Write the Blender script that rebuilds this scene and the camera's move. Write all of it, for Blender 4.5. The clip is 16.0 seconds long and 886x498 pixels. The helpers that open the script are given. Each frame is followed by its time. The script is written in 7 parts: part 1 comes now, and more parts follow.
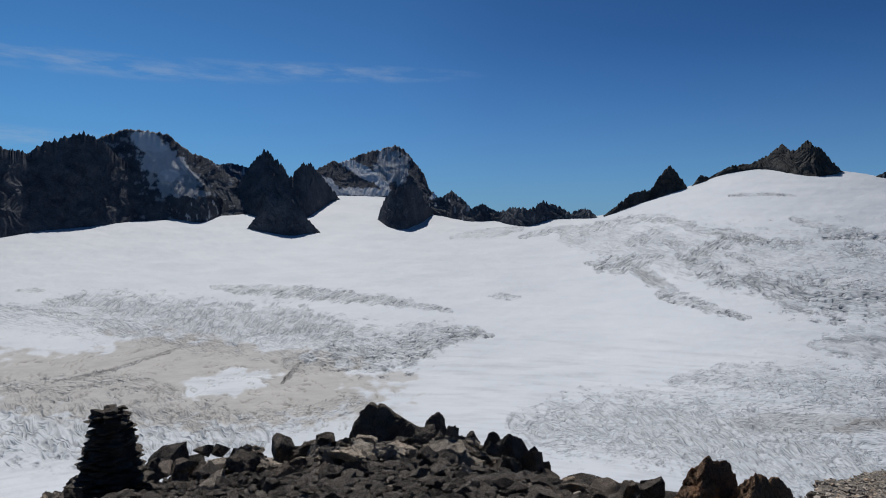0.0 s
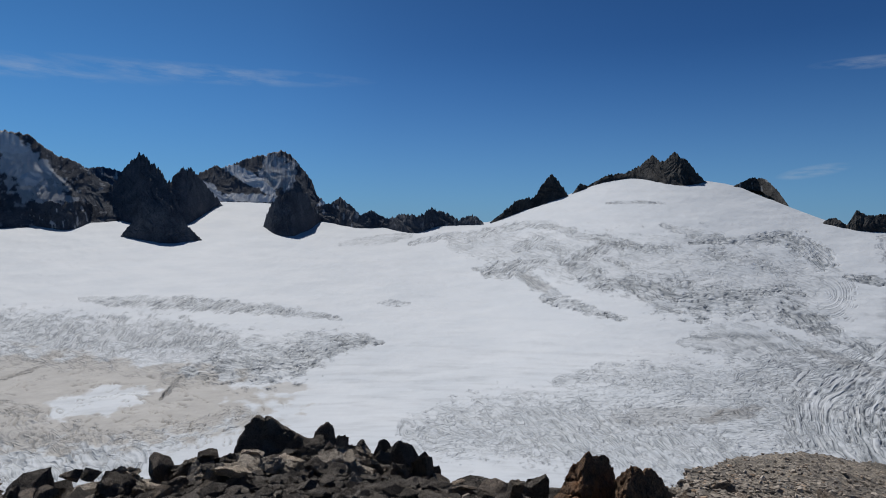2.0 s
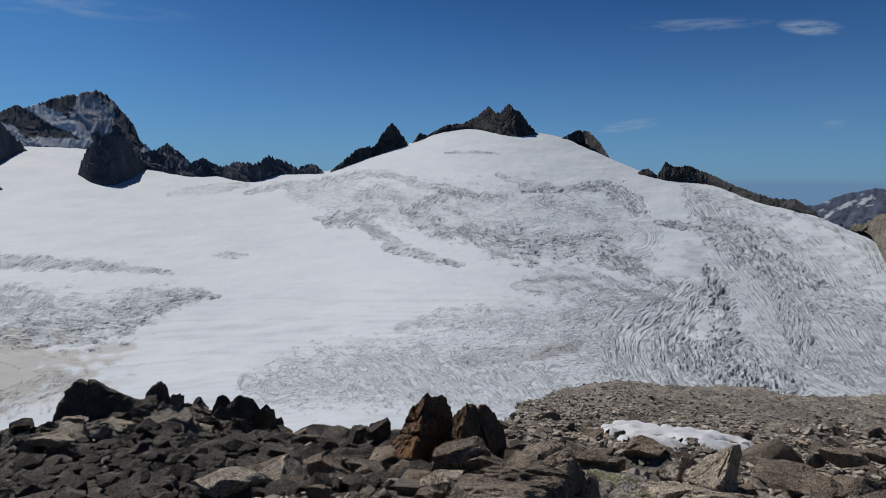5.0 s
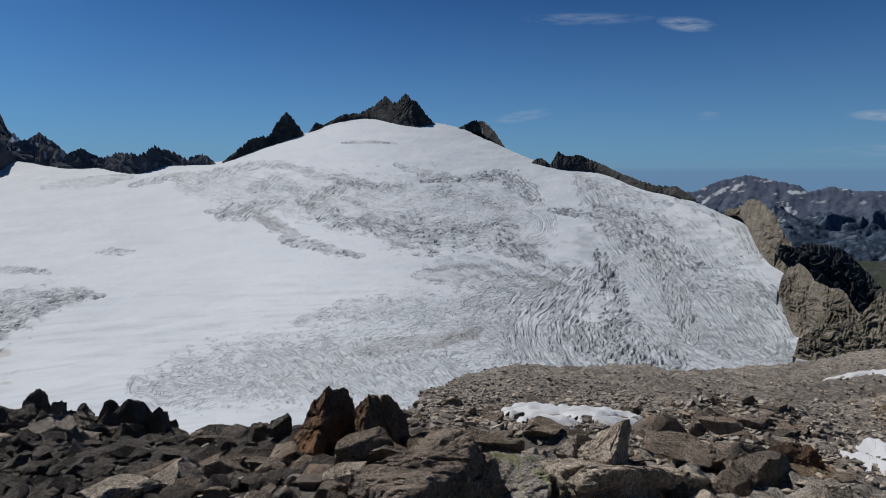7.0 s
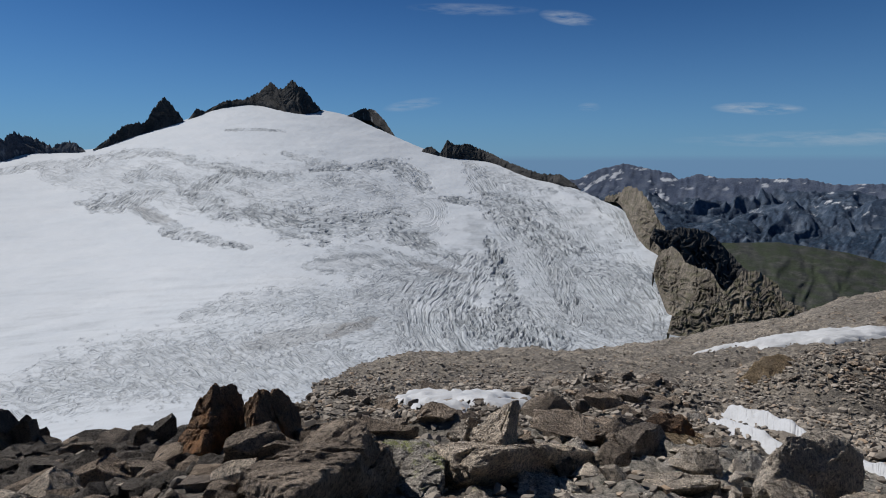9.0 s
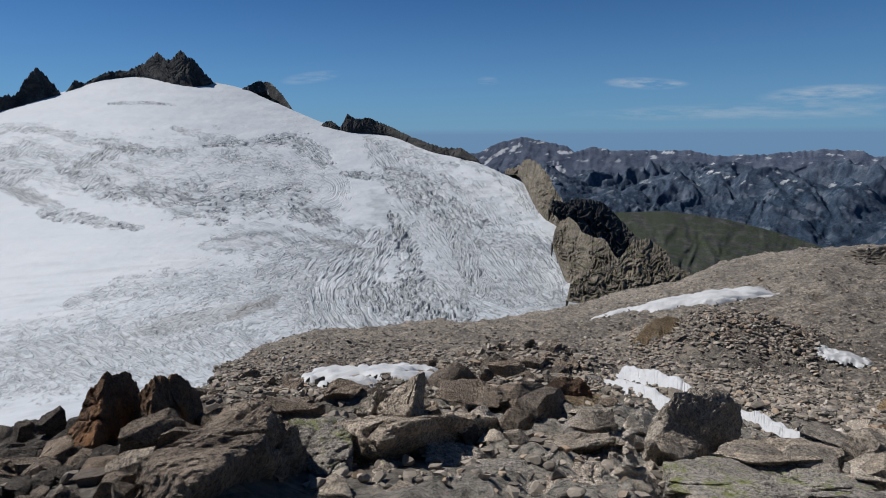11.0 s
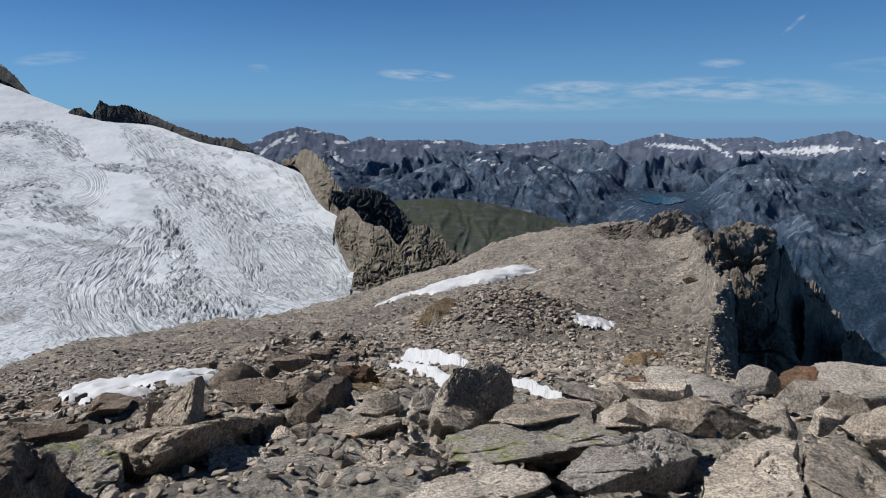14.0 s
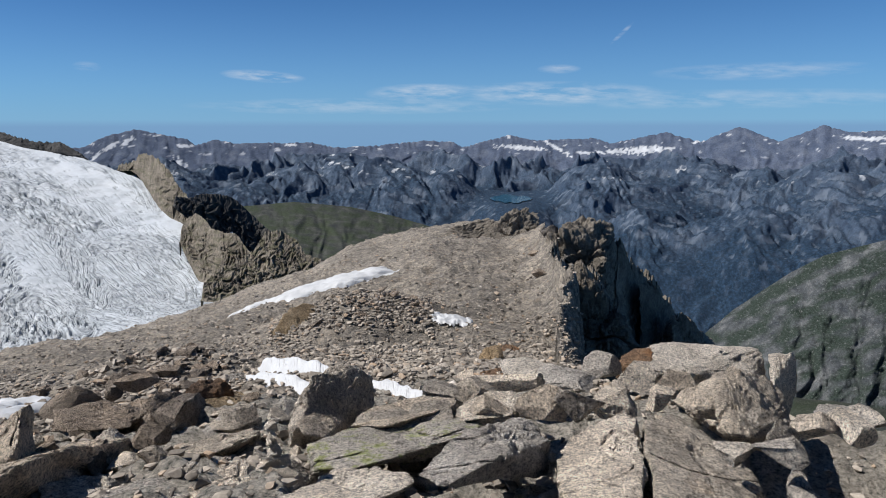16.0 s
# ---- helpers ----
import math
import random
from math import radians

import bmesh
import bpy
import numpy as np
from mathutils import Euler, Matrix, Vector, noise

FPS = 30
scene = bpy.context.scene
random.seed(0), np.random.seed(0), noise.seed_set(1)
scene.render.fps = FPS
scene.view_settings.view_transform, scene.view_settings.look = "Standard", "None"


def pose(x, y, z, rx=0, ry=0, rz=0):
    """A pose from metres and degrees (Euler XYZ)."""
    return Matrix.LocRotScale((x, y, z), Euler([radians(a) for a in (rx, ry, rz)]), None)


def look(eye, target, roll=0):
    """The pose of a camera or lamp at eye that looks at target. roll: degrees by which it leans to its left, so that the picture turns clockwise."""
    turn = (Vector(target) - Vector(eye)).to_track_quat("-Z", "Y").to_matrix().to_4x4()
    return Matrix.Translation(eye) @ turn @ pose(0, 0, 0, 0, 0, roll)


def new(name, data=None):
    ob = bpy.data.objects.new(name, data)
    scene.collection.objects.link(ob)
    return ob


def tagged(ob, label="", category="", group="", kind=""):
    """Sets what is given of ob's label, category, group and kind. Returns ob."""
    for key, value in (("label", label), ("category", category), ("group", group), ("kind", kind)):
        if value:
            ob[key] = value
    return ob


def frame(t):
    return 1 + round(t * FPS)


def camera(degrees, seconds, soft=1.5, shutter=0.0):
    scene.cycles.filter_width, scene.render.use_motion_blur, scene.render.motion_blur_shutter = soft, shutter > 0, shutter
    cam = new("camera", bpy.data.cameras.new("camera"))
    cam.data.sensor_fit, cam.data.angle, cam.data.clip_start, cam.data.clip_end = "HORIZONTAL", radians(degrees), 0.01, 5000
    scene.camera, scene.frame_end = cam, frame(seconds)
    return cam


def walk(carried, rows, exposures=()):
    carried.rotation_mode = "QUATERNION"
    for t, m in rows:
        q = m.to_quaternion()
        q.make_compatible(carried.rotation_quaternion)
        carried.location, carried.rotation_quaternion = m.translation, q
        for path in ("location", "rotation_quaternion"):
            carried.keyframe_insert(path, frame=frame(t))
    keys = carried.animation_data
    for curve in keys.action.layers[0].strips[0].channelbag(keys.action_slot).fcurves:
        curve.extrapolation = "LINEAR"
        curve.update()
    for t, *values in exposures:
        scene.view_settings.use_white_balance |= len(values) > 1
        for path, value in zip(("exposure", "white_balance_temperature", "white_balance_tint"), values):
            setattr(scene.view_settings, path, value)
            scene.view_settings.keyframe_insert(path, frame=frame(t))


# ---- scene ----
EYE = 1.6          # eye height over the ground at the origin
ARM = 0.075        # the camera is held this far in front of the turning point
cam = camera(66.0, 16.0, soft=1.0)
# seconds, yaw, pitch, roll
TURN = [
(0.0, -0.00, -2.08, -0.37),
(0.5, -1.80, -2.02, -0.43),
(1.0, -4.02, -1.94, -0.37),
(1.5, -6.18, -1.69, -0.22),
(2.0, -9.28, -1.47, -0.20),
(2.5, -12.39, -1.57, -0.29),
(3.0, -15.17, -1.94, -0.28),
(3.5, -17.01, -3.01, -0.23),
(4.0, -18.76, -4.49, -0.34),
(6.5, -28.68, -6.32, -0.01),
(7.0, -31.01, -6.48, 0.08),
(7.5, -33.33, -6.78, 0.02),
(8.0, -35.39, -7.04, -0.07),
(8.5, -37.62, -7.49, -0.04),
(9.0, -40.13, -7.44, 0.06),
(11.5, -50.72, -10.17, 0.31),
(12.0, -53.50, -10.35, 0.24),
(12.5, -56.31, -10.00, 0.18),
(13.0, -59.86, -10.04, 0.08),
(13.5, -63.82, -10.19, -0.00),
(14.0, -66.68, -10.49, 0.03),
(14.5, -69.25, -10.56, 0.10),
(15.0, -72.04, -10.36, -0.11),
(15.5, -75.33, -10.34, -0.00),
(16.0, -78.84, -10.31, 0.08),
]
walk(cam, [(t, pose(-ARM * math.sin(radians(y)), ARM * math.cos(radians(y)), EYE, 90 + p, r, y)) for t, y, p, r in TURN],
     [(0.0, -0.07), (3.0, -0.09), (4.0, -0.12), (7.0, -0.13), (9.0, -0.07), (12.5, 0.12), (13.0, 0.18), (13.5, 0.34), (14.5, 0.33), (16.0, 0.5)])

# ---- world and sun ----
SUN_BEARING, SUN_HEIGHT = -14.0, 48.0
SKY_STRENGTH = 0.050
SKY_TINT = (0.47, 0.90, 1.24)
SKY_PALE, SKY_PALE_AMOUNT = (3.0, 5.7, 9.4), 0.7
SKY_LAYER = (2.6, 4.7, 7.8)
CLOUD_WHITE = (8.5, 9.6, 11.0)
# bearing, rise, half width, half height, slope, strength
CLOUDS = [
    (-27.0, 11.6, 16.0, 1.0, -0.01, 0.30), (-10.0, 12.2, 14.0, 0.8, 0.0, 0.30), (-32.0, 6.1, 8.0, 0.8, 0.0, 0.35), (42.5, 11.9, 5.5, 0.5, -0.03, 0.4), (50.2, 11.1, 2.4, 0.6, -0.16, 0.8), (37.7, 4.5, 2.6, 0.5, 0.14, 0.5),
    (64.5, 3.8, 3.4, 0.5, -0.05, 1.0), (77.3, 2.6, 5.0, 0.8, 0.02, 0.85), (88.0, 2.5, 9.0, 1.0, -0.01, 0.85), (103.0, 3.9, 8.0, 0.7, 0.0, 0.5), (88.2, 4.4, 1.8, 0.4, 0.0, 0.5), (72.0, 1.5, 14.0, 0.7, 0.0, 0.5), (93.0, 7.0, 0.9, 0.25, 0.9, 0.6),
    (100.0, 1.9, 16.0, 0.8, 0.0, 0.45), (52.0, 4.2, 1.0, 0.4, 0.0, 0.4),
]


def make_world():
    """A deep blue mountain sky, paler haze at the horizon and a few high wisps of cloud."""
    w = bpy.data.worlds.new("sky")
    w.use_nodes = True
    nt = w.node_tree
    nt.nodes.clear()
    out = nt.nodes.new("ShaderNodeOutputWorld")
    bg = nt.nodes.new("ShaderNodeBackground")
    sky = nt.nodes.new("ShaderNodeTexSky")
    sky.sky_type = "NISHITA"
    sky.sun_disc = False
    sky.sun_elevation = radians(SUN_HEIGHT)
    sky.sun_rotation = radians(SUN_BEARING)
    sky.altitude = 3100
    sky.air_density, sky.dust_density, sky.ozone_density = 1.0, 0.3, 4.0

    def math_node(op, a, b=None, clamp=False):
        n = nt.nodes.new("ShaderNodeMath")
        n.operation, n.use_clamp = op, clamp
        for sock, v in zip(n.inputs, (a, b)):
            if isinstance(v, (int, float)):
                sock.default_value = v
            elif v is not None:
                nt.links.new(v, sock)
        return n.outputs[0]

    def blend(fac, a, colour):
        m = nt.nodes.new("ShaderNodeMix")
        m.data_type = "RGBA"
        nt.links.new(fac, m.inputs[0])
        nt.links.new(a, m.inputs[6])
        m.inputs[7].default_value = (*colour, 1)
        return m.outputs[2]

    way = nt.nodes.new("ShaderNodeTexCoord").outputs["Generated"]
    xyz = nt.nodes.new("ShaderNodeSeparateXYZ")
    nt.links.new(way, xyz.inputs[0])
    rise = math_node("MULTIPLY", math_node("ARCSINE", xyz.outputs[2]), 180 / math.pi)
    bearing = math_node("MULTIPLY", math_node("ARCTAN2", xyz.outputs[0], xyz.outputs[1]), 180 / math.pi)
    deep = nt.nodes.new("ShaderNodeMix")
    deep.data_type, deep.blend_type = "RGBA", "MULTIPLY"
    deep.inputs[0].default_value = 1.0
    nt.links.new(sky.outputs[0], deep.inputs[6])
    deep.inputs[7].default_value = (*SKY_TINT, 1)
    # upper sky dimmed towards the zenith to cut the fill light
    high = math_node("DIVIDE", math_node("SUBTRACT", rise, 12.0), 60.0, True)
    zenith_dim = nt.nodes.new("ShaderNodeMix")
    zenith_dim.data_type, zenith_dim.blend_type = "RGBA", "MULTIPLY"
    nt.links.new(high, zenith_dim.inputs[0])
    nt.links.new(deep.outputs[2], zenith_dim.inputs[6])
    zenith_dim.inputs[7].default_value = (0.33, 0.33, 0.36, 1)
    col = zenith_dim.outputs[2]
    # deepest a third of the way round from the sun
    side = math_node("SUBTRACT", 1.0, math_node("POWER", math_node("DIVIDE", math_node("SUBTRACT", bearing, 38.0), 42.0), 2.0), True)
    upper = math_node("DIVIDE", math_node("SUBTRACT", rise, 3.0), 12.0, True)
    deeper = nt.nodes.new("ShaderNodeMix")
    deeper.data_type, deeper.blend_type = "RGBA", "MULTIPLY"
    nt.links.new(math_node("MULTIPLY", side, upper), deeper.inputs[0])
    nt.links.new(col, deeper.inputs[6])
    deeper.inputs[7].default_value = (0.66, 0.72, 0.80, 1)
    glow = nt.nodes.new("ShaderNodeMix")
    glow.data_type, glow.blend_type = "RGBA", "MULTIPLY"
    nt.links.new(math_node("DIVIDE", math_node("SUBTRACT", 5.0, bearing), 35.0, True), glow.inputs[0])
    nt.links.new(deeper.outputs[2], glow.inputs[6])
    glow.inputs[7].default_value = (1.22, 1.30, 1.22, 1)
    col = glow.outputs[2]
    pale = math_node("POWER", math_node("SUBTRACT", 1.0, math_node("DIVIDE", rise, 16.0), True), 2.2)
    col = blend(math_node("MULTIPLY", pale, SKY_PALE_AMOUNT), col, SKY_PALE)
    layer = math_node("SUBTRACT", 1.0, math_node("DIVIDE", math_node("ADD", rise, 0.1), 0.5), True)
    col = blend(math_node("MULTIPLY", layer, 0.75), col, SKY_LAYER)
    # streaks of thin cloud
    where = nt.nodes.new("ShaderNodeCombineXYZ")
    nt.links.new(math_node("MULTIPLY", bearing, 0.30), where.inputs[0])
    nt.links.new(math_node("MULTIPLY", math_node("ADD", rise, math_node("MULTIPLY", bearing, 0.03)), 1.6), where.inputs[1])
    streak = nt.nodes.new("ShaderNodeTexNoise")
    streak.inputs["Scale"].default_value = 1.0
    streak.inputs["Detail"].default_value = 7
    streak.inputs["Roughness"].default_value = 0.6
    nt.links.new(where.outputs[0], streak.inputs["Vector"])
    wisps = None
    for b0, e0, hb, he, tilt, much in CLOUDS:
        db, de = math_node("SUBTRACT", bearing, b0), math_node("SUBTRACT", rise, e0)
        de = math_node("SUBTRACT", de, math_node("MULTIPLY", db, tilt))
        q = math_node("ADD", math_node("POWER", math_node("DIVIDE", db, hb), 2.0), math_node("POWER", math_node("DIVIDE", de, he), 2.0))
        ring = math_node("MULTIPLY", math_node("SUBTRACT", 1.0, q, True), much)
        wisps = ring if wisps is None else math_node("MAXIMUM", wisps, ring)
    thin = math_node("MULTIPLY", wisps, math_node("MULTIPLY", math_node("SUBTRACT", streak.outputs[0], 0.40), 3.2, True), True)
    col = blend(thin, col, CLOUD_WHITE)
    nt.links.new(col, bg.inputs[0])
    bg.inputs[1].default_value = SKY_STRENGTH
    nt.links.new(bg.outputs[0], out.inputs[0])
    scene.world = w


make_world()
lamp = bpy.data.lights.new("sun", "SUN")
lamp.energy, lamp.angle, lamp.color = 4.2, radians(0.53), (1.0, 0.965, 0.92)
sun = new("sun", lamp)
_a, _e = radians(SUN_BEARING), radians(SUN_HEIGHT)
sun.matrix_world = look((60 * math.sin(_a) * math.cos(_e), 60 * math.cos(_a) * math.cos(_e), 60 * math.sin(_e)), (0, 0, 0))


# ---- noise on arrays ----
def _hash(ix, iy, seed):
    n = (ix * 374761393 + iy * 668265263 + seed * 2246822519) & 0xFFFFFFFF
    n = ((n ^ (n >> 13)) * 1274126177) & 0xFFFFFFFF
    n = ((n ^ (n >> 15)) * 2654435761) & 0xFFFFFFFF
    return (n ^ (n >> 16)) & 0xFFFF


_ANGLE = np.arange(256) * (2 * np.pi / 256)
_COS, _SIN = np.cos(_ANGLE), np.sin(_ANGLE)


def perlin(x, y, seed=0):
    """Gradient noise in about -1 to 1."""
    x, y = np.broadcast_arrays(np.asarray(x, float), np.asarray(y, float))
    ix, iy = np.floor(x).astype(np.int64), np.floor(y).astype(np.int64)
    fx, fy = x - ix, y - iy
    ux, uy = fx * fx * fx * (fx * (fx * 6 - 15) + 10), fy * fy * fy * (fy * (fy * 6 - 15) + 10)

    def corner(a, b):
        g = _hash(ix + a, iy + b, seed) & 255
        return _COS[g] * (fx - a) + _SIN[g] * (fy - b)
    low = corner(0, 0) * (1 - ux) + corner(1, 0) * ux
    high = corner(0, 1) * (1 - ux) + corner(1, 1) * ux
    return 1.5 * (low * (1 - uy) + high * uy)


def fbm(x, y, seed=0, octaves=5, gain=0.5):
    total, amp = 0.0, 1.0
    for k in range(octaves):
        total = total + amp * perlin(x * 2 ** k, y * 2 ** k, seed + 17 * k)
        amp *= gain
    return total


def ridged(x, y, seed=0, octaves=5, gain=0.5):
    """Sharp-crested noise in about 0 to 1."""
    total, amp, norm = 0.0, 1.0, 0.0
    for k in range(octaves):
        total = total + amp * (1 - np.abs(perlin(x * 2 ** k, y * 2 ** k, seed + 17 * k)))
        norm += amp
        amp *= gain
    return total / norm


_RNG3 = np.random.default_rng(5).normal(size=(256, 3))
_RNG3 = _RNG3 / np.linalg.norm(_RNG3, axis=1)[:, None]


def solid(p, seed=0):
    """Gradient noise at points in space."""
    i = np.floor(p).astype(np.int64)
    f = p - i
    u = f * f * f * (f * (f * 6 - 15) + 10)
    total = 0.0
    for a in (0, 1):
        for b in (0, 1):
            for c in (0, 1):
                g = _RNG3[_hash(i[:, 0] + a + 59 * (i[:, 2] + c), i[:, 1] + b + 83 * (i[:, 2] + c), seed) & 255]
                d = g[:, 0] * (f[:, 0] - a) + g[:, 1] * (f[:, 1] - b) + g[:, 2] * (f[:, 2] - c)
                w = (u[:, 0] if a else 1 - u[:, 0]) * (u[:, 1] if b else 1 - u[:, 1]) * (u[:, 2] if c else 1 - u[:, 2])
                total = total + w * d
    return 1.5 * total


def solid_fbm(p, seed=0, octaves=5, gain=0.5):
    return sum(gain ** k * solid(p * 2 ** k + 3.7 * seed, seed + 17 * k) for k in range(octaves))


def step(a, b, x):
    s = np.clip((x - a) / (b - a), 0, 1)
    return s * s * (3 - 2 * s)


def curve(table, x):
    """A smooth-ish line through pairs."""
    t = np.array(table, float)
    return np.interp(x, t[:, 0], t[:, 1])


def soft_curve(table, x, width):
    """The same line, rounded over the given width."""
    return sum(curve(table, x + d * width) for d in (-1, -0.5, 0, 0.5, 1)) / 5


# ---- materials ----
def nodes_of(name):
    m = bpy.data.materials.new(name)
    m.use_nodes = True
    return m, m.node_tree, m.node_tree.nodes["Principled BSDF"]


def tex(nt, scale, detail=6.0, rough=0.6, kind="ShaderNodeTexNoise", coord="Object", stretch=None):
    c = nt.nodes.new("ShaderNodeTexCoord")
    n = nt.nodes.new(kind)
    n.inputs["Scale"].default_value = scale
    if kind == "ShaderNodeTexNoise":
        n.inputs["Detail"].default_value = detail
        n.inputs["Roughness"].default_value = rough
    src = c.outputs[coord]
    if stretch:
        mp = nt.nodes.new("ShaderNodeMapping")
        mp.inputs["Scale"].default_value = stretch
        nt.links.new(src, mp.inputs[0])
        src = mp.outputs[0]
    nt.links.new(src, n.inputs["Vector"])
    return n.outputs[0]


def ramp(nt, fac, stops):
    r = nt.nodes.new("ShaderNodeValToRGB")
    e = r.color_ramp.elements
    while len(e) < len(stops):
        e.new(0.5)
    for k, (p, c) in enumerate(stops):
        e[k].position = p
        e[k].color = (*c, 1) if len(c) == 3 else c
    nt.links.new(fac, r.inputs[0])
    return r.outputs[0]


def mix(nt, fac, a, b, blend="MIX"):
    m = nt.nodes.new("ShaderNodeMix")
    m.data_type = "RGBA"
    m.blend_type = blend
    for sock, v in ((m.inputs[0], fac), (m.inputs[6], a), (m.inputs[7], b)):
        if isinstance(v, (int, float)):
            sock.default_value = v
        elif isinstance(v, tuple):
            sock.default_value = (*v, 1)
        else:
            nt.links.new(v, sock)
    return m.outputs[2]


def attr(nt, name):
    a = nt.nodes.new("ShaderNodeAttribute")
    a.attribute_name = name
    return a.outputs["Fac"]


def bump(nt, bsdf, height, strength, distance):
    b = nt.nodes.new("ShaderNodeBump")
    b.inputs["Strength"].default_value = strength
    b.inputs["Distance"].default_value = distance
    nt.links.new(height, b.inputs["Height"])
    nt.links.new(b.outputs[0], bsdf.inputs["Normal"])


def mountain_rock(name, dark, mid, pale, snow=(0.63, 0.65, 0.68), scale=0.02, green=None, contrast=0.55, relief=0.8, bald=0.75):
    m, nt, b = nodes_of(name)
    big = ramp(nt, tex(nt, scale, 8, 0.65), [(0.35, dark), (0.52, mid), (0.72, pale)])
    fine = tex(nt, scale * 9, 8, 0.7)
    col = mix(nt, contrast, big, ramp(nt, fine, [(0.36, (0.25, 0.25, 0.25)), (0.62, (1.15, 1.15, 1.15))]), "MULTIPLY")
    if green:
        meadow = ramp(nt, fine, [(0.34, tuple(0.55 * c for c in green)), (0.5, green), (0.66, tuple(1.8 * c for c in green))])
        col = mix(nt, attr(nt, "green"), col, meadow)
        bare = ramp(nt, tex(nt, scale * 5, 9, 0.75), [(0.56, (0, 0, 0)), (0.66, (bald, bald, bald))])
        col = mix(nt, bare, col, pale)
        col = mix(nt, attr(nt, "scree"), col, tuple(1.15 * c for c in pale))
    col = mix(nt, attr(nt, "snow"), col, ramp(nt, tex(nt, scale * 3), [(0.3, tuple(0.9 * c for c in snow)), (0.7, snow)]))
    nt.links.new(col, b.inputs["Base Color"])
    b.inputs["Roughness"].default_value = 0.95
    b.inputs["Specular IOR Level"].default_value = 0.15
    bump(nt, b, fine, relief, 0.06 / scale)
    return m


# alpine rock colour is lifted towards blue for haze and skylight
MAT_ALPINE = mountain_rock("hazed_alpine_rock", (0.050, 0.058, 0.076), (0.080, 0.090, 0.110), (0.130, 0.138, 0.154), contrast=0.5)
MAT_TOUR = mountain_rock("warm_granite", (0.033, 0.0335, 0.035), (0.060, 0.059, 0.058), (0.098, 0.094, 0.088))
MAT_MARGIN = mountain_rock("polished_rock", (0.112, 0.096, 0.08), (0.192, 0.168, 0.136), (0.30, 0.262, 0.212), scale=0.03, green=(0.056, 0.06, 0.024), contrast=0.75)
# aerial haze is put into the blue-grey base colours of far rock
MAT_FAR_HAZE = mountain_rock("hazed_rock", (0.044, 0.067, 0.108), (0.066, 0.094, 0.140), (0.122, 0.148, 0.188), scale=0.011, green=(0.015, 0.032, 0.058), contrast=0.45, relief=0.9, bald=0.15)
MAT_RANGE_HAZE = mountain_rock("hazed_limestone", (0.070, 0.092, 0.144), (0.098, 0.122, 0.176), (0.152, 0.174, 0.222), scale=0.014, contrast=0.45, relief=0.9)
MAT_CLIFF = mountain_rock("cliff_rock", (0.112, 0.1, 0.084), (0.192, 0.168, 0.14), (0.272, 0.24, 0.2), scale=0.5)
MAT_SLOPE = mountain_rock("slope_grass", (0.040, 0.047, 0.054), (0.085, 0.092, 0.098), (0.185, 0.190, 0.192), scale=0.03, green=(0.026, 0.036, 0.030), contrast=0.6)
MAT_GREEN = mountain_rock("alpine_grass", (0.035, 0.040, 0.040), (0.060, 0.064, 0.058), (0.115, 0.117, 0.105), scale=0.03, green=(0.034, 0.044, 0.027), contrast=0.7)


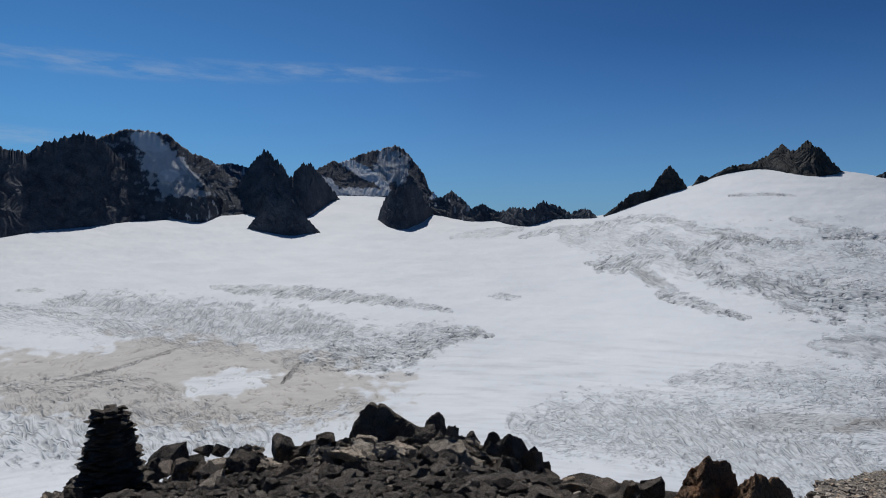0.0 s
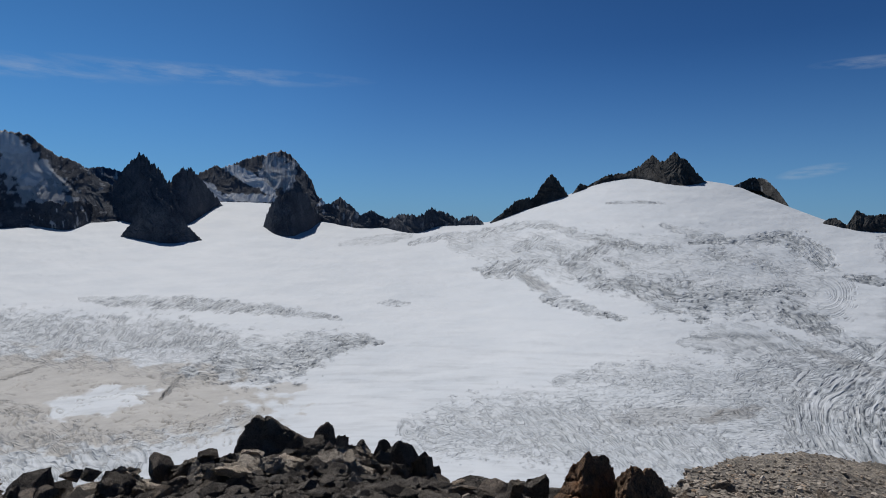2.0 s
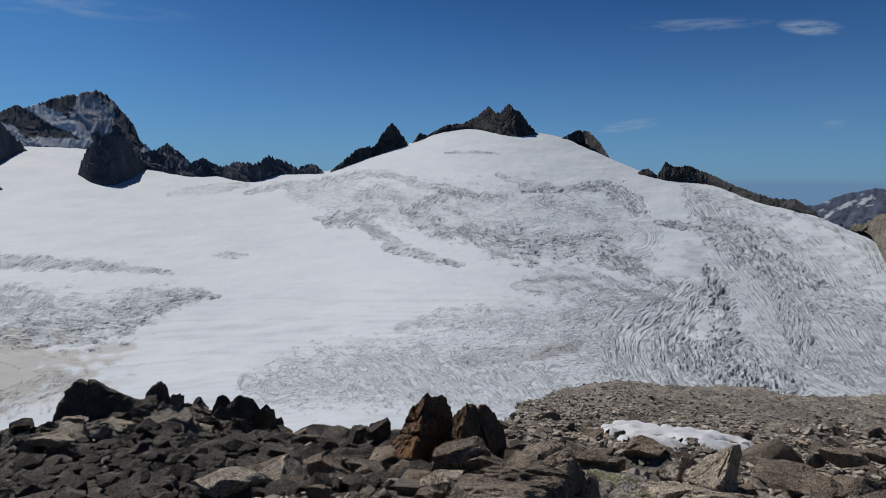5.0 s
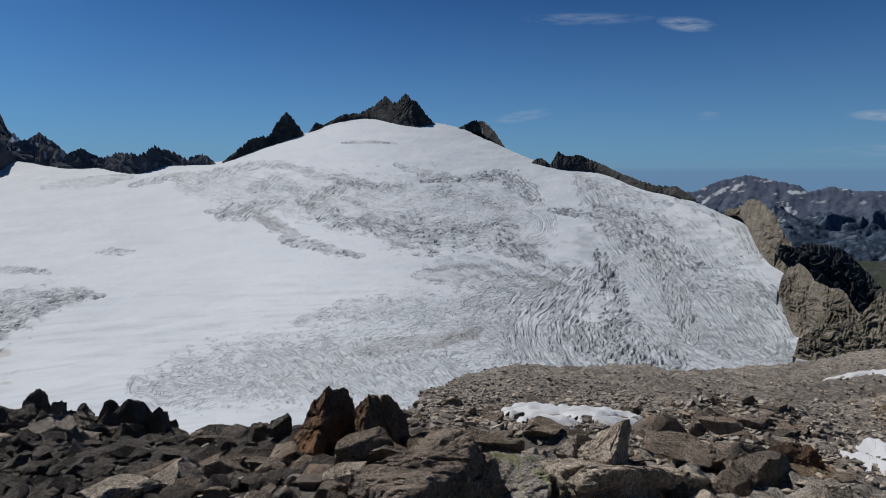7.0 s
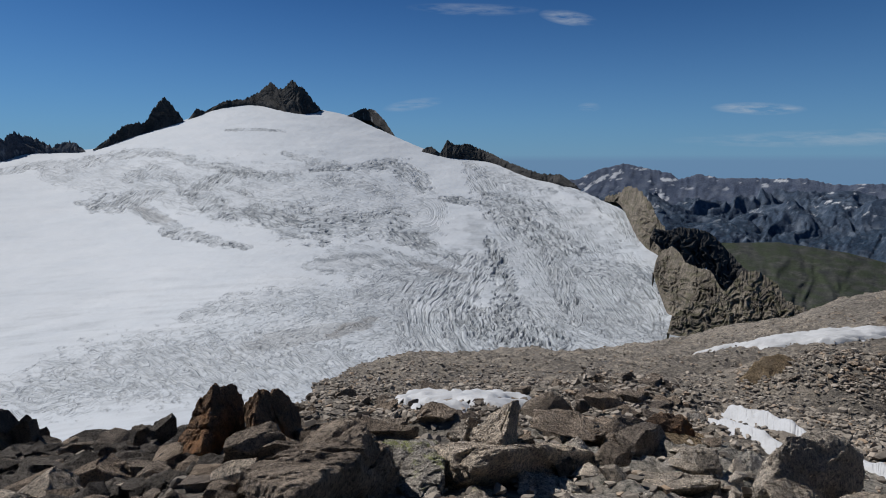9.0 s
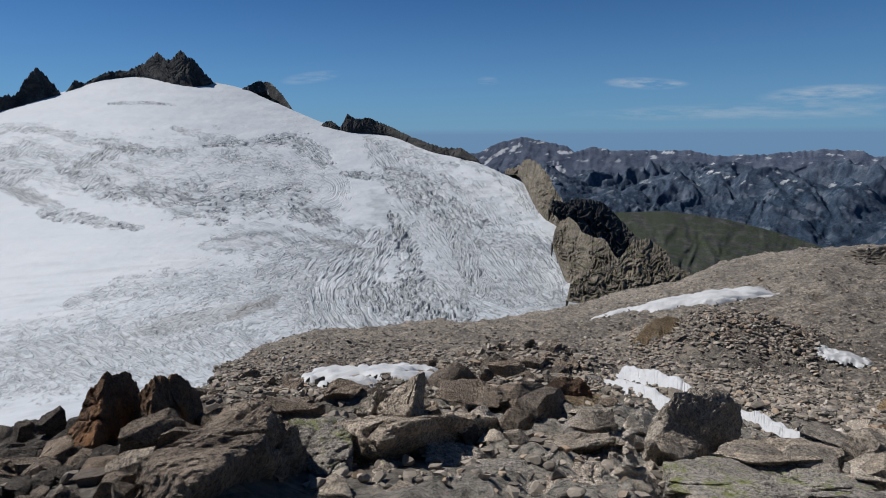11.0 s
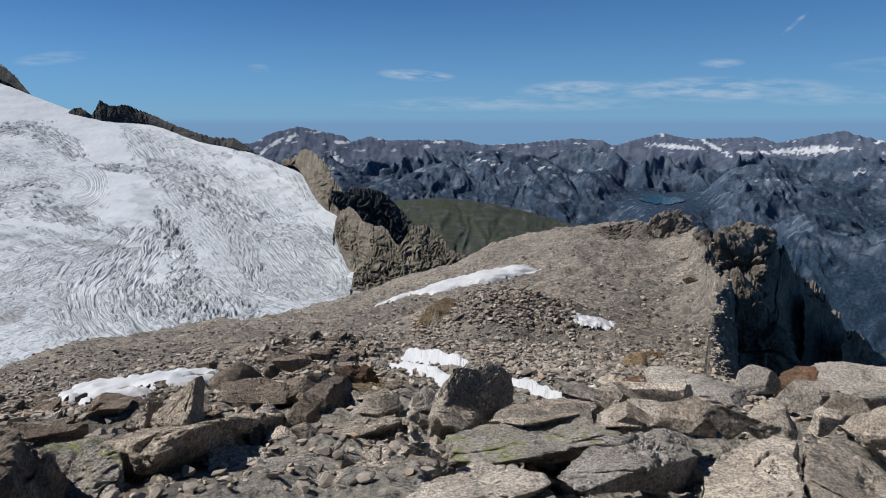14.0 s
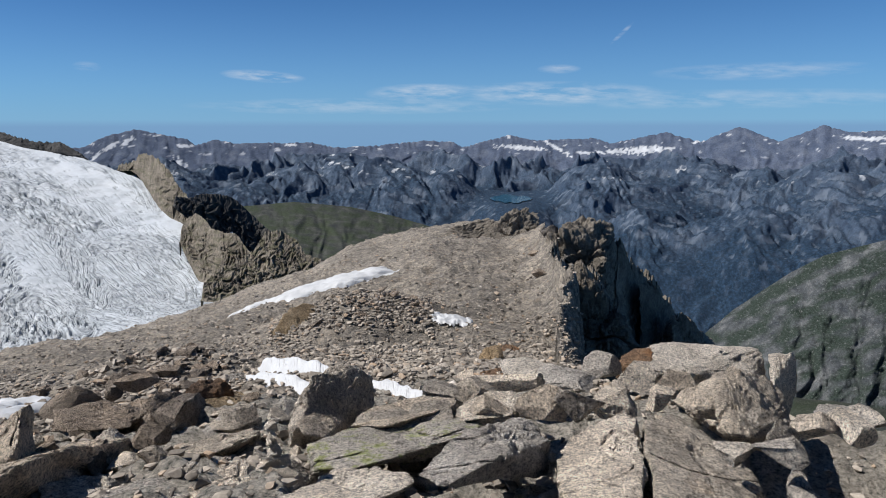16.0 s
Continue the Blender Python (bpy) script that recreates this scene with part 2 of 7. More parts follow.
def glacier_material():
    m, nt, b = nodes_of("glacier_ice")
    snow = ramp(nt, tex(nt, 0.01, 8, 0.6), [(0.3, (0.515, 0.555, 0.60)), (0.7, (0.585, 0.615, 0.65))])
    ice = ramp(nt, tex(nt, 0.06, 8, 0.7), [(0.3, (0.172, 0.195, 0.218)), (0.7, (0.359, 0.382, 0.406))])
    dust = ramp(nt, tex(nt, 0.03, 8, 0.7), [(0.3, (0.285, 0.27, 0.248)), (0.7, (0.405, 0.387, 0.36))])
    dirt_crack = ramp(nt, tex(nt, 0.08, 8, 0.7), [(0.3, (0.133, 0.125, 0.117)), (0.7, (0.257, 0.25, 0.234))])
    col = mix(nt, attr(nt, "ice"), snow, ice)
    col = mix(nt, attr(nt, "dust"), col, dust)
    col = mix(nt, attr(nt, "dirt_crack"), col, dirt_crack)
    # fine crevasses that follow the flow of the ice, their shade painted dark
    way = nt.nodes.new("ShaderNodeAttribute")
    way.attribute_name = "flow"
    lines = []
    for scale, shift in ((0.8, 0.0), (1.5, 5.0)):
        mp = nt.nodes.new("ShaderNodeMapping")
        mp.inputs["Location"].default_value = (shift, shift, 0)
        mp.inputs["Scale"].default_value = (scale, scale, 1)
        nt.links.new(way.outputs["Vector"], mp.inputs[0])
        n = nt.nodes.new("ShaderNodeTexNoise")
        n.inputs["Scale"].default_value = 1.0
        n.inputs["Detail"].default_value = 2.5
        n.inputs["Roughness"].default_value = 0.55
        nt.links.new(mp.outputs[0], n.inputs["Vector"])
        lines.append(n.outputs[0])
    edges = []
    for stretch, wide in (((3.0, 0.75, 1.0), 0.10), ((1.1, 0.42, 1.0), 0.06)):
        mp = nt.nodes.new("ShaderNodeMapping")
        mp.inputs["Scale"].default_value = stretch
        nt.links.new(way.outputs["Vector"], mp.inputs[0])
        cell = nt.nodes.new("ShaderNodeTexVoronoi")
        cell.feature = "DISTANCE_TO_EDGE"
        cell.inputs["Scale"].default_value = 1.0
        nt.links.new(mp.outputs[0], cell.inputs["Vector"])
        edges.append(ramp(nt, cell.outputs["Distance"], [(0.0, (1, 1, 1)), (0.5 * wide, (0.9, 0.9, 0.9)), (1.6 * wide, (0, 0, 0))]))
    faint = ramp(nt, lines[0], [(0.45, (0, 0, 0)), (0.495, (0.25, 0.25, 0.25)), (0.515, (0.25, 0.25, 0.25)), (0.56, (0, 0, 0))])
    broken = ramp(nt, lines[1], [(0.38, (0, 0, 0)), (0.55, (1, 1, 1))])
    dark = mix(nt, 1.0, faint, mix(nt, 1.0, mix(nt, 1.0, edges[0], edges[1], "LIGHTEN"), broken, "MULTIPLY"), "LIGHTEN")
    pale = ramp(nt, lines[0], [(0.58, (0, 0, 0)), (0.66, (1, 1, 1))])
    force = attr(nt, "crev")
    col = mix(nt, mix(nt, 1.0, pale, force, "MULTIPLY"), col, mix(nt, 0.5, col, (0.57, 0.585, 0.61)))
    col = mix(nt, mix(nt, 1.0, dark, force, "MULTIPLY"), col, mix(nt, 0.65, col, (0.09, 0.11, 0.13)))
    nt.links.new(col, b.inputs["Base Color"])
    b.inputs["Roughness"].default_value = 0.75
    b.inputs["Specular IOR Level"].default_value = 0.15
    b1 = nt.nodes.new("ShaderNodeBump")
    b1.inputs["Distance"].default_value = 5.0
    b1.inputs["Strength"].default_value = 0.5
    b1.invert = True
    nt.links.new(mix(nt, 1.0, dark, force, "MULTIPLY"), b1.inputs["Height"])
    b2 = nt.nodes.new("ShaderNodeBump")
    b2.inputs["Distance"].default_value = 3.0
    b2.inputs["Strength"].default_value = 0.15
    nt.links.new(tex(nt, 0.2, 8, 0.7), b2.inputs["Height"])
    nt.links.new(b1.outputs[0], b2.inputs["Normal"])
    nt.links.new(b2.outputs[0], b.inputs["Normal"])
    return m


MAT_GLACIER = glacier_material()


def scree_material():
    m, nt, b = nodes_of("moraine_gravel")
    base = ramp(nt, tex(nt, 0.25, 6, 0.6), [(0.3, (0.207, 0.191, 0.169)), (0.5, (0.284, 0.260, 0.228)), (0.72, (0.347, 0.315, 0.272))])
    grit = tex(nt, 5.0, 10, 0.8)
    for size in (2.6, 9.0):
        v = nt.nodes.new("ShaderNodeTexVoronoi")
        v.inputs["Scale"].default_value = size
        c = nt.nodes.new("ShaderNodeTexCoord")
        nt.links.new(c.outputs["Object"], v.inputs["Vector"])
        base = mix(nt, 0.7, base, ramp(nt, v.outputs["Color"], [(0.15, (0.5, 0.5, 0.52)), (0.5, (1.0, 1.0, 1.0)), (0.9, (1.4, 1.36, 1.3))]), "MULTIPLY")
    ochre = ramp(nt, tex(nt, 0.35, 7, 0.65), [(0.6, (0, 0, 0)), (0.72, (0.7, 0.7, 0.7))])
    base = mix(nt, ochre, base, mix(nt, 0.6, base, (0.30, 0.20, 0.11)))
    rock = ramp(nt, tex(nt, 20.0, 10, 0.8), [(0.38, (0.12, 0.148, 0.13)), (0.46, (0.46, 0.425, 0.37)), (0.58, (0.70, 0.65, 0.58))])
    base = mix(nt, attr(nt, "rock"), base, rock)
    col = mix(nt, 0.85, base, ramp(nt, grit, [(0.36, (0.38, 0.38, 0.38)), (0.62, (1.3, 1.27, 1.24))]), "MULTIPLY")
    nt.links.new(col, b.inputs["Base Color"])
    b.inputs["Roughness"].default_value = 0.95
    b.inputs["Specular IOR Level"].default_value = 0.2
    bump(nt, b, grit, 1.0, 0.2)
    return m


MAT_SCREE = scree_material()


def stone_material(name, dark, mid, pale, lichen=None, amount=0.0, rust=None, rust_amount=0.0, black=0.9):
    m, nt, b = nodes_of(name)
    info = nt.nodes.new("ShaderNodeObjectInfo")
    base = ramp(nt, tex(nt, 2.2, 9, 0.7), [(0.34, dark), (0.5, mid), (0.68, pale)])
    grain = tex(nt, 60.0, 5, 0.8)
    col = mix(nt, 0.9, base, ramp(nt, grain, [(0.38, (0.22, 0.22, 0.22)), (0.47, (0.9, 0.9, 0.9)), (0.6, (1.35, 1.35, 1.35))]), "MULTIPLY")
    # black crust lichen in blotches
    crust = tex(nt, 24.0, 10, 0.82)
    col = mix(nt, black, col, ramp(nt, crust, [(0.38, (0.16, 0.16, 0.17)), (0.45, (0.80, 0.80, 0.80)), (0.56, (1.32, 1.30, 1.27))]), "MULTIPLY")
    tone = ramp(nt, info.outputs["Random"], [(0.0, (0.68, 0.68, 0.70)), (0.5, (1.0, 0.97, 0.94)), (1.0, (1.18, 1.1, 1.02))])
    col = mix(nt, 0.9, col, tone, "MULTIPLY")
    if rust:
        k = ramp(nt, tex(nt, 1.1, 6, 0.6), [(0.62 - rust_amount, (0, 0, 0)), (0.74 - rust_amount, (1, 1, 1))])
        col = mix(nt, k, col, mix(nt, 0.7, rust, ramp(nt, crust, [(0.38, (0.45, 0.45, 0.45)), (0.55, (1.1, 1.1, 1.1))]), "MULTIPLY"))
    if lichen:
        k = ramp(nt, tex(nt, 4.5, 10, 0.8), [(0.64 - amount, (0, 0, 0)), (0.72 - amount, (0.85, 0.85, 0.85))])
        col = mix(nt, k, col, mix(nt, 0.8, lichen, ramp(nt, crust, [(0.38, (0.4, 0.4, 0.4)), (0.55, (1.1, 1.1, 1.1))]), "MULTIPLY"))
    nt.links.new(col, b.inputs["Base Color"])
    b.inputs["Roughness"].default_value = 0.92
    b.inputs["Specular IOR Level"].default_value = 0.25
    b1 = nt.nodes.new("ShaderNodeBump")
    b1.inputs["Strength"].default_value, b1.inputs["Distance"].default_value = 1.0, 0.12
    nt.links.new(crust, b1.inputs["Height"])
    b2 = nt.nodes.new("ShaderNodeBump")
    b2.inputs["Strength"].default_value, b2.inputs["Distance"].default_value = 1.0, 0.035
    nt.links.new(tex(nt, 40.0, 8, 0.8), b2.inputs["Height"])
    nt.links.new(b1.outputs[0], b2.inputs["Normal"])
    nt.links.new(b2.outputs[0], b.inputs["Normal"])
    return m


MAT_GRANITE = stone_material("granite", (0.44, 0.40, 0.355), (0.70, 0.645, 0.575), (0.82, 0.765, 0.69), (0.33, 0.35, 0.13), 0.0, (0.42, 0.26, 0.13), -0.03)
MAT_BROWN = stone_material("brown_stone", (0.19, 0.16, 0.135), (0.33, 0.28, 0.233), (0.46, 0.39, 0.325), None, 0, (0.33, 0.19, 0.09), 0.0)
MAT_RED = stone_material("rusty_stone", (0.145, 0.102, 0.0765), (0.25, 0.165, 0.108), (0.34, 0.24, 0.16), None, 0, (0.38, 0.18, 0.075), 0.10)
MAT_LICHEN = stone_material("lichened_granite", (0.42, 0.385, 0.34), (0.66, 0.61, 0.54), (0.78, 0.725, 0.65), (0.36, 0.40, 0.12), 0.13)
MAT_OCHRE = stone_material("ochre_rock", (0.22, 0.165, 0.10), (0.36, 0.275, 0.175), (0.47, 0.375, 0.255))
MAT_GNEISS = stone_material("gneiss", (0.32, 0.287, 0.25), (0.53, 0.478, 0.415), (0.68, 0.62, 0.545), (0.33, 0.35, 0.13), -0.04, (0.38, 0.25, 0.14), -0.06)
# dark base colour stands in for the shade on backlit stones
MAT_SHADED = stone_material("shaded_stone", (0.10, 0.091, 0.082), (0.165, 0.149, 0.132), (0.26, 0.235, 0.208), black=0.8)


def snow_material():
    m, nt, b = nodes_of("old_snow")
    col = ramp(nt, tex(nt, 3.0, 8, 0.7), [(0.3, (0.44, 0.45, 0.46)), (0.7, (0.56, 0.57, 0.59))])
    nt.links.new(col, b.inputs["Base Color"])
    b.inputs["Roughness"].default_value = 0.6
    b.inputs["Subsurface Weight"].default_value = 0.0
    bump(nt, b, tex(nt, 8.0, 6, 0.6), 0.5, 0.05)
    return m


MAT_SNOW = snow_material()

def water_material():
    m, nt, b = nodes_of("lake_water")
    nt.links.new(ramp(nt, tex(nt, 0.01), [(0.3, (0.018, 0.075, 0.125)), (0.7, (0.024, 0.095, 0.15))]), b.inputs["Base Color"])
    b.inputs["Roughness"].default_value = 0.15
    return m


MAT_WATER = water_material()

# ---- meshes ----
def sheet(name, x, y, z, material, smooth=True, flow=None, **layers):
    """One mesh from a grid of rows (outwards) and columns (clockwise)."""
    nv, nu = x.shape
    me = bpy.data.meshes.new(name)
    co = np.stack([x, y, z], -1).reshape(-1, 3).astype(np.float32)
    i = np.arange(nv * nu, dtype=np.int32).reshape(nv, nu)
    quad = np.stack([i[:-1, :-1], i[:-1, 1:], i[1:, 1:], i[1:, :-1]], -1).reshape(-1)
    n = len(quad) // 4
    me.vertices.add(nv * nu)
    me.vertices.foreach_set("co", co.ravel())
    me.loops.add(4 * n)
    me.loops.foreach_set("vertex_index", quad)
    me.polygons.add(n)
    me.polygons.foreach_set("loop_start", np.arange(0, 4 * n, 4, dtype=np.int32))
    me.polygons.foreach_set("use_smooth", np.full(n, smooth))
    for key, values in layers.items():
        a = me.attributes.new(key, "FLOAT", "POINT")
        a.data.foreach_set("value", np.ascontiguousarray(np.broadcast_to(values, (nv, nu)), dtype=np.float32).ravel())
    if flow is not None:
        a = me.attributes.new("flow", "FLOAT_VECTOR", "POINT")
        a.data.foreach_set("vector", np.ascontiguousarray(np.stack(flow, -1), dtype=np.float32).ravel())
    me.update(calc_edges=True)
    me.materials.append(material)
    return new(name, me)


def polar(bearing, r, z):
    b = np.radians(bearing)
    return r * np.sin(b), r * np.cos(b), EYE + z


def tan(deg):
    return np.tan(np.radians(deg))


# ---- glacier ----
GLACIER_TOP = [(-60, -1.0), (-33, -0.3), (-24, 0.3), (-18, 1.1), (-11, 2.25), (-5, 2.3), (-2, 1.5), (4, 1.0), (9, 0.75), (13.3, 0.8),
               (16.4, 1.95), (19.6, 3.05), (22.6, 4.15), (25, 4.5), (27, 4.35), (30.1, 4.05), (32.5, 3.6), (36.1, 1.95), (39.2, 0.65),
               (43.8, 0.1), (46.9, -1.35), (51.2, -2.35), (55.4, -4.25), (58, -5.8), (61, -7.8), (66, -11)]
GLACIER_FAR = [(-60, 2500), (-33, 2500), (-5, 2800), (10, 2500), (20, 2350), (30, 2300), (44, 2000), (51, 1650), (55.4, 1350), (60.0, 1050), (66, 800)]
LOW, NEAR = -23.0, 340.0


_FINE = np.arange(-120, 140, 0.1)


def rounded(table, width):
    k = np.exp(-0.5 * (np.arange(-4 * width, 4 * width + 0.05, 0.1) / width) ** 2)
    line = curve(table, _FINE)
    pad = len(k) // 2
    return np.convolve(np.pad(line, pad, mode="edge"), k / k.sum(), mode="same")[pad:-pad]


_TOP_LINE, _FAR_LINE = rounded(GLACIER_TOP, 5.0), rounded(GLACIER_FAR, 5.0)


def glacier_reach(bearing, rise):
    """How far off the ice surface lies where it stands at this angle over the level."""
    top = np.interp(bearing, _FINE, _TOP_LINE)
    far = np.interp(bearing, _FINE, _FAR_LINE)
    s = np.clip((rise - LOW) / (top - LOW), 0, 1.3)
    return NEAR * (far / NEAR) ** (s ** 1.15)


# bands of broken ice: stations (bearing, rise, half width), slant of the cracks, crack spacing, depth, bare ice, chaos
BANDS_BASIN = [
    ([(-18.7, -5.1, 0.18), (-16.4, -5.42, 0.45), (-13.2, -5.57, 0.55), (-8.7, -6.0, 0.56), (-4.0, -6.5, 0.47), (-1.1, -6.96, 0.28), (0.8, -7.33, 0.14)], -28, 0.2, 4, 0.55, 0.4),
    ([(-30.3, -5.83, 0.24), (-27.8, -5.83, 0.59), (-25.1, -6.29, 0.94), (-21.9, -7.38, 1.4), (-17.7, -7.91, 1.61), (-14.1, -7.93, 1.46), (-10.5, -8.2, 1.2), (-8.2, -8.52, 0.56)], -50, 0.3, 4, 0.42, 0.6),
    ([(-32.4, -6.12, 0.16), (-28.9, -6.94, 0.41), (-25.1, -8.21, 0.59), (-21.1, -9.3, 0.35), (-16.8, -9.82, 0.22)], 4, 0.2, 4, 0.4, 0.3),
]
BANDS_BASIN_LOWER = [
    ([(-12.8, -11.47, 0.63), (-9.6, -10.98, 1.19), (-6.3, -11.04, 1.66), (-3.0, -10.75, 1.57), (-0.6, -9.68, 1.21), (2.3, -9.0, 0.65), (4.2, -9.25, 0.19)], 12, 0.28, 8, 0.62, 0.5),
    ([(-16.8, -9.37, 0.54), (-14.1, -9.29, 0.91), (-10.5, -9.03, 0.92), (-7.7, -9.18, 0.46)], -30, 0.25, 5, 0.45, 0.8),
    ([(-32.0, -4.9, 0.12), (-31.3, -4.89, 0.2), (-30.4, -4.97, 0.12)], 0, 0.2, 3, 0.6, 0.2),
    ([(3.9, -6.02, 0.14), (5.1, -6.0, 0.38), (6.5, -6.03, 0.14)], -10, 0.2, 2, 0.35, 0.2),
]
BANDS_RIM = [
    ([(-35.2, -13.58, 2.24), (-31.1, -14.74, 2.32), (-26.0, -15.61, 2.5), (-20.7, -16.18, 2.51), (-15.5, -17.25, 1.7)], 25, 0.75, 5, 0.25, 0.7),
    ([(-22.4, -14.77, 0.59), (-17.7, -15.89, 0.94), (-12.4, -15.8, 1.14), (-6.8, -14.67, 0.9)], 0, 0.22, 3, 0.35, 0.1),
    ([(-34.5, -11.59, 0.38), (-29.7, -11.84, 0.64), (-25.9, -11.89, 0.66), (-21.9, -12.99, 0.51)], 0, 0.26, 5, 0.4, 0.2),
    ([(-29.8, -11.54, 0.08), (-27.4, -11.34, 0.12), (-24.7, -10.78, 0.13), (-21.1, -9.74, 0.09)], 0, 0.3, 7, 0.9, 0.0),
    ([(-13.3, -12.92, 0.13), (-12.7, -12.33, 0.27), (-11.9, -11.27, 0.18)], 0, 0.3, 9, 1.0, 0.3),
]
BANDS_RIM_LOWER = [
    ([(6.4, -16.47, 1.06), (10.7, -15.73, 2.06), (15.9, -15.8, 2.35), (22.6, -16.6, 2.86), (27.4, -16.97, 2.72), (32.9, -17.55, 1.71)], 20, 0.34, 3, 0.28, 0.5),
    ([(18.8, -12.36, 0.37), (22.6, -11.37, 0.92), (27.3, -11.45, 1.19), (31.9, -11.91, 1.52), (36.3, -12.06, 1.49)], 3, 0.24, 2, 0.32, 0.3),
]
BANDS_DOME = [
    ([(0.7, -1.09, 0.18), (3.8, -0.72, 0.42), (6.5, -0.39, 0.33)], 0, 0.2, 1, 0.38, 0.2),
    ([(6.5, -1.0, 0.19), (9.3, -0.43, 0.38), (12.1, -0.37, 0.47), (14.9, 0.44, 0.38), (17.8, 0.74, 0.38), (20.1, 0.08, 0.33)], -14, 0.2, 4, 0.42, 0.3),
    ([(15.4, -1.31, 0.43), (17.8, -0.82, 0.71), (19.3, -1.72, 0.43)], -25, 0.2, 4, 0.42, 0.3),
    ([(19.6, -0.3, 0.14), (22.5, -0.47, 0.42), (24.8, -1.12, 0.38), (27.7, -1.47, 0.33)], 0, 0.2, 7, 0.7, 0.2),
    ([(20.2, -2.19, 0.47), (21.8, -1.42, 0.66), (23.9, -1.12, 0.47)], -22, 0.2, 6, 0.62, 0.3),
    ([(22.7, -2.22, 0.19), (23.7, -2.4, 0.33), (24.5, -2.77, 0.14)], 0, 0.2, 5, 0.55, 0.2),
]
BANDS_DOME_LOWER = [
    ([(27.1, 0.58, 0.23), (29.9, -0.29, 0.51), (31.4, -0.47, 0.32)], -6, 0.2, 3, 0.42, 0.2),
    ([(29.2, -0.76, 0.19), (32.6, -0.69, 0.32), (35.2, -0.26, 0.59), (37.3, -0.92, 0.98), (38.6, -2.14, 0.79)], 0, 0.22, 6, 0.62, 0.2),
    ([(29.9, -1.36, 0.28), (31.7, -1.8, 0.5), (33.9, -2.4, 0.5), (35.9, -3.09, 0.27)], -14, 0.2, 4, 0.5, 0.2),
    ([(22.7, 2.35, 0.09), (24.8, 2.39, 0.14), (27.3, 2.25, 0.09)], 0, 0.2, 4, 0.7, 0.0),
]
BANDS_FACE = [
    ([(12.0, -3.16, 0.19), (14.0, -3.25, 0.81), (15.9, -2.97, 0.66), (17.8, -2.48, 0.24)], -22, 0.24, 6, 0.6, 0.2),
    ([(15.3, -3.25, 0.38), (16.6, -4.01, 0.66), (17.8, -4.76, 0.62), (19.1, -5.13, 0.14)], 4, 0.3, 2, 0.62, 0.1),
    ([(19.0, -2.38, 0.28), (20.6, -3.18, 0.66), (22.1, -3.88, 1.04), (22.9, -4.53, 0.66)], -48, 0.22, 6, 0.6, 0.2),
    ([(17.7, -5.57, 0.33), (19.7, -5.79, 0.57), (21.6, -6.48, 0.47), (24.3, -7.05, 0.19)], -22, 0.22, 6, 0.58, 0.3),
    ([(23.2, -4.1, 0.38), (25.3, -4.4, 1.03), (27.7, -5.2, 1.58), (30.4, -5.37, 1.57), (33.1, -5.29, 1.18), (35.7, -5.52, 1.17), (37.8, -6.46, 1.06), (39.3, -7.13, 0.52)], 2, 0.3, 6, 0.72, 0.2),
]
BANDS_FACE_LOWER = [
    ([(33.5, -4.69, 0.32), (35.7, -4.08, 0.54), (37.2, -4.49, 0.27)], -4, 0.2, 5, 0.6, 0.2),
    ([(28.7, -8.69, 0.37), (31.4, -8.32, 1.46), (34.0, -8.43, 1.8), (36.6, -9.4, 1.15), (38.0, -9.84, 0.35)], 10, 0.3, 1, 0.66, 0.1),
    ([(35.3, -7.47, 0.22), (37.4, -8.38, 0.44), (39.9, -9.09, 0.6), (42.2, -9.44, 0.34)], 0, 0.24, 3, 0.55, 0.1),
    ([(36.1, -6.31, 0.63), (38.7, -7.3, 0.79), (41.1, -8.23, 0.6), (42.3, -9.0, 0.42)], 0, 0.24, 5, 0.62, 0.2),
]
BANDS_ICEFALL = [
    ([(39.9, -3.13, 0.19), (42.3, -3.51, 0.42), (45.6, -3.68, 0.52), (48.4, -4.27, 0.52), (50.5, -4.86, 0.23)], 4, 0.22, 7, 0.7, 0.4),
    ([(43.0, -0.78, 0.33), (45.6, -1.62, 0.7), (47.9, -2.27, 0.47), (49.6, -2.63, 0.19)], -10, 0.22, 3, 0.42, 0.3),
    ([(43.6, -2.94, 0.24), (45.1, -2.93, 0.47), (46.8, -3.02, 0.23)], 0, 0.2, 6, 0.62, 0.4),
    ([(44.3, -4.45, 0.38), (46.6, -5.23, 1.13), (48.5, -6.15, 1.6), (50.3, -7.19, 1.31), (52.4, -7.61, 0.37)], 6, 0.32, 11, 0.8, 0.6),
    ([(44.1, -6.67, 0.57), (45.1, -8.79, 1.04), (45.6, -11.14, 1.22), (45.4, -13.49, 1.4), (46.2, -15.42, 1.39)], 60, 0.36, 9, 0.78, 1.0),
]
BANDS_ICEFALL_LOWER = [
    ([(48.5, -7.32, 0.38), (49.7, -9.64, 0.84), (50.9, -11.47, 1.21), (51.5, -13.11, 0.74)], 35, 0.28, 6, 0.7, 0.2),
    ([(51.3, -9.03, 0.65), (54.1, -8.67, 1.29), (56.8, -9.47, 1.36), (58.8, -11.3, 0.72)], 8, 0.26, 5, 0.66, 0.3),
    ([(52.6, -13.01, 1.1), (56.0, -12.6, 1.81), (59.3, -13.63, 0.8)], 10, 0.26, 2, 0.6, 0.2),
    ([(50.0, -2.26, 0.28), (52.5, -3.07, 0.6), (54.8, -4.41, 0.82), (55.9, -6.45, 0.73)], 8, 0.24, 3, 0.36, 0.3),
]
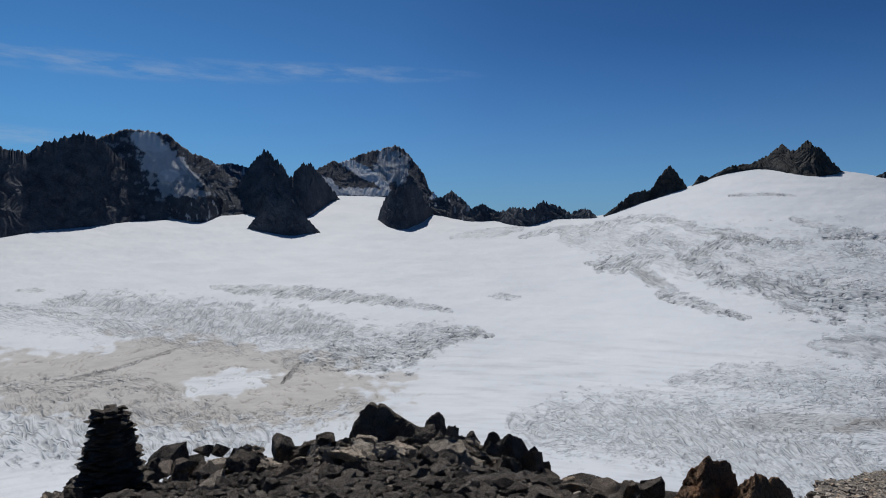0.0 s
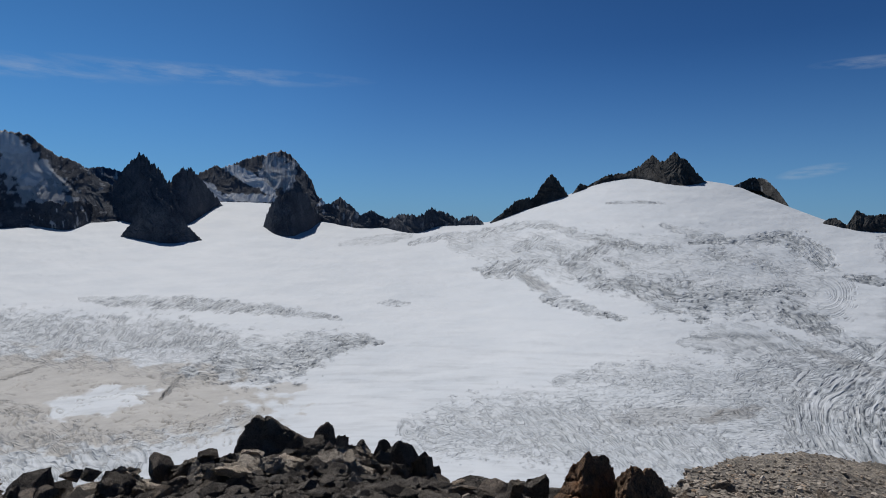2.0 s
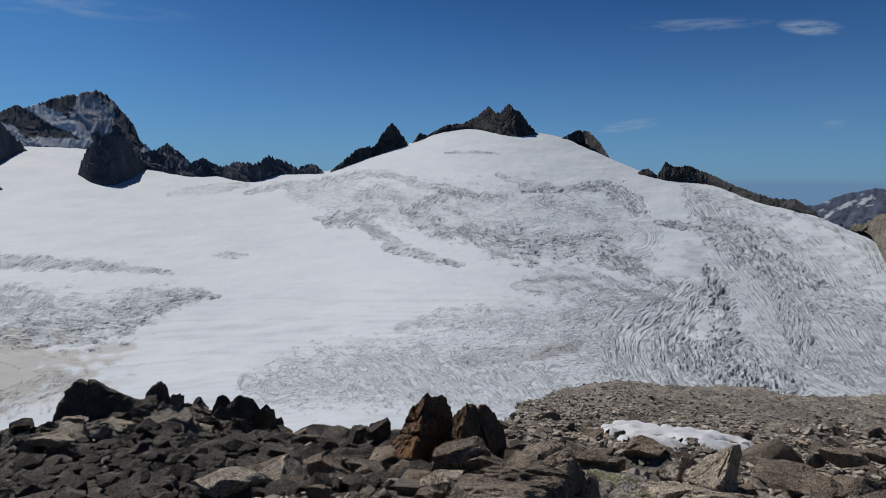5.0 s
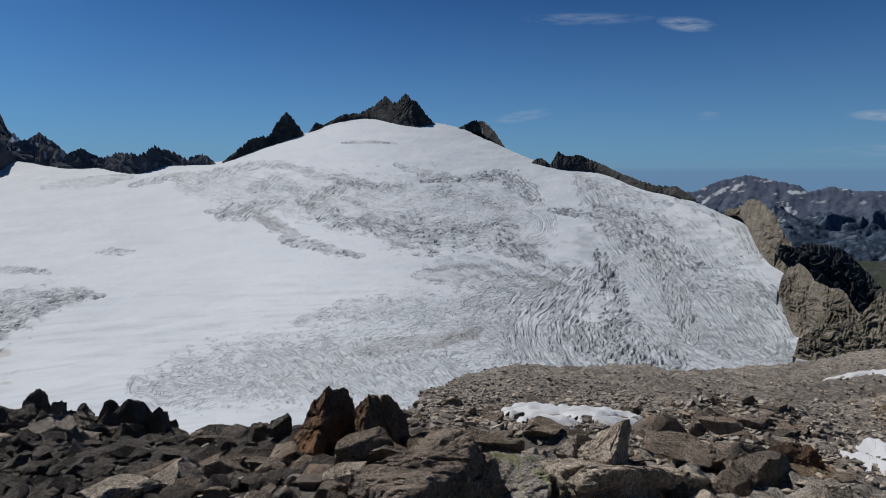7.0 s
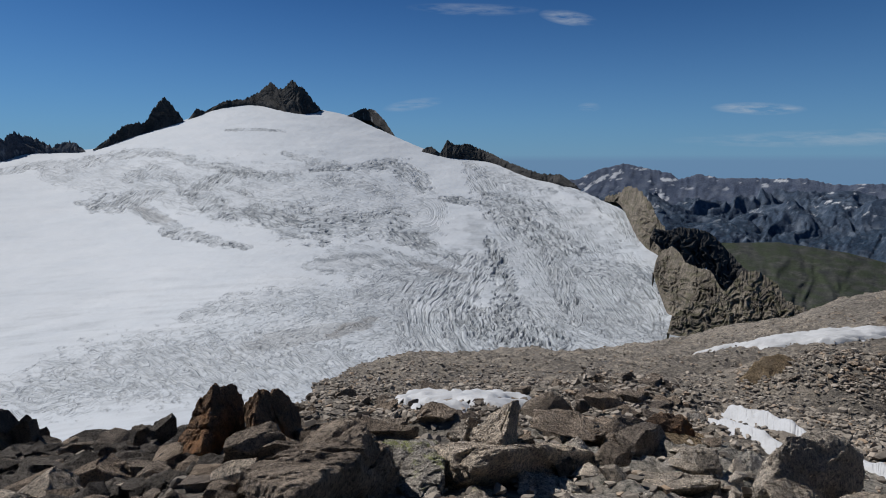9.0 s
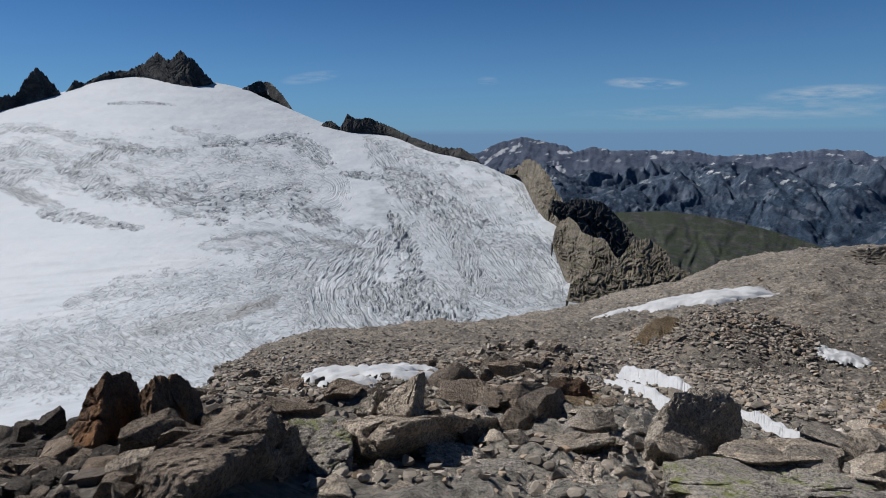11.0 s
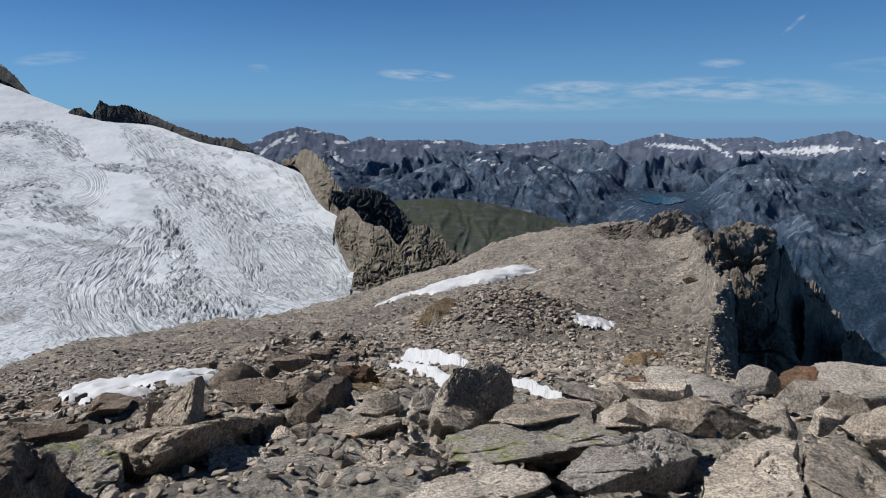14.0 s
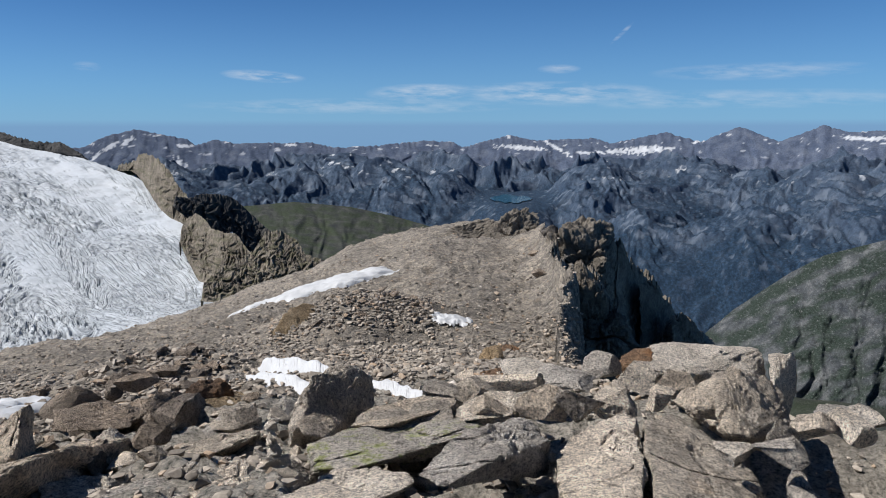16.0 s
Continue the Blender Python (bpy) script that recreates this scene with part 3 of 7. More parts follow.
BANDS_VEIL = [
    ([(42.3, -0.78, 0.66), (45.6, -4.06, 2.35), (49.4, -7.31, 3.75), (52.3, -10.03, 4.17), (56.0, -13.06, 3.16)], 4, 0.3, 3, 0.52, 0.4),
    ([(47.2, -12.75, 1.4), (50.5, -14.03, 1.84), (55.1, -14.11, 1.9), (59.2, -14.09, 0.89)], 16, 0.26, 3, 0.52, 0.3),
    ([(41.6, -13.07, 0.75), (43.8, -13.89, 1.59), (47.2, -14.29, 1.58), (50.3, -15.0, 1.01)], 30, 0.34, 9, 0.7, 0.9),
    ([(10.2, -1.08, 0.75), (15.9, -1.54, 1.9), (22.5, -2.45, 2.36), (31.7, -2.81, 2.75), (38.6, -4.44, 2.2)], 4, 0.24, 1.5, 0.22, 0.3),
    ([(8.3, -16.99, 1.77), (15.9, -16.02, 2.7), (22.6, -15.03, 3.16), (30.1, -14.25, 4.0), (36.3, -13.8, 3.89)], 0, 0.26, 1.5, 0.26, 0.3),
]
BANDS_VEIL_LOWER = [
    ([(-34.4, -6.58, 0.78), (-27.8, -7.0, 1.67), (-19.8, -8.27, 2.21), (-12.3, -9.44, 2.05), (-5.8, -10.03, 1.85), (0.8, -9.11, 0.93)], 6, 0.24, 2, 0.24, 0.5),
]
BANDS_BEND = [
    ([(42.7, -8.1, 0.66), (40.9, -9.86, 1.8), (38.2, -12.36, 2.73), (39.2, -15.41, 2.79), (42.4, -17.25, 2.3)], 0, 0.46, 4, 0.5, 0.2),
    ([(43.7, -8.42, 0.57), (42.9, -10.23, 1.13), (41.3, -12.5, 1.6), (42.0, -14.94, 1.68), (44.3, -16.76, 1.38)], 0, 0.55, 7, 0.6, 0.35),
    ([(33.2, -11.1, 0.94), (36.1, -10.21, 1.61), (39.0, -9.76, 1.89), (41.4, -8.82, 1.14)], 0, 0.24, 2, 0.42, 0.15),
    ([(33.6, -12.98, 1.21), (36.5, -13.74, 2.06), (38.0, -15.4, 2.33)], -4, 0.28, 2, 0.45, 0.2),
]
BANDS = BANDS_BASIN + BANDS_BASIN_LOWER + BANDS_RIM + BANDS_RIM_LOWER + BANDS_DOME + BANDS_DOME_LOWER + BANDS_FACE + BANDS_FACE_LOWER + BANDS_ICEFALL + BANDS_ICEFALL_LOWER + BANDS_VEIL + BANDS_VEIL_LOWER + BANDS_BEND


def along_band(line, b, e):
    """How far along a line of stations and off it (to its right) each point lies, and the half width there."""
    at = np.linspace(0, len(line) - 1, 6 * len(line))
    q = np.array(line, float)
    k = np.arange(len(line))
    px, py, pw = (np.interp(at, k, q[:, j]) for j in range(3))
    for _ in range(4):
        px[1:-1], py[1:-1] = (px[:-2] + 2 * px[1:-1] + px[2:]) / 4, (py[:-2] + 2 * py[1:-1] + py[2:]) / 4
    run = np.concatenate([[0], np.cumsum(np.hypot(np.diff(px), np.diff(py)))])
    best = np.full(b.shape, 1e9)
    s, d, w, ang = (np.zeros(b.shape) for _ in range(4))
    for j in range(len(px) - 1):
        dx, dy = px[j + 1] - px[j], py[j + 1] - py[j]
        size = math.hypot(dx, dy) + 1e-9
        t = np.clip(((b - px[j]) * dx + (e - py[j]) * dy) / size ** 2, 0, 1)
        off = np.hypot(b - px[j] - t * dx, e - py[j] - t * dy)
        win = off < best
        side = ((b - px[j]) * dy - (e - py[j]) * dx) / size
        best = np.where(win, off, best)
        s = np.where(win, run[j] + t * size, s)
        d = np.where(win, np.where(side < 0, -off, off), d)
        w = np.where(win, pw[j] + t * (pw[j + 1] - pw[j]), w)
        ang = np.where(win, math.atan2(dy, dx), ang)
    return s, d, w, ang


def build_glacier():
    nu, nv = 1180, 520
    bearing = np.linspace(-38, 61.5, nu)[None, :]
    s = np.linspace(0, 1, nv)[:, None]
    top = soft_curve(GLACIER_TOP, bearing, 0.8)
    rise = LOW + (top - LOW) * s
    r = glacier_reach(bearing, rise)
    z = r * tan(rise)
    ice = np.zeros_like(z)
    dust = np.zeros_like(z)
    dirt_crack = np.zeros_like(z)
    cut = np.zeros_like(z)
    crev = np.zeros_like(z)
    seams = np.zeros_like(z)
    flow = [0.25 * bearing + 0 * rise, 2.2 * rise + 0.5 * perlin(bearing / 4, rise / 2, 2), np.zeros_like(z)]
    for k, (line, slant, gap, deep, bare, chaos) in enumerate(BANDS):
        q = np.array(line)
        room = 1.6 * q[:, 2].max()
        near = (bearing > q[:, 0].min() - room) & (bearing < q[:, 0].max() + room) & (rise > q[:, 1].min() - room) & (rise < q[:, 1].max() + room)
        bb, ee = (bearing + 0 * rise)[near], rise[near]
        s1, d1, wide, ang = along_band(line, bb, ee)
        c, d = math.cos(radians(slant)), math.sin(radians(slant))
        u, v = s1 * c + d1 * d, d1 * c - s1 * d
        loose = fbm(bb / 1.1 + 9 * k, ee / 0.45, 31 + k, 5, 0.6)
        ragged = 0.50 * loose + 0.20 * fbm(u / 1.2 + 9 * k, v / 0.2, 131 + k, 3)
        mask = 1 - step(0.62, 1.0, np.abs(d1) / wide + ragged)
        mask = mask * (0.45 + 0.55 * step(-0.5, 0.3, fbm(bb / 1.7 + 3 * k, ee / 0.6, 231 + k, 4)))
        warp = 0.5 * perlin(u / 3.0, v / 1.2, 50 + k) + 1.3 * chaos * chaos * perlin(u / 0.9, v / 0.6, 51 + k) + 0.25 * perlin(u / 0.7, v / 0.5, 52 + k)
        vv = v / gap + warp
        tone = fbm(u / (gap * 9), 0.9 * vv, 11 + k, 4, 0.6)
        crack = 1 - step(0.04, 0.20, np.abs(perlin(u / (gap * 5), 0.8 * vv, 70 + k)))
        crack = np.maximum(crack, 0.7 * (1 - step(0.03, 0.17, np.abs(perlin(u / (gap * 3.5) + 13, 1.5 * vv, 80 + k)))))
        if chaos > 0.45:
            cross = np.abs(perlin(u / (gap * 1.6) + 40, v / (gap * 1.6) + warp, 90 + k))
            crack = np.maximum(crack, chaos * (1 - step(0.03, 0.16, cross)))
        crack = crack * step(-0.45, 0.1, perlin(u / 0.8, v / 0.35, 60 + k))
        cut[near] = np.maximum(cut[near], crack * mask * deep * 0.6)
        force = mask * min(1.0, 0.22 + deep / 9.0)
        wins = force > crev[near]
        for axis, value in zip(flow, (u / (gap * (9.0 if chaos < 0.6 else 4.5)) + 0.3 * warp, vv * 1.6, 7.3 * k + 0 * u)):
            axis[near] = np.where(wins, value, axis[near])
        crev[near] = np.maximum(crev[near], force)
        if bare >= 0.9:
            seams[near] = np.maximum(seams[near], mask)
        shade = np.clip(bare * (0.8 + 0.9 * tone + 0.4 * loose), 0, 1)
        # bare ice in the cracks, also standing in for their depth shade
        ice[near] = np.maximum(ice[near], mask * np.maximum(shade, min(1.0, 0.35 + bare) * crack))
    # dusty ice in the basin, with clean lenses in it
    def blob(b0, e0, hl, hw, tilt, seed, rough=0.35):
        c, d = math.cos(radians(tilt)), math.sin(radians(tilt))
        u, v = (bearing - b0) * c + (rise - e0) * d, -(bearing - b0) * d + (rise - e0) * c
        oval = np.sqrt((u / hl) ** 2 + (v / hw) ** 2)
        here = oval < 1.7
        out = np.zeros_like(oval)
        out[here] = 1 - step(0.8, 1.06, oval[here] + rough * fbm((bearing + 0 * rise)[here] / 1.5, rise[here] / 0.6, seed, 5))
        return out
    stripes = 0.75 + 0.5 * fbm(bearing / 3.0 + 0.3 * rise, rise / 0.3, 232, 4)
    ice = np.maximum(ice, np.clip(0.50 * blob(49.5, -9.0, 8.5, 5.6, -25, 230, 0.3) * stripes, 0, 1))
    ice = np.maximum(ice, np.clip(0.22 * blob(-20.0, -15.5, 17.0, 4.5, -4, 231, 0.3) * stripes, 0, 1))
    dust = 0.8 * blob(-20.7, -12.3, 16.5, 3.6, -6, 201, 0.25)
    clean = np.maximum(blob(-17.5, -12.7, 3.6, 1.0, 4, 202), blob(-13.6, -9.7, 2.6, 0.75, 0, 203))
    clean = np.maximum(clean, blob(-29.5, -8.3, 4.0, 1.4, -10, 204))
    dust = dust * (1 - clean)
    dust = np.maximum(dust, 0.6 * blob(-3.7, -12.7, 1.9, 0.45, 0, 205))
    bright = np.maximum(blob(39.5, -5.26, 1.9, 1.0, -8, 206), blob(39.9, -8.44, 3.2, 0.30, -18, 207, 0.2))
    bright = np.maximum(bright, np.maximum(blob(53.4, -14.57, 1.9, 0.22, -20, 208, 0.15), blob(54.9, -7.85, 3.2, 0.30, 0, 209, 0.2)))
    bright = np.maximum(bright, 0.55 * np.maximum(blob(46.9, -10.18, 0.6, 0.5, 0, 212, 0.3), blob(49.8, -5.19, 3.6, 0.34, -34, 213, 0.2)))
    bright = np.maximum(bright, clean)
    ice, cut = ice * (1 - 0.9 * bright), cut * (1 - bright)
    dirt_crack = 0.5 * blob(32.4, -13.89, 2.6, 0.5, 16, 210) + 0.3 * blob(27.8, -14.38, 5, 0.7, 8, 211) + 0.3 * blob(17.1, -4.29, 1.4, 0.5, -28, 219) + 0.25 * blob(39.9, -9.27, 3.0, 0.35, -18, 220)
    ice = ice * (1 - 0.3 * dust)
    # thin dark cracks round the sunken basin, their shade painted with the dirt colour
    u, v = bearing + 17.0, (rise + 15.5) * 2.2
    reach = np.sqrt(u * u + v * v) + 0.9 * fbm(bearing / 3.0, rise / 1.2, 214, 4)
    rings = np.abs(perlin(np.arctan2(v, u) * 1.2, reach / 0.8, 215))
    cracks = 0.7 * (1 - step(0.015, 0.08, rings)) * step(-0.25, 0.1, perlin(bearing / 2.0, rise / 0.8, 216)) * blob(-21.0, -13.6, 15.0, 4.2, -4, 217, 0.3)
    dirt_crack = np.maximum(dirt_crack, np.maximum(cracks, 0.6 * seams))
    cut = np.maximum(cut, 4.0 * cracks)
    veil = fbm(bearing / 5.0 + 0.3 * rise, rise / 0.35, 221, 5)
    ice = np.maximum(ice, (0.06 + 0.20 * veil) * step(-7, -12, rise) + 0.05 * step(0.2, 0.6, veil))
    swell = 1.6 * fbm(bearing / 4.0, rise / 1.0, 3, 5) * step(-24, -10, rise) * (r / 1500)
    fine = 0.5 * fbm(bearing / 0.5, rise / 0.15, 8, 3) * (0.25 + ice) * (r / 1000)
    x, y, zz = polar(bearing, r, z + swell + fine - cut * (0.35 + r / 2200))
    ob = sheet("glacier", x, y, zz, MAT_GLACIER, True, ice=np.clip(ice, 0, 1), dust=np.clip(dust, 0, 1), dirt_crack=np.clip(dirt_crack, 0, 1), crev=np.clip(crev, 0, 1), flow=flow)
    tagged(ob, "wide white glacier with grey crevassed ice and dusty patches", "glacier", kind="structure")


build_glacier()


# ---- mountains ----
def massif(name, label, top, foot, material, depth, reach=None, nu=300, nv=70, jag=0.5, jag_size=0.5, relief=60.0, lean=1.0,
           snow=None, green=None, seed=1, category="mountain", grain=1.3, stretch=0.30, spur=0.0, smooth=False, kind="structure", crags=0.16):
    """A ridge: its skyline and its foot as (bearing, rise) pairs. reach: distance of the foot; else it stands on the ice."""
    b = np.linspace(top[0][0], top[-1][0], nu)[None, :]
    crest = curve(top, b)
    base = curve(foot, b)
    r_foot = glacier_reach(b, base) if reach is None else curve(reach, b) if isinstance(reach, list) else np.full_like(b, float(reach))
    if reach is None:
        k = np.exp(-0.5 * (np.linspace(-2.5, 2.5, max(3, nu // 3)) ** 2))
        pad = len(k)
        r_foot = np.convolve(np.pad(r_foot[0], pad, mode="edge"), k / k.sum(), mode="same")[None, pad:-pad]
    r_crest = r_foot + depth * np.clip((crest - base) / 3.0, 0.15, 1.6)
    along = (b - b[0, 0]) / (b[0, -1] - b[0, 0])
    base = base + (0.10 * fbm(b / 0.5, 0 * b + 1.7, seed + 31, 4) if reach is None else 0.0)
    crest = base + (crest - base) * step(0, 0.03, along) * step(0, 0.03, 1 - along)
    edge = step(0, 0.6, crest - base)
    spikes = ridged(b / jag_size, 0 * b + 3.3, seed, 5, 0.62) - 0.62
    v = np.concatenate([np.linspace(-0.12, 1, nv), np.linspace(1, 2, nv // 5)[1:]])[:, None]
    front = np.clip(v, -0.12, 1)
    rise = base + (crest - base) * np.sign(front) * np.abs(front) ** lean + jag * spikes * edge * 2.2 * step(0.78, 1.0, front)
    r = r_foot + (r_crest - r_foot) * front
    body = np.clip(np.sin(np.pi * np.clip(front, 0, 1) ** 0.8), 0, 1) ** 0.6 * edge
    q = b + 0.45 * grain * perlin(b / grain, rise / grain, seed + 2)
    w = rise + 0.45 * grain * perlin(b / grain + 7.7, rise / grain, seed + 3)
    ribs = ridged(q / grain + 0.30 * w / grain, stretch * w / grain, seed + 5, 6, 0.50)
    crag = fbm(q / (0.5 * grain), w / (0.6 * grain), seed + 9, 5, 0.62)
    r = r - relief * body * ((ribs - 0.6) * 1.1 + crags * crag)
    down = np.clip(1 - front, 0, 1)
    r = r - spur * edge * down ** 0.8 * (ridged(q / (2.2 * grain) + 0.25 * down, 0.35 * down + 0 * q, seed + 21, 3, 0.5) - 0.45) * 2.0
    z = r * tan(rise)
    back = np.clip(v - 1, 0, 1)
    r = r + back * (r_crest - r_foot) * 1.3
    z = z - back * (np.abs(r_crest * tan(crest) - r_foot * tan(base)) + 0.008 * r_foot)
    z = np.where(back > 0, np.minimum(z, r * tan(rise) - back * 0.02 * r_foot), z)
    x, y, zz = polar(b, r, z)
    snow_layer = snow(b + 0 * v, rise + 0 * b, ribs + 0 * v) if snow else np.zeros_like(x)
    green_layer = green(b + 0 * v, rise + 0 * b, ribs + 0 * v) if green else np.zeros_like(x)
    ob = sheet(name, x, y, zz, material, smooth, snow=np.clip(snow_layer, 0, 1), green=np.clip(green_layer, 0, 1))
    return tagged(ob, label, category, kind=kind)


def patch(b, e, b0, e0, hl, hw, tilt=0.0, seed=0, rough=0.4, size=0.5):
    c, d = math.cos(radians(tilt)), math.sin(radians(tilt))
    u, v = (b - b0) * c + (e - e0) * d, -(b - b0) * d + (e - e0) * c
    return 1 - step(0.85, 1.05, np.sqrt((u / hl) ** 2 + (v / hw) ** 2) + rough * fbm(b / size, e / size, seed, 4))


def dust_of_snow(amount, seed):
    return lambda b, e, ribs: amount * step(0.45, 0.75, fbm(b / 0.3 + 0.4 * e, e / 0.9, seed, 5))


def snow_dome(b, e, ribs):
    s = np.maximum(patch(b, e, -23.3, 6.12, 1.45, 0.77, -18, 41, 0.20, 0.50), 0.8 * patch(b, e, -22.2, 4.54, 2.08, 1.39, -35, 42, 0.35, 0.50))
    s = np.maximum(s, patch(b, e, -21.8, 3.73, 0.70, 0.52, 0, 50, 0.30, 0.50))
    s = np.maximum(s, 0.55 * patch(b, e, -21.2, 3.05, 2.19, 1.32, -20, 51, 0.50, 0.50))
    return np.maximum(s, 0.3 * step(0.35, 0.7, fbm(b / 0.5, e / 0.4, 43, 5)))


def snow_face(b, e, ribs):
    streak = 0.55 + 0.45 * step(-0.3, 0.3, fbm(b / 0.25 + 0.3 * e, e / 1.4, 49, 4))
    s = 0.75 * streak * np.maximum(patch(b, e, -4.6, 4.77, 1.21, 1.59, -10, 45, 0.30, 0.50), patch(b, e, -3.4, 4.55, 0.56, 1.40, -10, 52, 0.30, 0.50))
    s = np.maximum(s, patch(b, e, -6.8, 4.37, 2.23, 0.51, -28, 46, 0.22, 0.50))
    s = np.maximum(s, patch(b, e, -5.3, 3.50, 1.03, 0.42, -35, 53, 0.25, 0.50))
    s = np.maximum(s, patch(b, e, -9.6, 3.07, 1.21, 0.60, -40, 47, 0.30, 0.50))
    s = np.maximum(s, patch(b, e, -6.8, 2.64, 2.81, 0.37, 0, 54, 0.30, 0.50))
    return np.maximum(s, patch(b, e, -0.7, 1.75, 0.66, 0.76, -20, 55, 0.40, 0.50))


massif("summit_left", "snow-domed dark alpine peak behind the near ridge", [(-31, 3.5), (-27.6, 5.5), (-26.5, 6.3), (-24.9, 6.95), (-23.2, 6.93), (-22.0, 6.8), (-21.0, 6.0), (-20.1, 5.4), (-19.1, 5.1), (-18.2, 4.45), (-17.4, 3.8), (-16.7, 3.4), (-15, 2.0)],
       [(-31, -0.5), (-26.5, 0.3), (-22.6, 0.35), (-20.6, 0.2), (-17.6, 0.9), (-15, 1.0)], MAT_ALPINE, 170, 2520, 340, 80, 0.22, 0.5, 36, snow=snow_dome, grain=1.8, seed=11, smooth=True)
massif("summit_far", "small summit tinted haze blue, far behind the ridge", [(-19.5, 3.9), (-18.5, 4.54), (-17.2, 4.67), (-15.9, 4.44), (-14.5, 3.9)], [(-19.5, 1.5), (-14.5, 1.5)],
       MAT_FAR_HAZE, 200, 4300, 120, 40, 0.2, 0.4, 60, snow=dust_of_snow(0.6, 60), seed=12)
massif("ridge_left", "dark jagged rock ridge rising from the snow", [(-50, 7.0), (-40, 6.2), (-36, 5.2), (-32.9, 5.05), (-31.2, 4.75), (-30.3, 5.6), (-29.1, 5.95), (-27.6, 6.55), (-27.0, 6.2), (-26.3, 5.8), (-25.2, 4.8), (-23.8, 3.2), (-22.8, 1.9), (-22.3, 0.7)],
       [(-50, -1.6), (-33, -1.3), (-30.9, -0.65), (-29.1, -0.5), (-26.6, -0.2), (-24.2, -0.2), (-22.3, 0.6)], MAT_ALPINE, 125, None, 480, 90, 0.45, 0.45, 26, grain=1.2, seed=13)
massif("rock_step", "low dark rock band with ice between its ribs", [(-23.2, 1.6), (-21.5, 2.2), (-20, 1.9), (-18.6, 2.1), (-17, 1.6)], [(-23.2, 0.5), (-21.5, 0.3), (-19.4, -0.1), (-17.5, 0.85), (-17, 0.9)],
       MAT_ALPINE, 90, None, 160, 40, 0.2, 0.4, 30, snow=dust_of_snow(0.7, 62), seed=14)
massif("twin_peak", "black twin-topped rock peak with a spur on the ice", [(-18.4, 1.4), (-17.6, 2.25), (-16.3, 3.6), (-15.4, 5.0), (-14.6, 5.85), (-14.1, 5.5), (-13.2, 4.6), (-12.7, 3.6), (-11.6, 4.75), (-11.0, 4.8), (-10.3, 4.1), (-9.7, 3.3), (-9.1, 2.6), (-8.6, 2.1)],
       [(-18.4, 1.0), (-16.0, 0.8), (-15.2, 0.45), (-14.1, 0.2), (-11.9, 0.1), (-10.4, 0.9), (-9.2, 2.05)], MAT_ALPINE, 115, None, 360, 90, 0.4, 0.35, 24, grain=1.1, seed=15)
massif("rock_spur", "black rock spur running out on the snow", [(-16.0, -0.32), (-15.4, 0.32), (-14.6, 0.97), (-13.4, 1.62), (-12.6, 1.82), (-11.6, 1.00), (-11.1, 0.17), (-10.6, -0.39), (-10.2, -0.62)],
       [(-16.0, -0.41), (-14.6, -0.77), (-13.0, -1.05), (-11.6, -0.95), (-10.2, -0.71)], MAT_ALPINE, 60, None, 160, 50, 0.25, 0.3, 12, grain=0.6, seed=36)
massif("snow_peak", "steep rock peak with a bright snow shoulder and couloirs", [(-11.2, 3.8), (-10.5, 4.4), (-9.1, 5.15), (-8.7, 4.95), (-7.5, 5.4), (-6.3, 5.9), (-5.2, 6.15), (-4.0, 6.5), (-3.3, 6.2), (-2.3, 5.0), (-1.6, 4.1), (-1.2, 2.95), (-0.2, 2.1)],
       [(-11.2, 1.9), (-7.7, 2.1), (-4.9, 1.9), (-0.2, 0.9)], MAT_ALPINE, 180, 2820, 360, 80, 0.2, 0.3, 26, snow=snow_face, grain=1.5, seed=16, smooth=True)
massif("rock_island", "brown-black rock island standing in the snow", [(-5.5, 0.5), (-4.8, 2.2), (-4.0, 2.9), (-3.0, 3.25), (-1.9, 2.9), (-1.4, 1.5), (-0.8, 0.95)],
       [(-5.5, 0.4), (-4.9, -0.15), (-3.5, -0.55), (-1.8, 0.1), (-0.8, 0.85)], MAT_ALPINE, 80, None, 180, 60, 0.35, 0.3, 16, grain=0.7, seed=17)
massif("ridge_middle", "low dark rock ridge on the skyline", [(-1.6, 1.9), (0.0, 2.25), (0.7, 2.8), (1.7, 2.0), (2.4, 1.3), (3.3, 1.7), (4.5, 1.05), (5.0, 0.7)],
       [(-1.6, 0.9), (0.8, 0.55), (2.2, 0.2), (5.0, 0.4)], MAT_ALPINE, 110, None, 220, 50, 0.2, 0.3, 30, snow=dust_of_snow(0.5, 65), seed=18)
massif("ridge_col", "low toothed black ridge at the snow col", [(4.1, 0.8), (4.8, 1.05), (5.9, 1.4), (7.3, 1.25), (8.3, 1.9), (9.4, 1.55), (10.6, 0.95), (11.7, 1.35), (12.8, 0.7)],
       [(4.1, 0.4), (4.8, 0.25), (6.4, -0.25), (7.8, -0.1), (8.3, 0.45), (12.8, 0.6)], MAT_ALPINE, 90, None, 260, 45, 0.3, 0.3, 22, snow=dust_of_snow(0.2, 66), seed=19)
massif("needle", "pointed granite needle above the snow slope", [(13.2, 0.78), (14.2, 1.5), (15.3, 2.45), (16.4, 2.8), (16.8, 2.7), (17.6, 4.0), (18.35, 4.75), (18.7, 4.3), (19.7, 3.0)],
       [(13.2, 0.7), (16.4, 1.85), (19.7, 2.98)], MAT_TOUR, 80, None, 240, 50, 0.25, 0.35, 25, seed=20, category="rock needle")
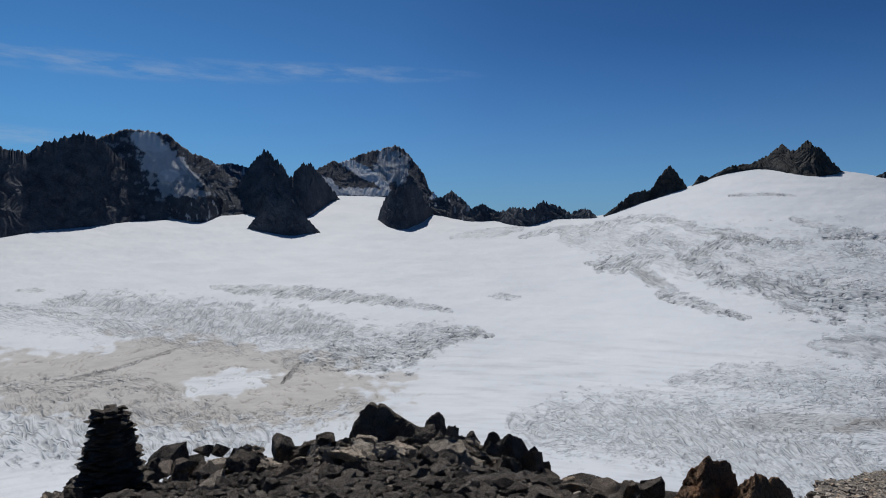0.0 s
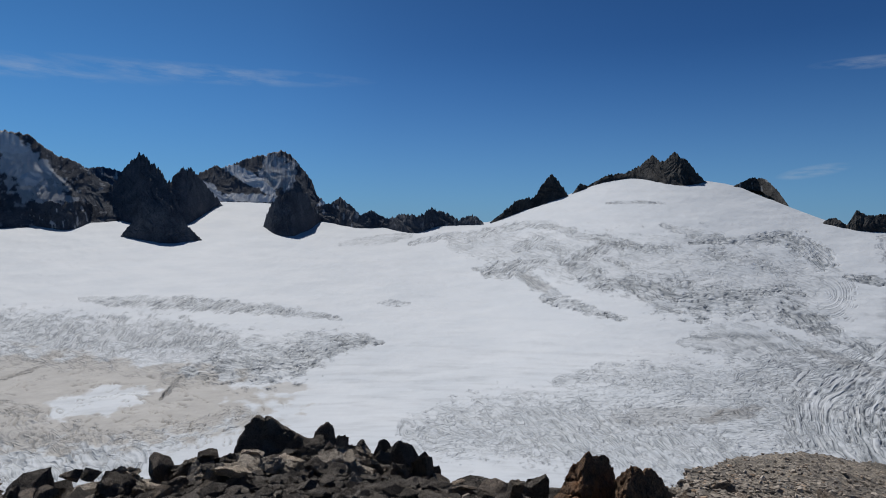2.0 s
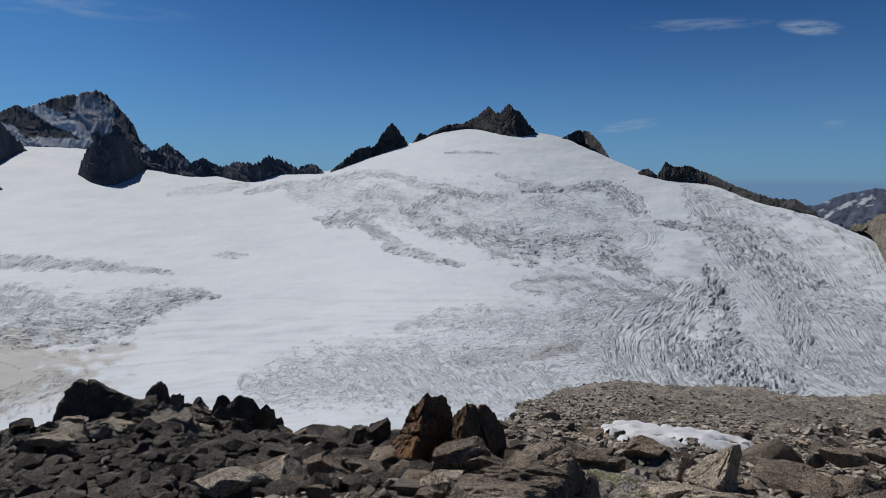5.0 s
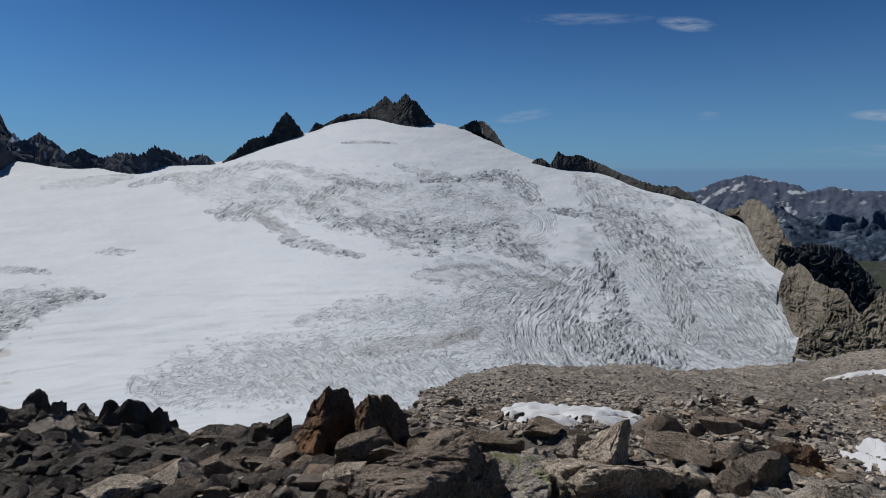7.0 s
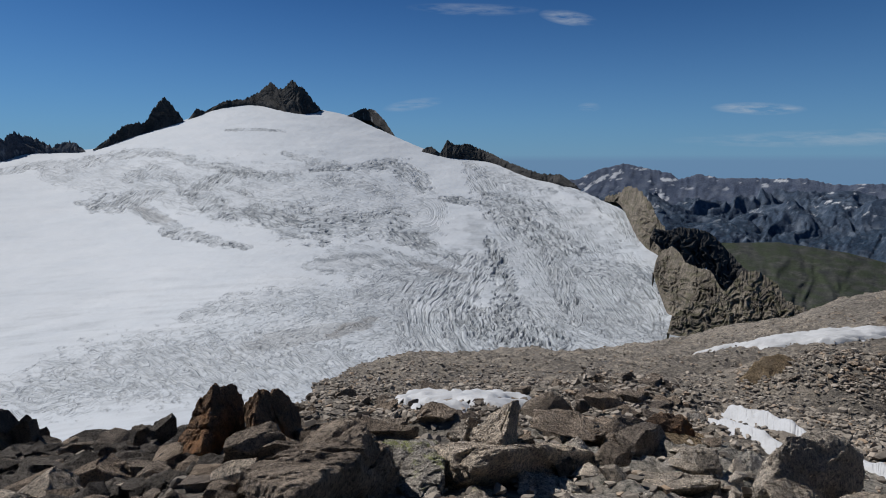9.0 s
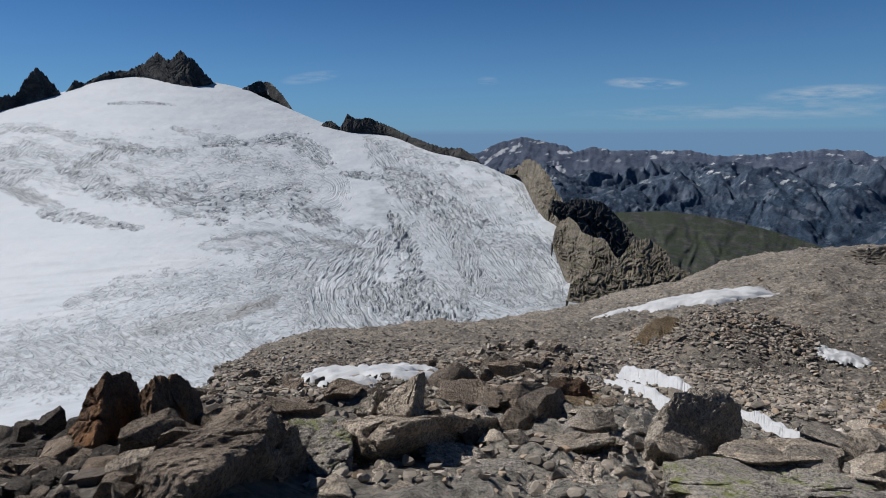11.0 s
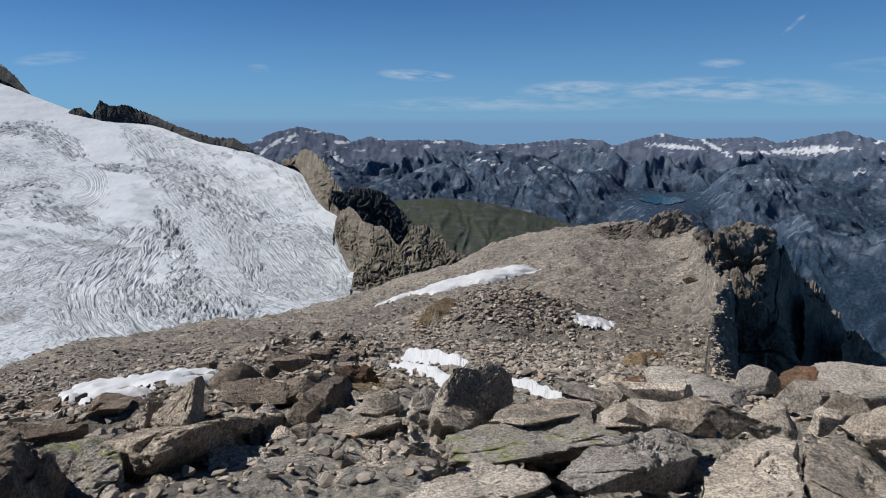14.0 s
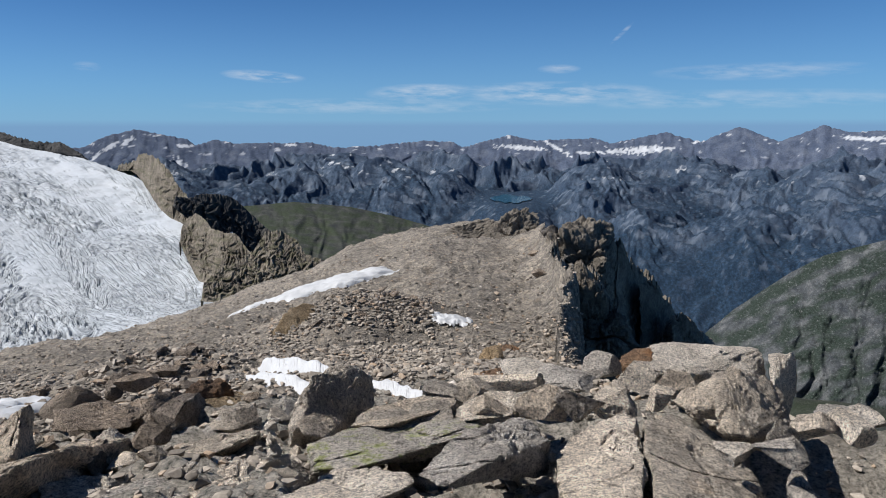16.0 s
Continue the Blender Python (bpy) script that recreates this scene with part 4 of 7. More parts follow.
massif("double_summit", "double-topped grey granite summit above the snow dome", [(19.9, 3.1), (20.6, 3.95), (21.2, 3.75), (22.0, 4.2), (22.8, 4.6), (24.2, 4.75), (25.4, 5.35), (26.3, 6.1), (26.9, 5.55), (27.3, 5.7), (28.0, 6.4), (28.4, 5.8), (28.7, 5.85), (29.5, 4.8), (30.3, 4.0)],
       [(19.9, 3.08), (22.6, 4.1), (25.0, 4.45), (26.9, 3.9), (29.1, 3.55), (30.3, 3.98)], MAT_TOUR, 90, None, 380, 60, 0.2, 0.3, 26, seed=21)
massif("shoulder_rock", "small rock shoulder on the snow skyline", [(32.2, 3.55), (33.6, 4.15), (34.5, 4.05), (35.3, 3.2), (36.2, 1.9)], [(32.2, 3.5), (34.1, 3.3), (35.0, 2.7), (36.2, 1.85)],
       MAT_TOUR, 60, None, 120, 30, 0.15, 0.3, 15, snow=dust_of_snow(0.3, 67), seed=22)
massif("ridge_right", "dark grey rock ridge running down beside the glacier", [(38.2, 0.85), (39.2, 1.1), (39.9, 0.55), (40.5, 1.6), (41.1, 1.2), (42.2, 1.3), (43.8, 0.65), (45.6, -0.25), (48.2, -1.15), (49.9, -1.25), (51.5, -2.3)],
       [(38.2, 0.7), (40.4, 0.15), (43.8, 0.0), (46.9, -1.45), (49.5, -1.95), (51.5, -2.4)], MAT_TOUR, 80, None, 320, 50, 0.15, 0.3, 22, seed=23,
       green=lambda b, e, n: 0.35 * step(46, 50, b))
massif("margin_crag", "tawny rock crag beside the glacier edge", [(53.4, -3.00), (54.6, -2.77), (55.0, -2.26), (55.7, -2.22), (56.4, -2.64), (57.1, -3.57), (57.6, -4.66), (58.2, -5.46), (58.6, -6.87)],
       [(53.4, -3.23), (54.7, -3.47), (55.4, -4.74), (55.9, -6.16), (57.1, -7.35), (57.8, -7.68), (58.6, -7.87)], MAT_MARGIN, 90, None, 240, 80, 0.28, 0.3, 12, seed=24, grain=0.8, stretch=1.3, spur=6, crags=0.5, green=lambda b, e, n: 0.35 * step(0.0, 0.5, fbm(b / 0.5, e / 0.4, 5)))
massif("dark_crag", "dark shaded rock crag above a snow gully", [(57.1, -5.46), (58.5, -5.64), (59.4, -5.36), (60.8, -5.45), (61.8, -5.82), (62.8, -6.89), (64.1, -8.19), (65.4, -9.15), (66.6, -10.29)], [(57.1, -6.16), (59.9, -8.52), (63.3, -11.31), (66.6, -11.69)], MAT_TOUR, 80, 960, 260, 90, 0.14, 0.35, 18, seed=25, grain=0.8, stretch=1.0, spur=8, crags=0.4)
massif("rock_knob", "rounded brown rock knob at the ice edge", [(57.4, -8.44), (58.0, -7.30), (58.8, -6.87), (59.4, -7.34), (59.9, -8.14), (60.9, -8.52), (61.8, -8.65), (62.5, -9.82), (63.3, -10.61), (64.7, -11.28), (65.9, -12.18)], [(57.4, -9.01), (58.5, -11.37), (59.5, -13.02), (61.9, -13.23), (66.0, -13.21)],
       MAT_MARGIN, 50, [(57.4, 800), (60.5, 640), (64.5, 600)], 240, 90, 0.14, 0.35, 9, seed=26, grain=1.0, stretch=1.4, spur=5, crags=0.55, green=lambda b, e, n: 0.4 * step(0.0, 0.5, fbm(b / 0.5, e / 0.4, 6)))
massif("rock_apron", "broken brown rock apron below the knob", [(58.7, -12.79), (60.2, -11.36), (61.9, -10.96), (63.2, -9.90), (64.1, -8.57), (65.2, -8.50), (66.6, -9.36), (67.2, -10.55), (68.9, -11.15), (70.0, -11.66), (71.3, -12.42)], [(58.8, -13.74), (71.3, -13.34)], MAT_MARGIN, 40, 520, 260, 70, 0.2, 0.3, 6, seed=27, grain=0.8, stretch=1.4, spur=4, crags=0.6,
       green=lambda b, e, n: 0.5 * step(-0.1, 0.4, fbm(b / 0.5, e / 0.4, 7)))
massif("green_hill", "grassy green-brown hill in the valley", [(58, -6.6), (63.2, -6.4), (66.5, -6.2), (71.0, -6.7), (74.6, -7.5), (77.2, -8.25), (81, -9.6), (86, -12)], [(58, -12), (86, -13)], MAT_GREEN, 500, 1700, 300, 80, 0.03, 0.8, 40, grain=1.6, stretch=0.8, spur=80, smooth=True, seed=28,
       green=lambda b, e, n: 0.5 + 1.4 * fbm(b / 1.2 + 0.6 * e, e / 0.4, 8, 6), category="hill")
massif("valley_slope", "green mountain slope with grey rock bands and scree", [(97.8, -18.70), (100.5, -16.30), (102.6, -14.15), (106.4, -10.94), (108.5, -9.48), (112.2, -8.05), (118, -6.5), (130, -3)], [(95, -24), (130, -27)], MAT_SLOPE, 260, 1300, 380, 150, 0.03, 1.0, 26, grain=1.6, stretch=0.7, spur=50, smooth=True, seed=29,
       green=lambda b, e, n: 0.62 + 1.5 * fbm(b / 1.4 - 0.9 * e, (e + 0.55 * b) / 2.2, 9, 6))


def far_green(level):
    return lambda b, e, n: step(level + 1.2, level - 1.2, e + 0.8 * fbm(b / 2.0, e / 0.8, 77))


# bearing, rise, half length, half width, tilt
FAR_SNOW = [(85.4, -1.87, 1.85, 0.23, -4), (88.2, -1.86, 1.28, 0.18, -30), (90.9, -2.26, 1.00, 0.18, 0), (92.8, -2.11, 0.63, 0.27, 10), (95.1, -2.00, 1.96, 0.40, 4), (99.2, -1.26, 0.69, 0.17, 20), (110.4, -1.01, 1.73, 0.20, -3), (53.1, -1.55, 0.74, 0.23, 30), (54.2, -1.23, 0.65, 0.19, 40), (51.9, -2.38, 0.65, 0.19, 40), (58.0, -3.01, 0.65, 0.37, -50), (58.2, -1.57, 0.56, 0.19, 0), (66.3, -1.57, 0.41, 0.14, 0), (68.2, -3.67, 0.37, 0.14, 0)]


def far_snow(b, e, n):
    s = 0.8 * step(0.66, 0.78, fbm(b / 0.9, e / 0.3, 73, 5)) * step(-3.2, -1.4, e)
    for k, (b0, e0, hl, hw, tilt) in enumerate(FAR_SNOW):
        s = np.maximum(s, 0.85 * patch(b, e, b0, e0, hl, 0.7 * hw, tilt, 270 + k, 0.75, 0.25))
    return s


SKYLINE = [(40, -2.2), (51.2, -1.65), (53.0, -0.75), (54.9, -0.34), (58.5, -1.1), (59.1, -1.57), (60.6, -1.15), (62.2, -1.47), (68.0, -1.42), (69.8, -1.85), (73.0, -1.75), (77.2, -1.32), (79.6, -1.42), (80.5, -1.89), (84.2, -0.87), (86.6, -1.3), (91.1, -1.1), (92.5, -1.53), (96.7, -0.63), (99.3, -1.36), (102.0, -0.19), (103.6, -0.82), (104.8, -1.31), (107.7, -0.07), (109.1, -0.59), (111.4, -0.46), (116, -0.3), (130, -0.5)]
# far range in limestone whose colour carries the haze
massif("range_far", "distant range tinted haze blue, with snow patches", SKYLINE,
       [(40, -5), (130, -5)], MAT_RANGE_HAZE, 300, 4350, 760, 60, 0.16, 0.45, 34, grain=1.2, stretch=0.9, spur=70, snow=far_snow, green=far_green(-4.0), smooth=True, seed=30, kind="structure")
# bearing, distance, rise of the chief tops in front of the skyline
TOPS = [(53.5, 3700, -2.6), (57.5, 3700, -2.3), (65.7, 3600, -2.9), (71.1, 3700, -2.6), (74.2, 3650, -2.6), (79.4, 3600, -3.3), (92.5, 3450, -2.75), (97.5, 3700, -2.5), (102.5, 3600, -3.0), (108, 3500, -2.8), (114, 3500, -2.6), (62, 3300, -4.6), (104, 2900, -6.0), (97.6, 2900, -6.4), (110, 2900, -5.4)]
LAKE = (84.6, 3330.0, -352.0)


def multifractal(x, y, seed, octaves=7):
    total, weight, amp = 0.0, 1.0, 1.0
    for k in range(octaves):
        n = (1 - np.abs(perlin(x * 2 ** k, y * 2 ** k, seed + 13 * k))) ** 2
        total = total + amp * weight * n
        weight = np.clip(1.4 * n, 0, 1)
        amp *= 0.5
    return total / 1.6


def build_valley_side():
    """The far side of the valley: spurs, gullies and woods up to the distant range."""
    b = np.linspace(43, 128, 900)[None, :]
    r = np.linspace(2250, 4420, 250)[:, None]
    x, y, _ = polar(b, r, 0)
    wx, wy = x + 130 * fbm(x / 420, y / 420, 61, 3), y + 130 * fbm(x / 420, y / 420, 62, 3)
    h = multifractal(wx / 700, wy / 700, 63)
    crags = multifractal(wx / 210 + 3, wy / 210, 67, 5)
    base = -900 + (r - 2250) / 2170 * 640
    z = base + 230 * (h - 0.55) * step(2200, 2900, r)
    for tb, tr, te in TOPS:
        q = radians(tb)
        dx, dy = wx - tr * math.sin(q), wy - tr * math.cos(q)
        dx, dy = dx - 60 * perlin(tb, tr, 1), dy - 60 * perlin(tb, tr, 2)
        d = np.hypot(dx, dy)
        fan = ridged(np.arctan2(dx, dy) * 2.4 + 0.002 * d, 0.001 * d + tb, 68, 4, 0.6) - 0.65
        cone = tr * math.tan(radians(te)) - 0.50 * d + (70 * fan + 45 * (h - 0.75)) * step(20, 260, d)
        z = np.maximum(z, cone)
    gully = ridged(wx / 95 + 0.4 * h, wy / 95, 71, 4, 0.55) - 0.7
    z = z + (13 * (crags - 0.7) + 34 * gully + 5 * fbm(x / 26, y / 26, 72, 3)) * step(2350, 2800, r)
    bowl = np.exp(-((b - LAKE[0]) / 3.6) ** 4 - ((r - LAKE[1]) / 520) ** 4)
    z = z * (1 - bowl) + bowl * (LAKE[2] - 2 + 0.05 * np.clip(np.abs(r - LAKE[1]) - 190, 0, None))
    front = np.exp(-((b - LAKE[0]) / 3.6) ** 4) * step(3420, 3240, r)
    z = z * (1 - front) + front * np.minimum(z, np.maximum(r * tan(-6.58), LAKE[2] - 4))
    limit = r * tan(curve(SKYLINE, b) - 0.4)
    z = limit - np.logaddexp(0, (limit - z) / 18.0) * 18.0
    steep = np.hypot(np.gradient(z, axis=0) / np.gradient(r, axis=0), np.gradient(z, axis=1) / (r * np.radians(85 / 899)))
    spots = fbm(x / 45, y / 45, 69, 4)
    wood = step(-270, -480, z + 130 * fbm(x / 260, y / 260, 65, 4)) * (0.97 - 0.4 * step(0.3, 0.6, spots))
    grass = (1 - step(0.5, 0.95, steep)) * 0.85 * step(-150, -260, z + 60 * spots)
    hollow = step(0.75, 0.35, crags) * step(0.35, 0.6, steep)
    fans = step(0.1, 0.5, fbm(x / 30, y / 90, 70, 4)) * hollow * step(-520, -380, z) * 0.8
    fans = np.maximum(fans, 0.7 * step(0.62, 0.8, fbm(x / 38, y / 38, 74, 4)) * step(-560, -420, z))
    drift = step(0.55, 0.66, fbm(x / 80, y / 80, 66, 4)) * step(-300, -200, z) * (1 - step(0.7, 1.1, steep))
    xx, yy, zz = polar(b, r, z)
    tagged(sheet("valley_side", xx, yy, zz, MAT_FAR_HAZE, True, snow=0.85 * drift, scree=np.clip(fans, 0, 1), green=np.clip(np.maximum(wood, grass), 0, 1)),
           "mountain side tinted haze blue, with spurs, gullies and woods", "mountain side", kind="structure")


build_valley_side()


def build_lake():
    n = 60
    b, r = np.meshgrid(np.linspace(82.7, 86.3, n), np.linspace(0, 1, 12))
    s = np.clip((b - 82.7) / 3.6, 0, 1)
    wide = np.sin(np.pi * s) ** 0.6 + 0.0
    near = 3330 - 190 * wide * (1 + 0.5 * fbm(b * 1.3, 0 * b, 91, 3))
    far = 3330 + 170 * wide * (1 + 0.7 * fbm(b * 1.1, 0 * b + 5, 92, 3))
    x, y, z = polar(b, near + (far - near) * r, LAKE[2] + 0 * r)
    tagged(sheet("water_lake", x, y, z, MAT_WATER), "small blue-green mountain lake below the range", "lake", kind="structure")


build_lake()



# ---- the valley floor that reaches the horizon ----
def build_ground():
    b = np.linspace(0, 360, 361)[None, :]
    r = np.geomspace(14, 4990, 120)[:, None]
    drop = -0.62 * np.clip(r - 9, 0, 200) - 0.34 * np.clip(r - 209, 0, 2600)
    z = np.maximum(drop, -1000) - 3 + 0.02 * r * fbm(r / 400 + b * 0, b / 20, 4, 4) * step(100, 600, r)
    x, y, zz = polar(b, r, z)
    tagged(sheet("ground", x, y, zz, MAT_GREEN, True, snow=np.zeros_like(zz), green=np.clip(0.5 + fbm(x / 300, y / 300, 6), 0, 1)),
           "rocky valley floor with thin grass", "ground", kind="structure")


build_ground()

# ---- the near ridge and the gravel shoulder ----
CREST_FAR = [(-180, 12), (-90, 16), (22, 17), (28, 30), (34, 55), (50, 70), (84, 80), (86.2, 72), (87.8, 52), (89, 30), (91, 14), (96, 11), (105, 9.5), (120, 8.5), (180, 12)]
CREST_RISE = [(-180, -20), (-33, -20.5), (-20, -19.5), (-12, -18.8), (-5, -17.8), (2, -17.9), (5.5, -18.8), (8, -20.8), (10.5, -22.6), (15, -23), (20, -22), (25, -21), (28, -19.7), (31.8, -17.5), (36.6, -16.2), (39, -15.95),
              (46, -15.9), (54.7, -15.25), (59.4, -13.95), (64.3, -12.7), (68.1, -11.5), (71.9, -9.75), (76.7, -8.2), (82.9, -7.95), (87.6, -8.2),
              (88.8, -9.8), (89.6, -13.5), (90.6, -18), (92, -20.6), (101, -21), (105, -21), (108, -21.5), (114, -20.8), (130, -20), (180, -20)]


# bearing, distance, spread, height of the heaps on the shoulder
MOUNDS = [(69.0, 29.0, 2.2, 0.80), (74.0, 28.5, 2.2, 0.75), (55.3, 14.5, 1.1, 0.6), (84, 26, 2.0, 0.4)]


def near_height(bearing, r):
    """Height of the near ground against the eye."""
    bearing = bearing + 0.9 * fbm(r / 6.0, 0 * r + 2.2, 29, 3) * step(84, 87.5, bearing) * (1 - step(91, 95, bearing))
    far = soft_curve(CREST_FAR, bearing, 1.0)
    zc = far * tan(soft_curve(CREST_RISE, bearing, 0.8))
    k1 = np.minimum(3.3, 0.4 * far)
    k2 = np.minimum(9.0, 0.7 * far)
    k3 = np.where(far < 34, 0.5 * (k2 + far), 25.0)
    z1 = -1.62 + 0 * far
    z2 = -1.62 - 0.32 * (k2 - k1)
    z3 = np.where(far < 34, 0.45 * z2 + 0.55 * zc, -8.3)
    z = np.where(r < k1, z1, 0)
    z = np.where((r >= k1) & (r < k2), z1 + (z2 - z1) * (r - k1) / (k2 - k1), z)
    z = np.where((r >= k2) & (r < k3), z2 + (z3 - z2) * (r - k2) / (k3 - k2), z)
    z = np.where((r >= k3) & (r < far), z3 + (zc - z3) * (r - k3) / (far - k3 + 1e-6), z)
    z = np.where(r >= far, zc - 0.75 * (r - far), z)
    front = (1 - step(118, 150, bearing)) * step(0.6, 2.2, r)
    z = z - front * (0.18 * (1 - step(5.5, 10.0, r)) * step(28, 38, bearing) + 0.26 * (1 - step(4.5, 8.0, r)) * step(60, 74, bearing))
    z = z - 0.75 * step(99, 103, bearing) * (1 - step(114, 122, bearing)) * step(2.6, 3.4, r) * (1 - step(6.5, 9, r))
    b = np.radians(bearing)
    for mb, mr, wide, tall in MOUNDS:
        m = radians(mb)
        d2 = (r * np.sin(b) - mr * math.sin(m)) ** 2 + (r * np.cos(b) - mr * math.cos(m)) ** 2
        z = z + tall * np.exp(-d2 / (2 * wide * wide))
    return z


def bedrock(x, y, r):
    """Where bare rock shows instead of gravel."""
    bearing = np.degrees(np.arctan2(x, y))
    return step(40, 60, bearing + 14 * fbm(x / 1.5, y / 1.5, 27, 3)) * (1 - step(7.0, 10.0, r + 1.5 * fbm(x / 1.2, y / 1.2, 28, 3))) * step(1.2, 2.0, r) * (1 - step(120, 150, bearing))


def near_rough(x, y, r):
    amp = np.clip(r / 40, 0.12, 1.0)
    return amp * (0.45 * fbm(x / 7, y / 7, 21, 3) * step(10, 30, r) + 0.25 * fbm(x / 1.7, y / 1.7, 22, 4) + 0.10 * fbm(x / 0.3, y / 0.3, 23, 3)) + 0.35 * (ridged(x / 1.3, y / 1.3, 24, 3) - 0.75) * step(3.5, 6, r) * (1 - step(14, 20, r)) * (1 - step(4, 14, x - 0.7 * y)) + 0.42 * (ridged(x / 1.15 + 0.3 * perlin(x, y, 26), y / 1.15, 25, 5, 0.55) - 0.88) * bedrock(x, y, r)


def ground_at(bearing, r):
    b, q = np.radians(bearing), r
    x, y = r * np.sin(b), r * np.cos(b)
    return float(x), float(y), float(EYE + near_height(np.array([[float(bearing)]]), np.array([[float(r)]]))[0, 0] + near_rough(np.array(x), np.array(y), np.array(float(r))))


def build_near():
    b = np.concatenate([np.linspace(-180, -46, 60), np.linspace(-45, 120, 780), np.linspace(121, 180, 30)])[None, :]
    r = np.concatenate([[0.01, 0.2], np.geomspace(0.4, 150, 320)])[:, None]
    x, y, z = polar(b, r, near_height(b, r))
    z = z + near_rough(x, y, r)
    tagged(sheet("moraine", x, y, z, MAT_SCREE, True, rock=bedrock(x, y, r + 0 * b)), "brown moraine shoulder of gravel and broken rock", "moraine", kind="structure")


build_near()
# unseen rock slope added behind the camera; closes the place and cuts sky fill
massif("fill_block_slope", "unseen dark rock slope added behind the camera to block sky fill", [(118, -12), (135, 12), (160, 34), (200, 40), (240, 34), (270, 14), (290, -10)],
       [(118, -14), (160, -12), (240, -12), (290, -12)], MAT_ALPINE, 3.0, 9.0, 160, 50, 0.2, 3.0, 1.5, seed=44, grain=6.0, category="slope")


# ---- stones ----
def ball(level):
    bm = bmesh.new()
    bmesh.ops.create_icosphere(bm, subdivisions=level, radius=1)
    v = np.array([p.co[:] for p in bm.verts])
    f = np.array([[q.index for q in p.verts] for p in bm.faces], dtype=np.int32)
    bm.free()
    return v, f


BALLS = {k: ball(k) for k in (1, 2, 3, 4, 5)}


def stone_points(level, seed, cuts=7, rough=0.06, low=0.5):
    """A broken block: a ball cut by the planes of a crooked box and some more, with an uneven skin."""
    rng = np.random.default_rng(seed)
    v = BALLS[level][0].copy() * 1.3
    box = [(*(s * np.eye(3)[k] + rng.normal(size=3) * 0.5), rng.uniform(low - 0.06, low + 0.24)) for k in range(3) for s in (-1, 1)]
    more = [(*rng.normal(size=3), rng.uniform(low + 0.12, low + 0.38)) for _ in range(cuts)]
    for plane in box + more:
        n = np.array(plane[:3])
        n /= np.linalg.norm(n)
        v -= np.clip(v @ n - plane[3], 0, None)[:, None] * n
    if rough:
        w = solid_fbm(v * 1.8, seed, 6, 0.58)
        w = w - 0.9 * (1 - step(0.0, 0.05, np.abs(solid(v * 1.3, seed + 5)))) + 0.35 * np.abs(solid(v * 6.0, seed + 6))
        v *= (1 + rough * w)[:, None]
    return v / np.abs(v).max(0)


def mesh_of(name, v, f, material, smooth=False):
    me = bpy.data.meshes.new(name)
    n = len(f)
    me.vertices.add(len(v))
    me.vertices.foreach_set("co", np.asarray(v, np.float32).ravel())
    me.loops.add(3 * n)
    me.loops.foreach_set("vertex_index", np.asarray(f, np.int32).ravel())
    me.polygons.add(n)
    me.polygons.foreach_set("loop_start", np.arange(0, 3 * n, 3, dtype=np.int32))
    me.polygons.foreach_set("use_smooth", np.full(n, smooth))
    me.update(calc_edges=True)
    me.materials.append(material)
    return me


def stone(x, y, z, width, deep, height, turn, material, seed, tip=0.0, lean=0.0, level=5, cuts=7, low=0.5, rough=0.06, name="boulder", label=""):
    """A single broken block, its middle at x, y, z."""
    v = stone_points(level, seed, cuts, rough, low) * (width / 2, deep / 2, height / 2)
    ob = new(name, mesh_of(name, v, BALLS[level][1], material))
    ob.matrix_basis = pose(x, y, z, tip, lean, turn)
    return tagged(ob, label or STONE_LABEL[material.name], "boulder")


STONE_LABEL = {"granite": "weathered grey granite block among broken stones", "brown_stone": "brown weathered stone block in the rubble",
               "rusty_stone": "rust-red boulder on the ridge", "gneiss": "brown-grey gneiss block among broken stones", "shaded_stone": "dark shaded boulder on the rock pile",
               "lichened_granite": "granite block with yellow-green lichen", "cliff_rock": "rough cliff rock"}


def finer(v, f):
    """Each triangle in four."""
    e = np.sort(np.concatenate([f[:, [0, 1]], f[:, [1, 2]], f[:, [2, 0]]]), 1)
    u, back = np.unique(e, axis=0, return_inverse=True)
    back = back.ravel()
    m = len(v) + back.reshape(3, -1).T
    v = np.concatenate([v, (v[u[:, 0]] + v[u[:, 1]]) / 2])
    a, b, c = f[:, 0], f[:, 1], f[:, 2]
    return v, np.concatenate([np.stack([a, m[:, 0], m[:, 2]], 1), np.stack([b, m[:, 1], m[:, 0]], 1), np.stack([c, m[:, 2], m[:, 1]], 1), m])


def relaxed(v, f, times):
    e = np.concatenate([f[:, [0, 1]], f[:, [1, 2]], f[:, [2, 0]]])
    for _ in range(times):
        total, count = np.zeros_like(v), np.zeros(len(v))
        np.add.at(total, e[:, 0], v[e[:, 1]])
        np.add.at(count, e[:, 0], 1)
        v = 0.45 * v + 0.55 * total / np.maximum(count, 1)[:, None]
    return v


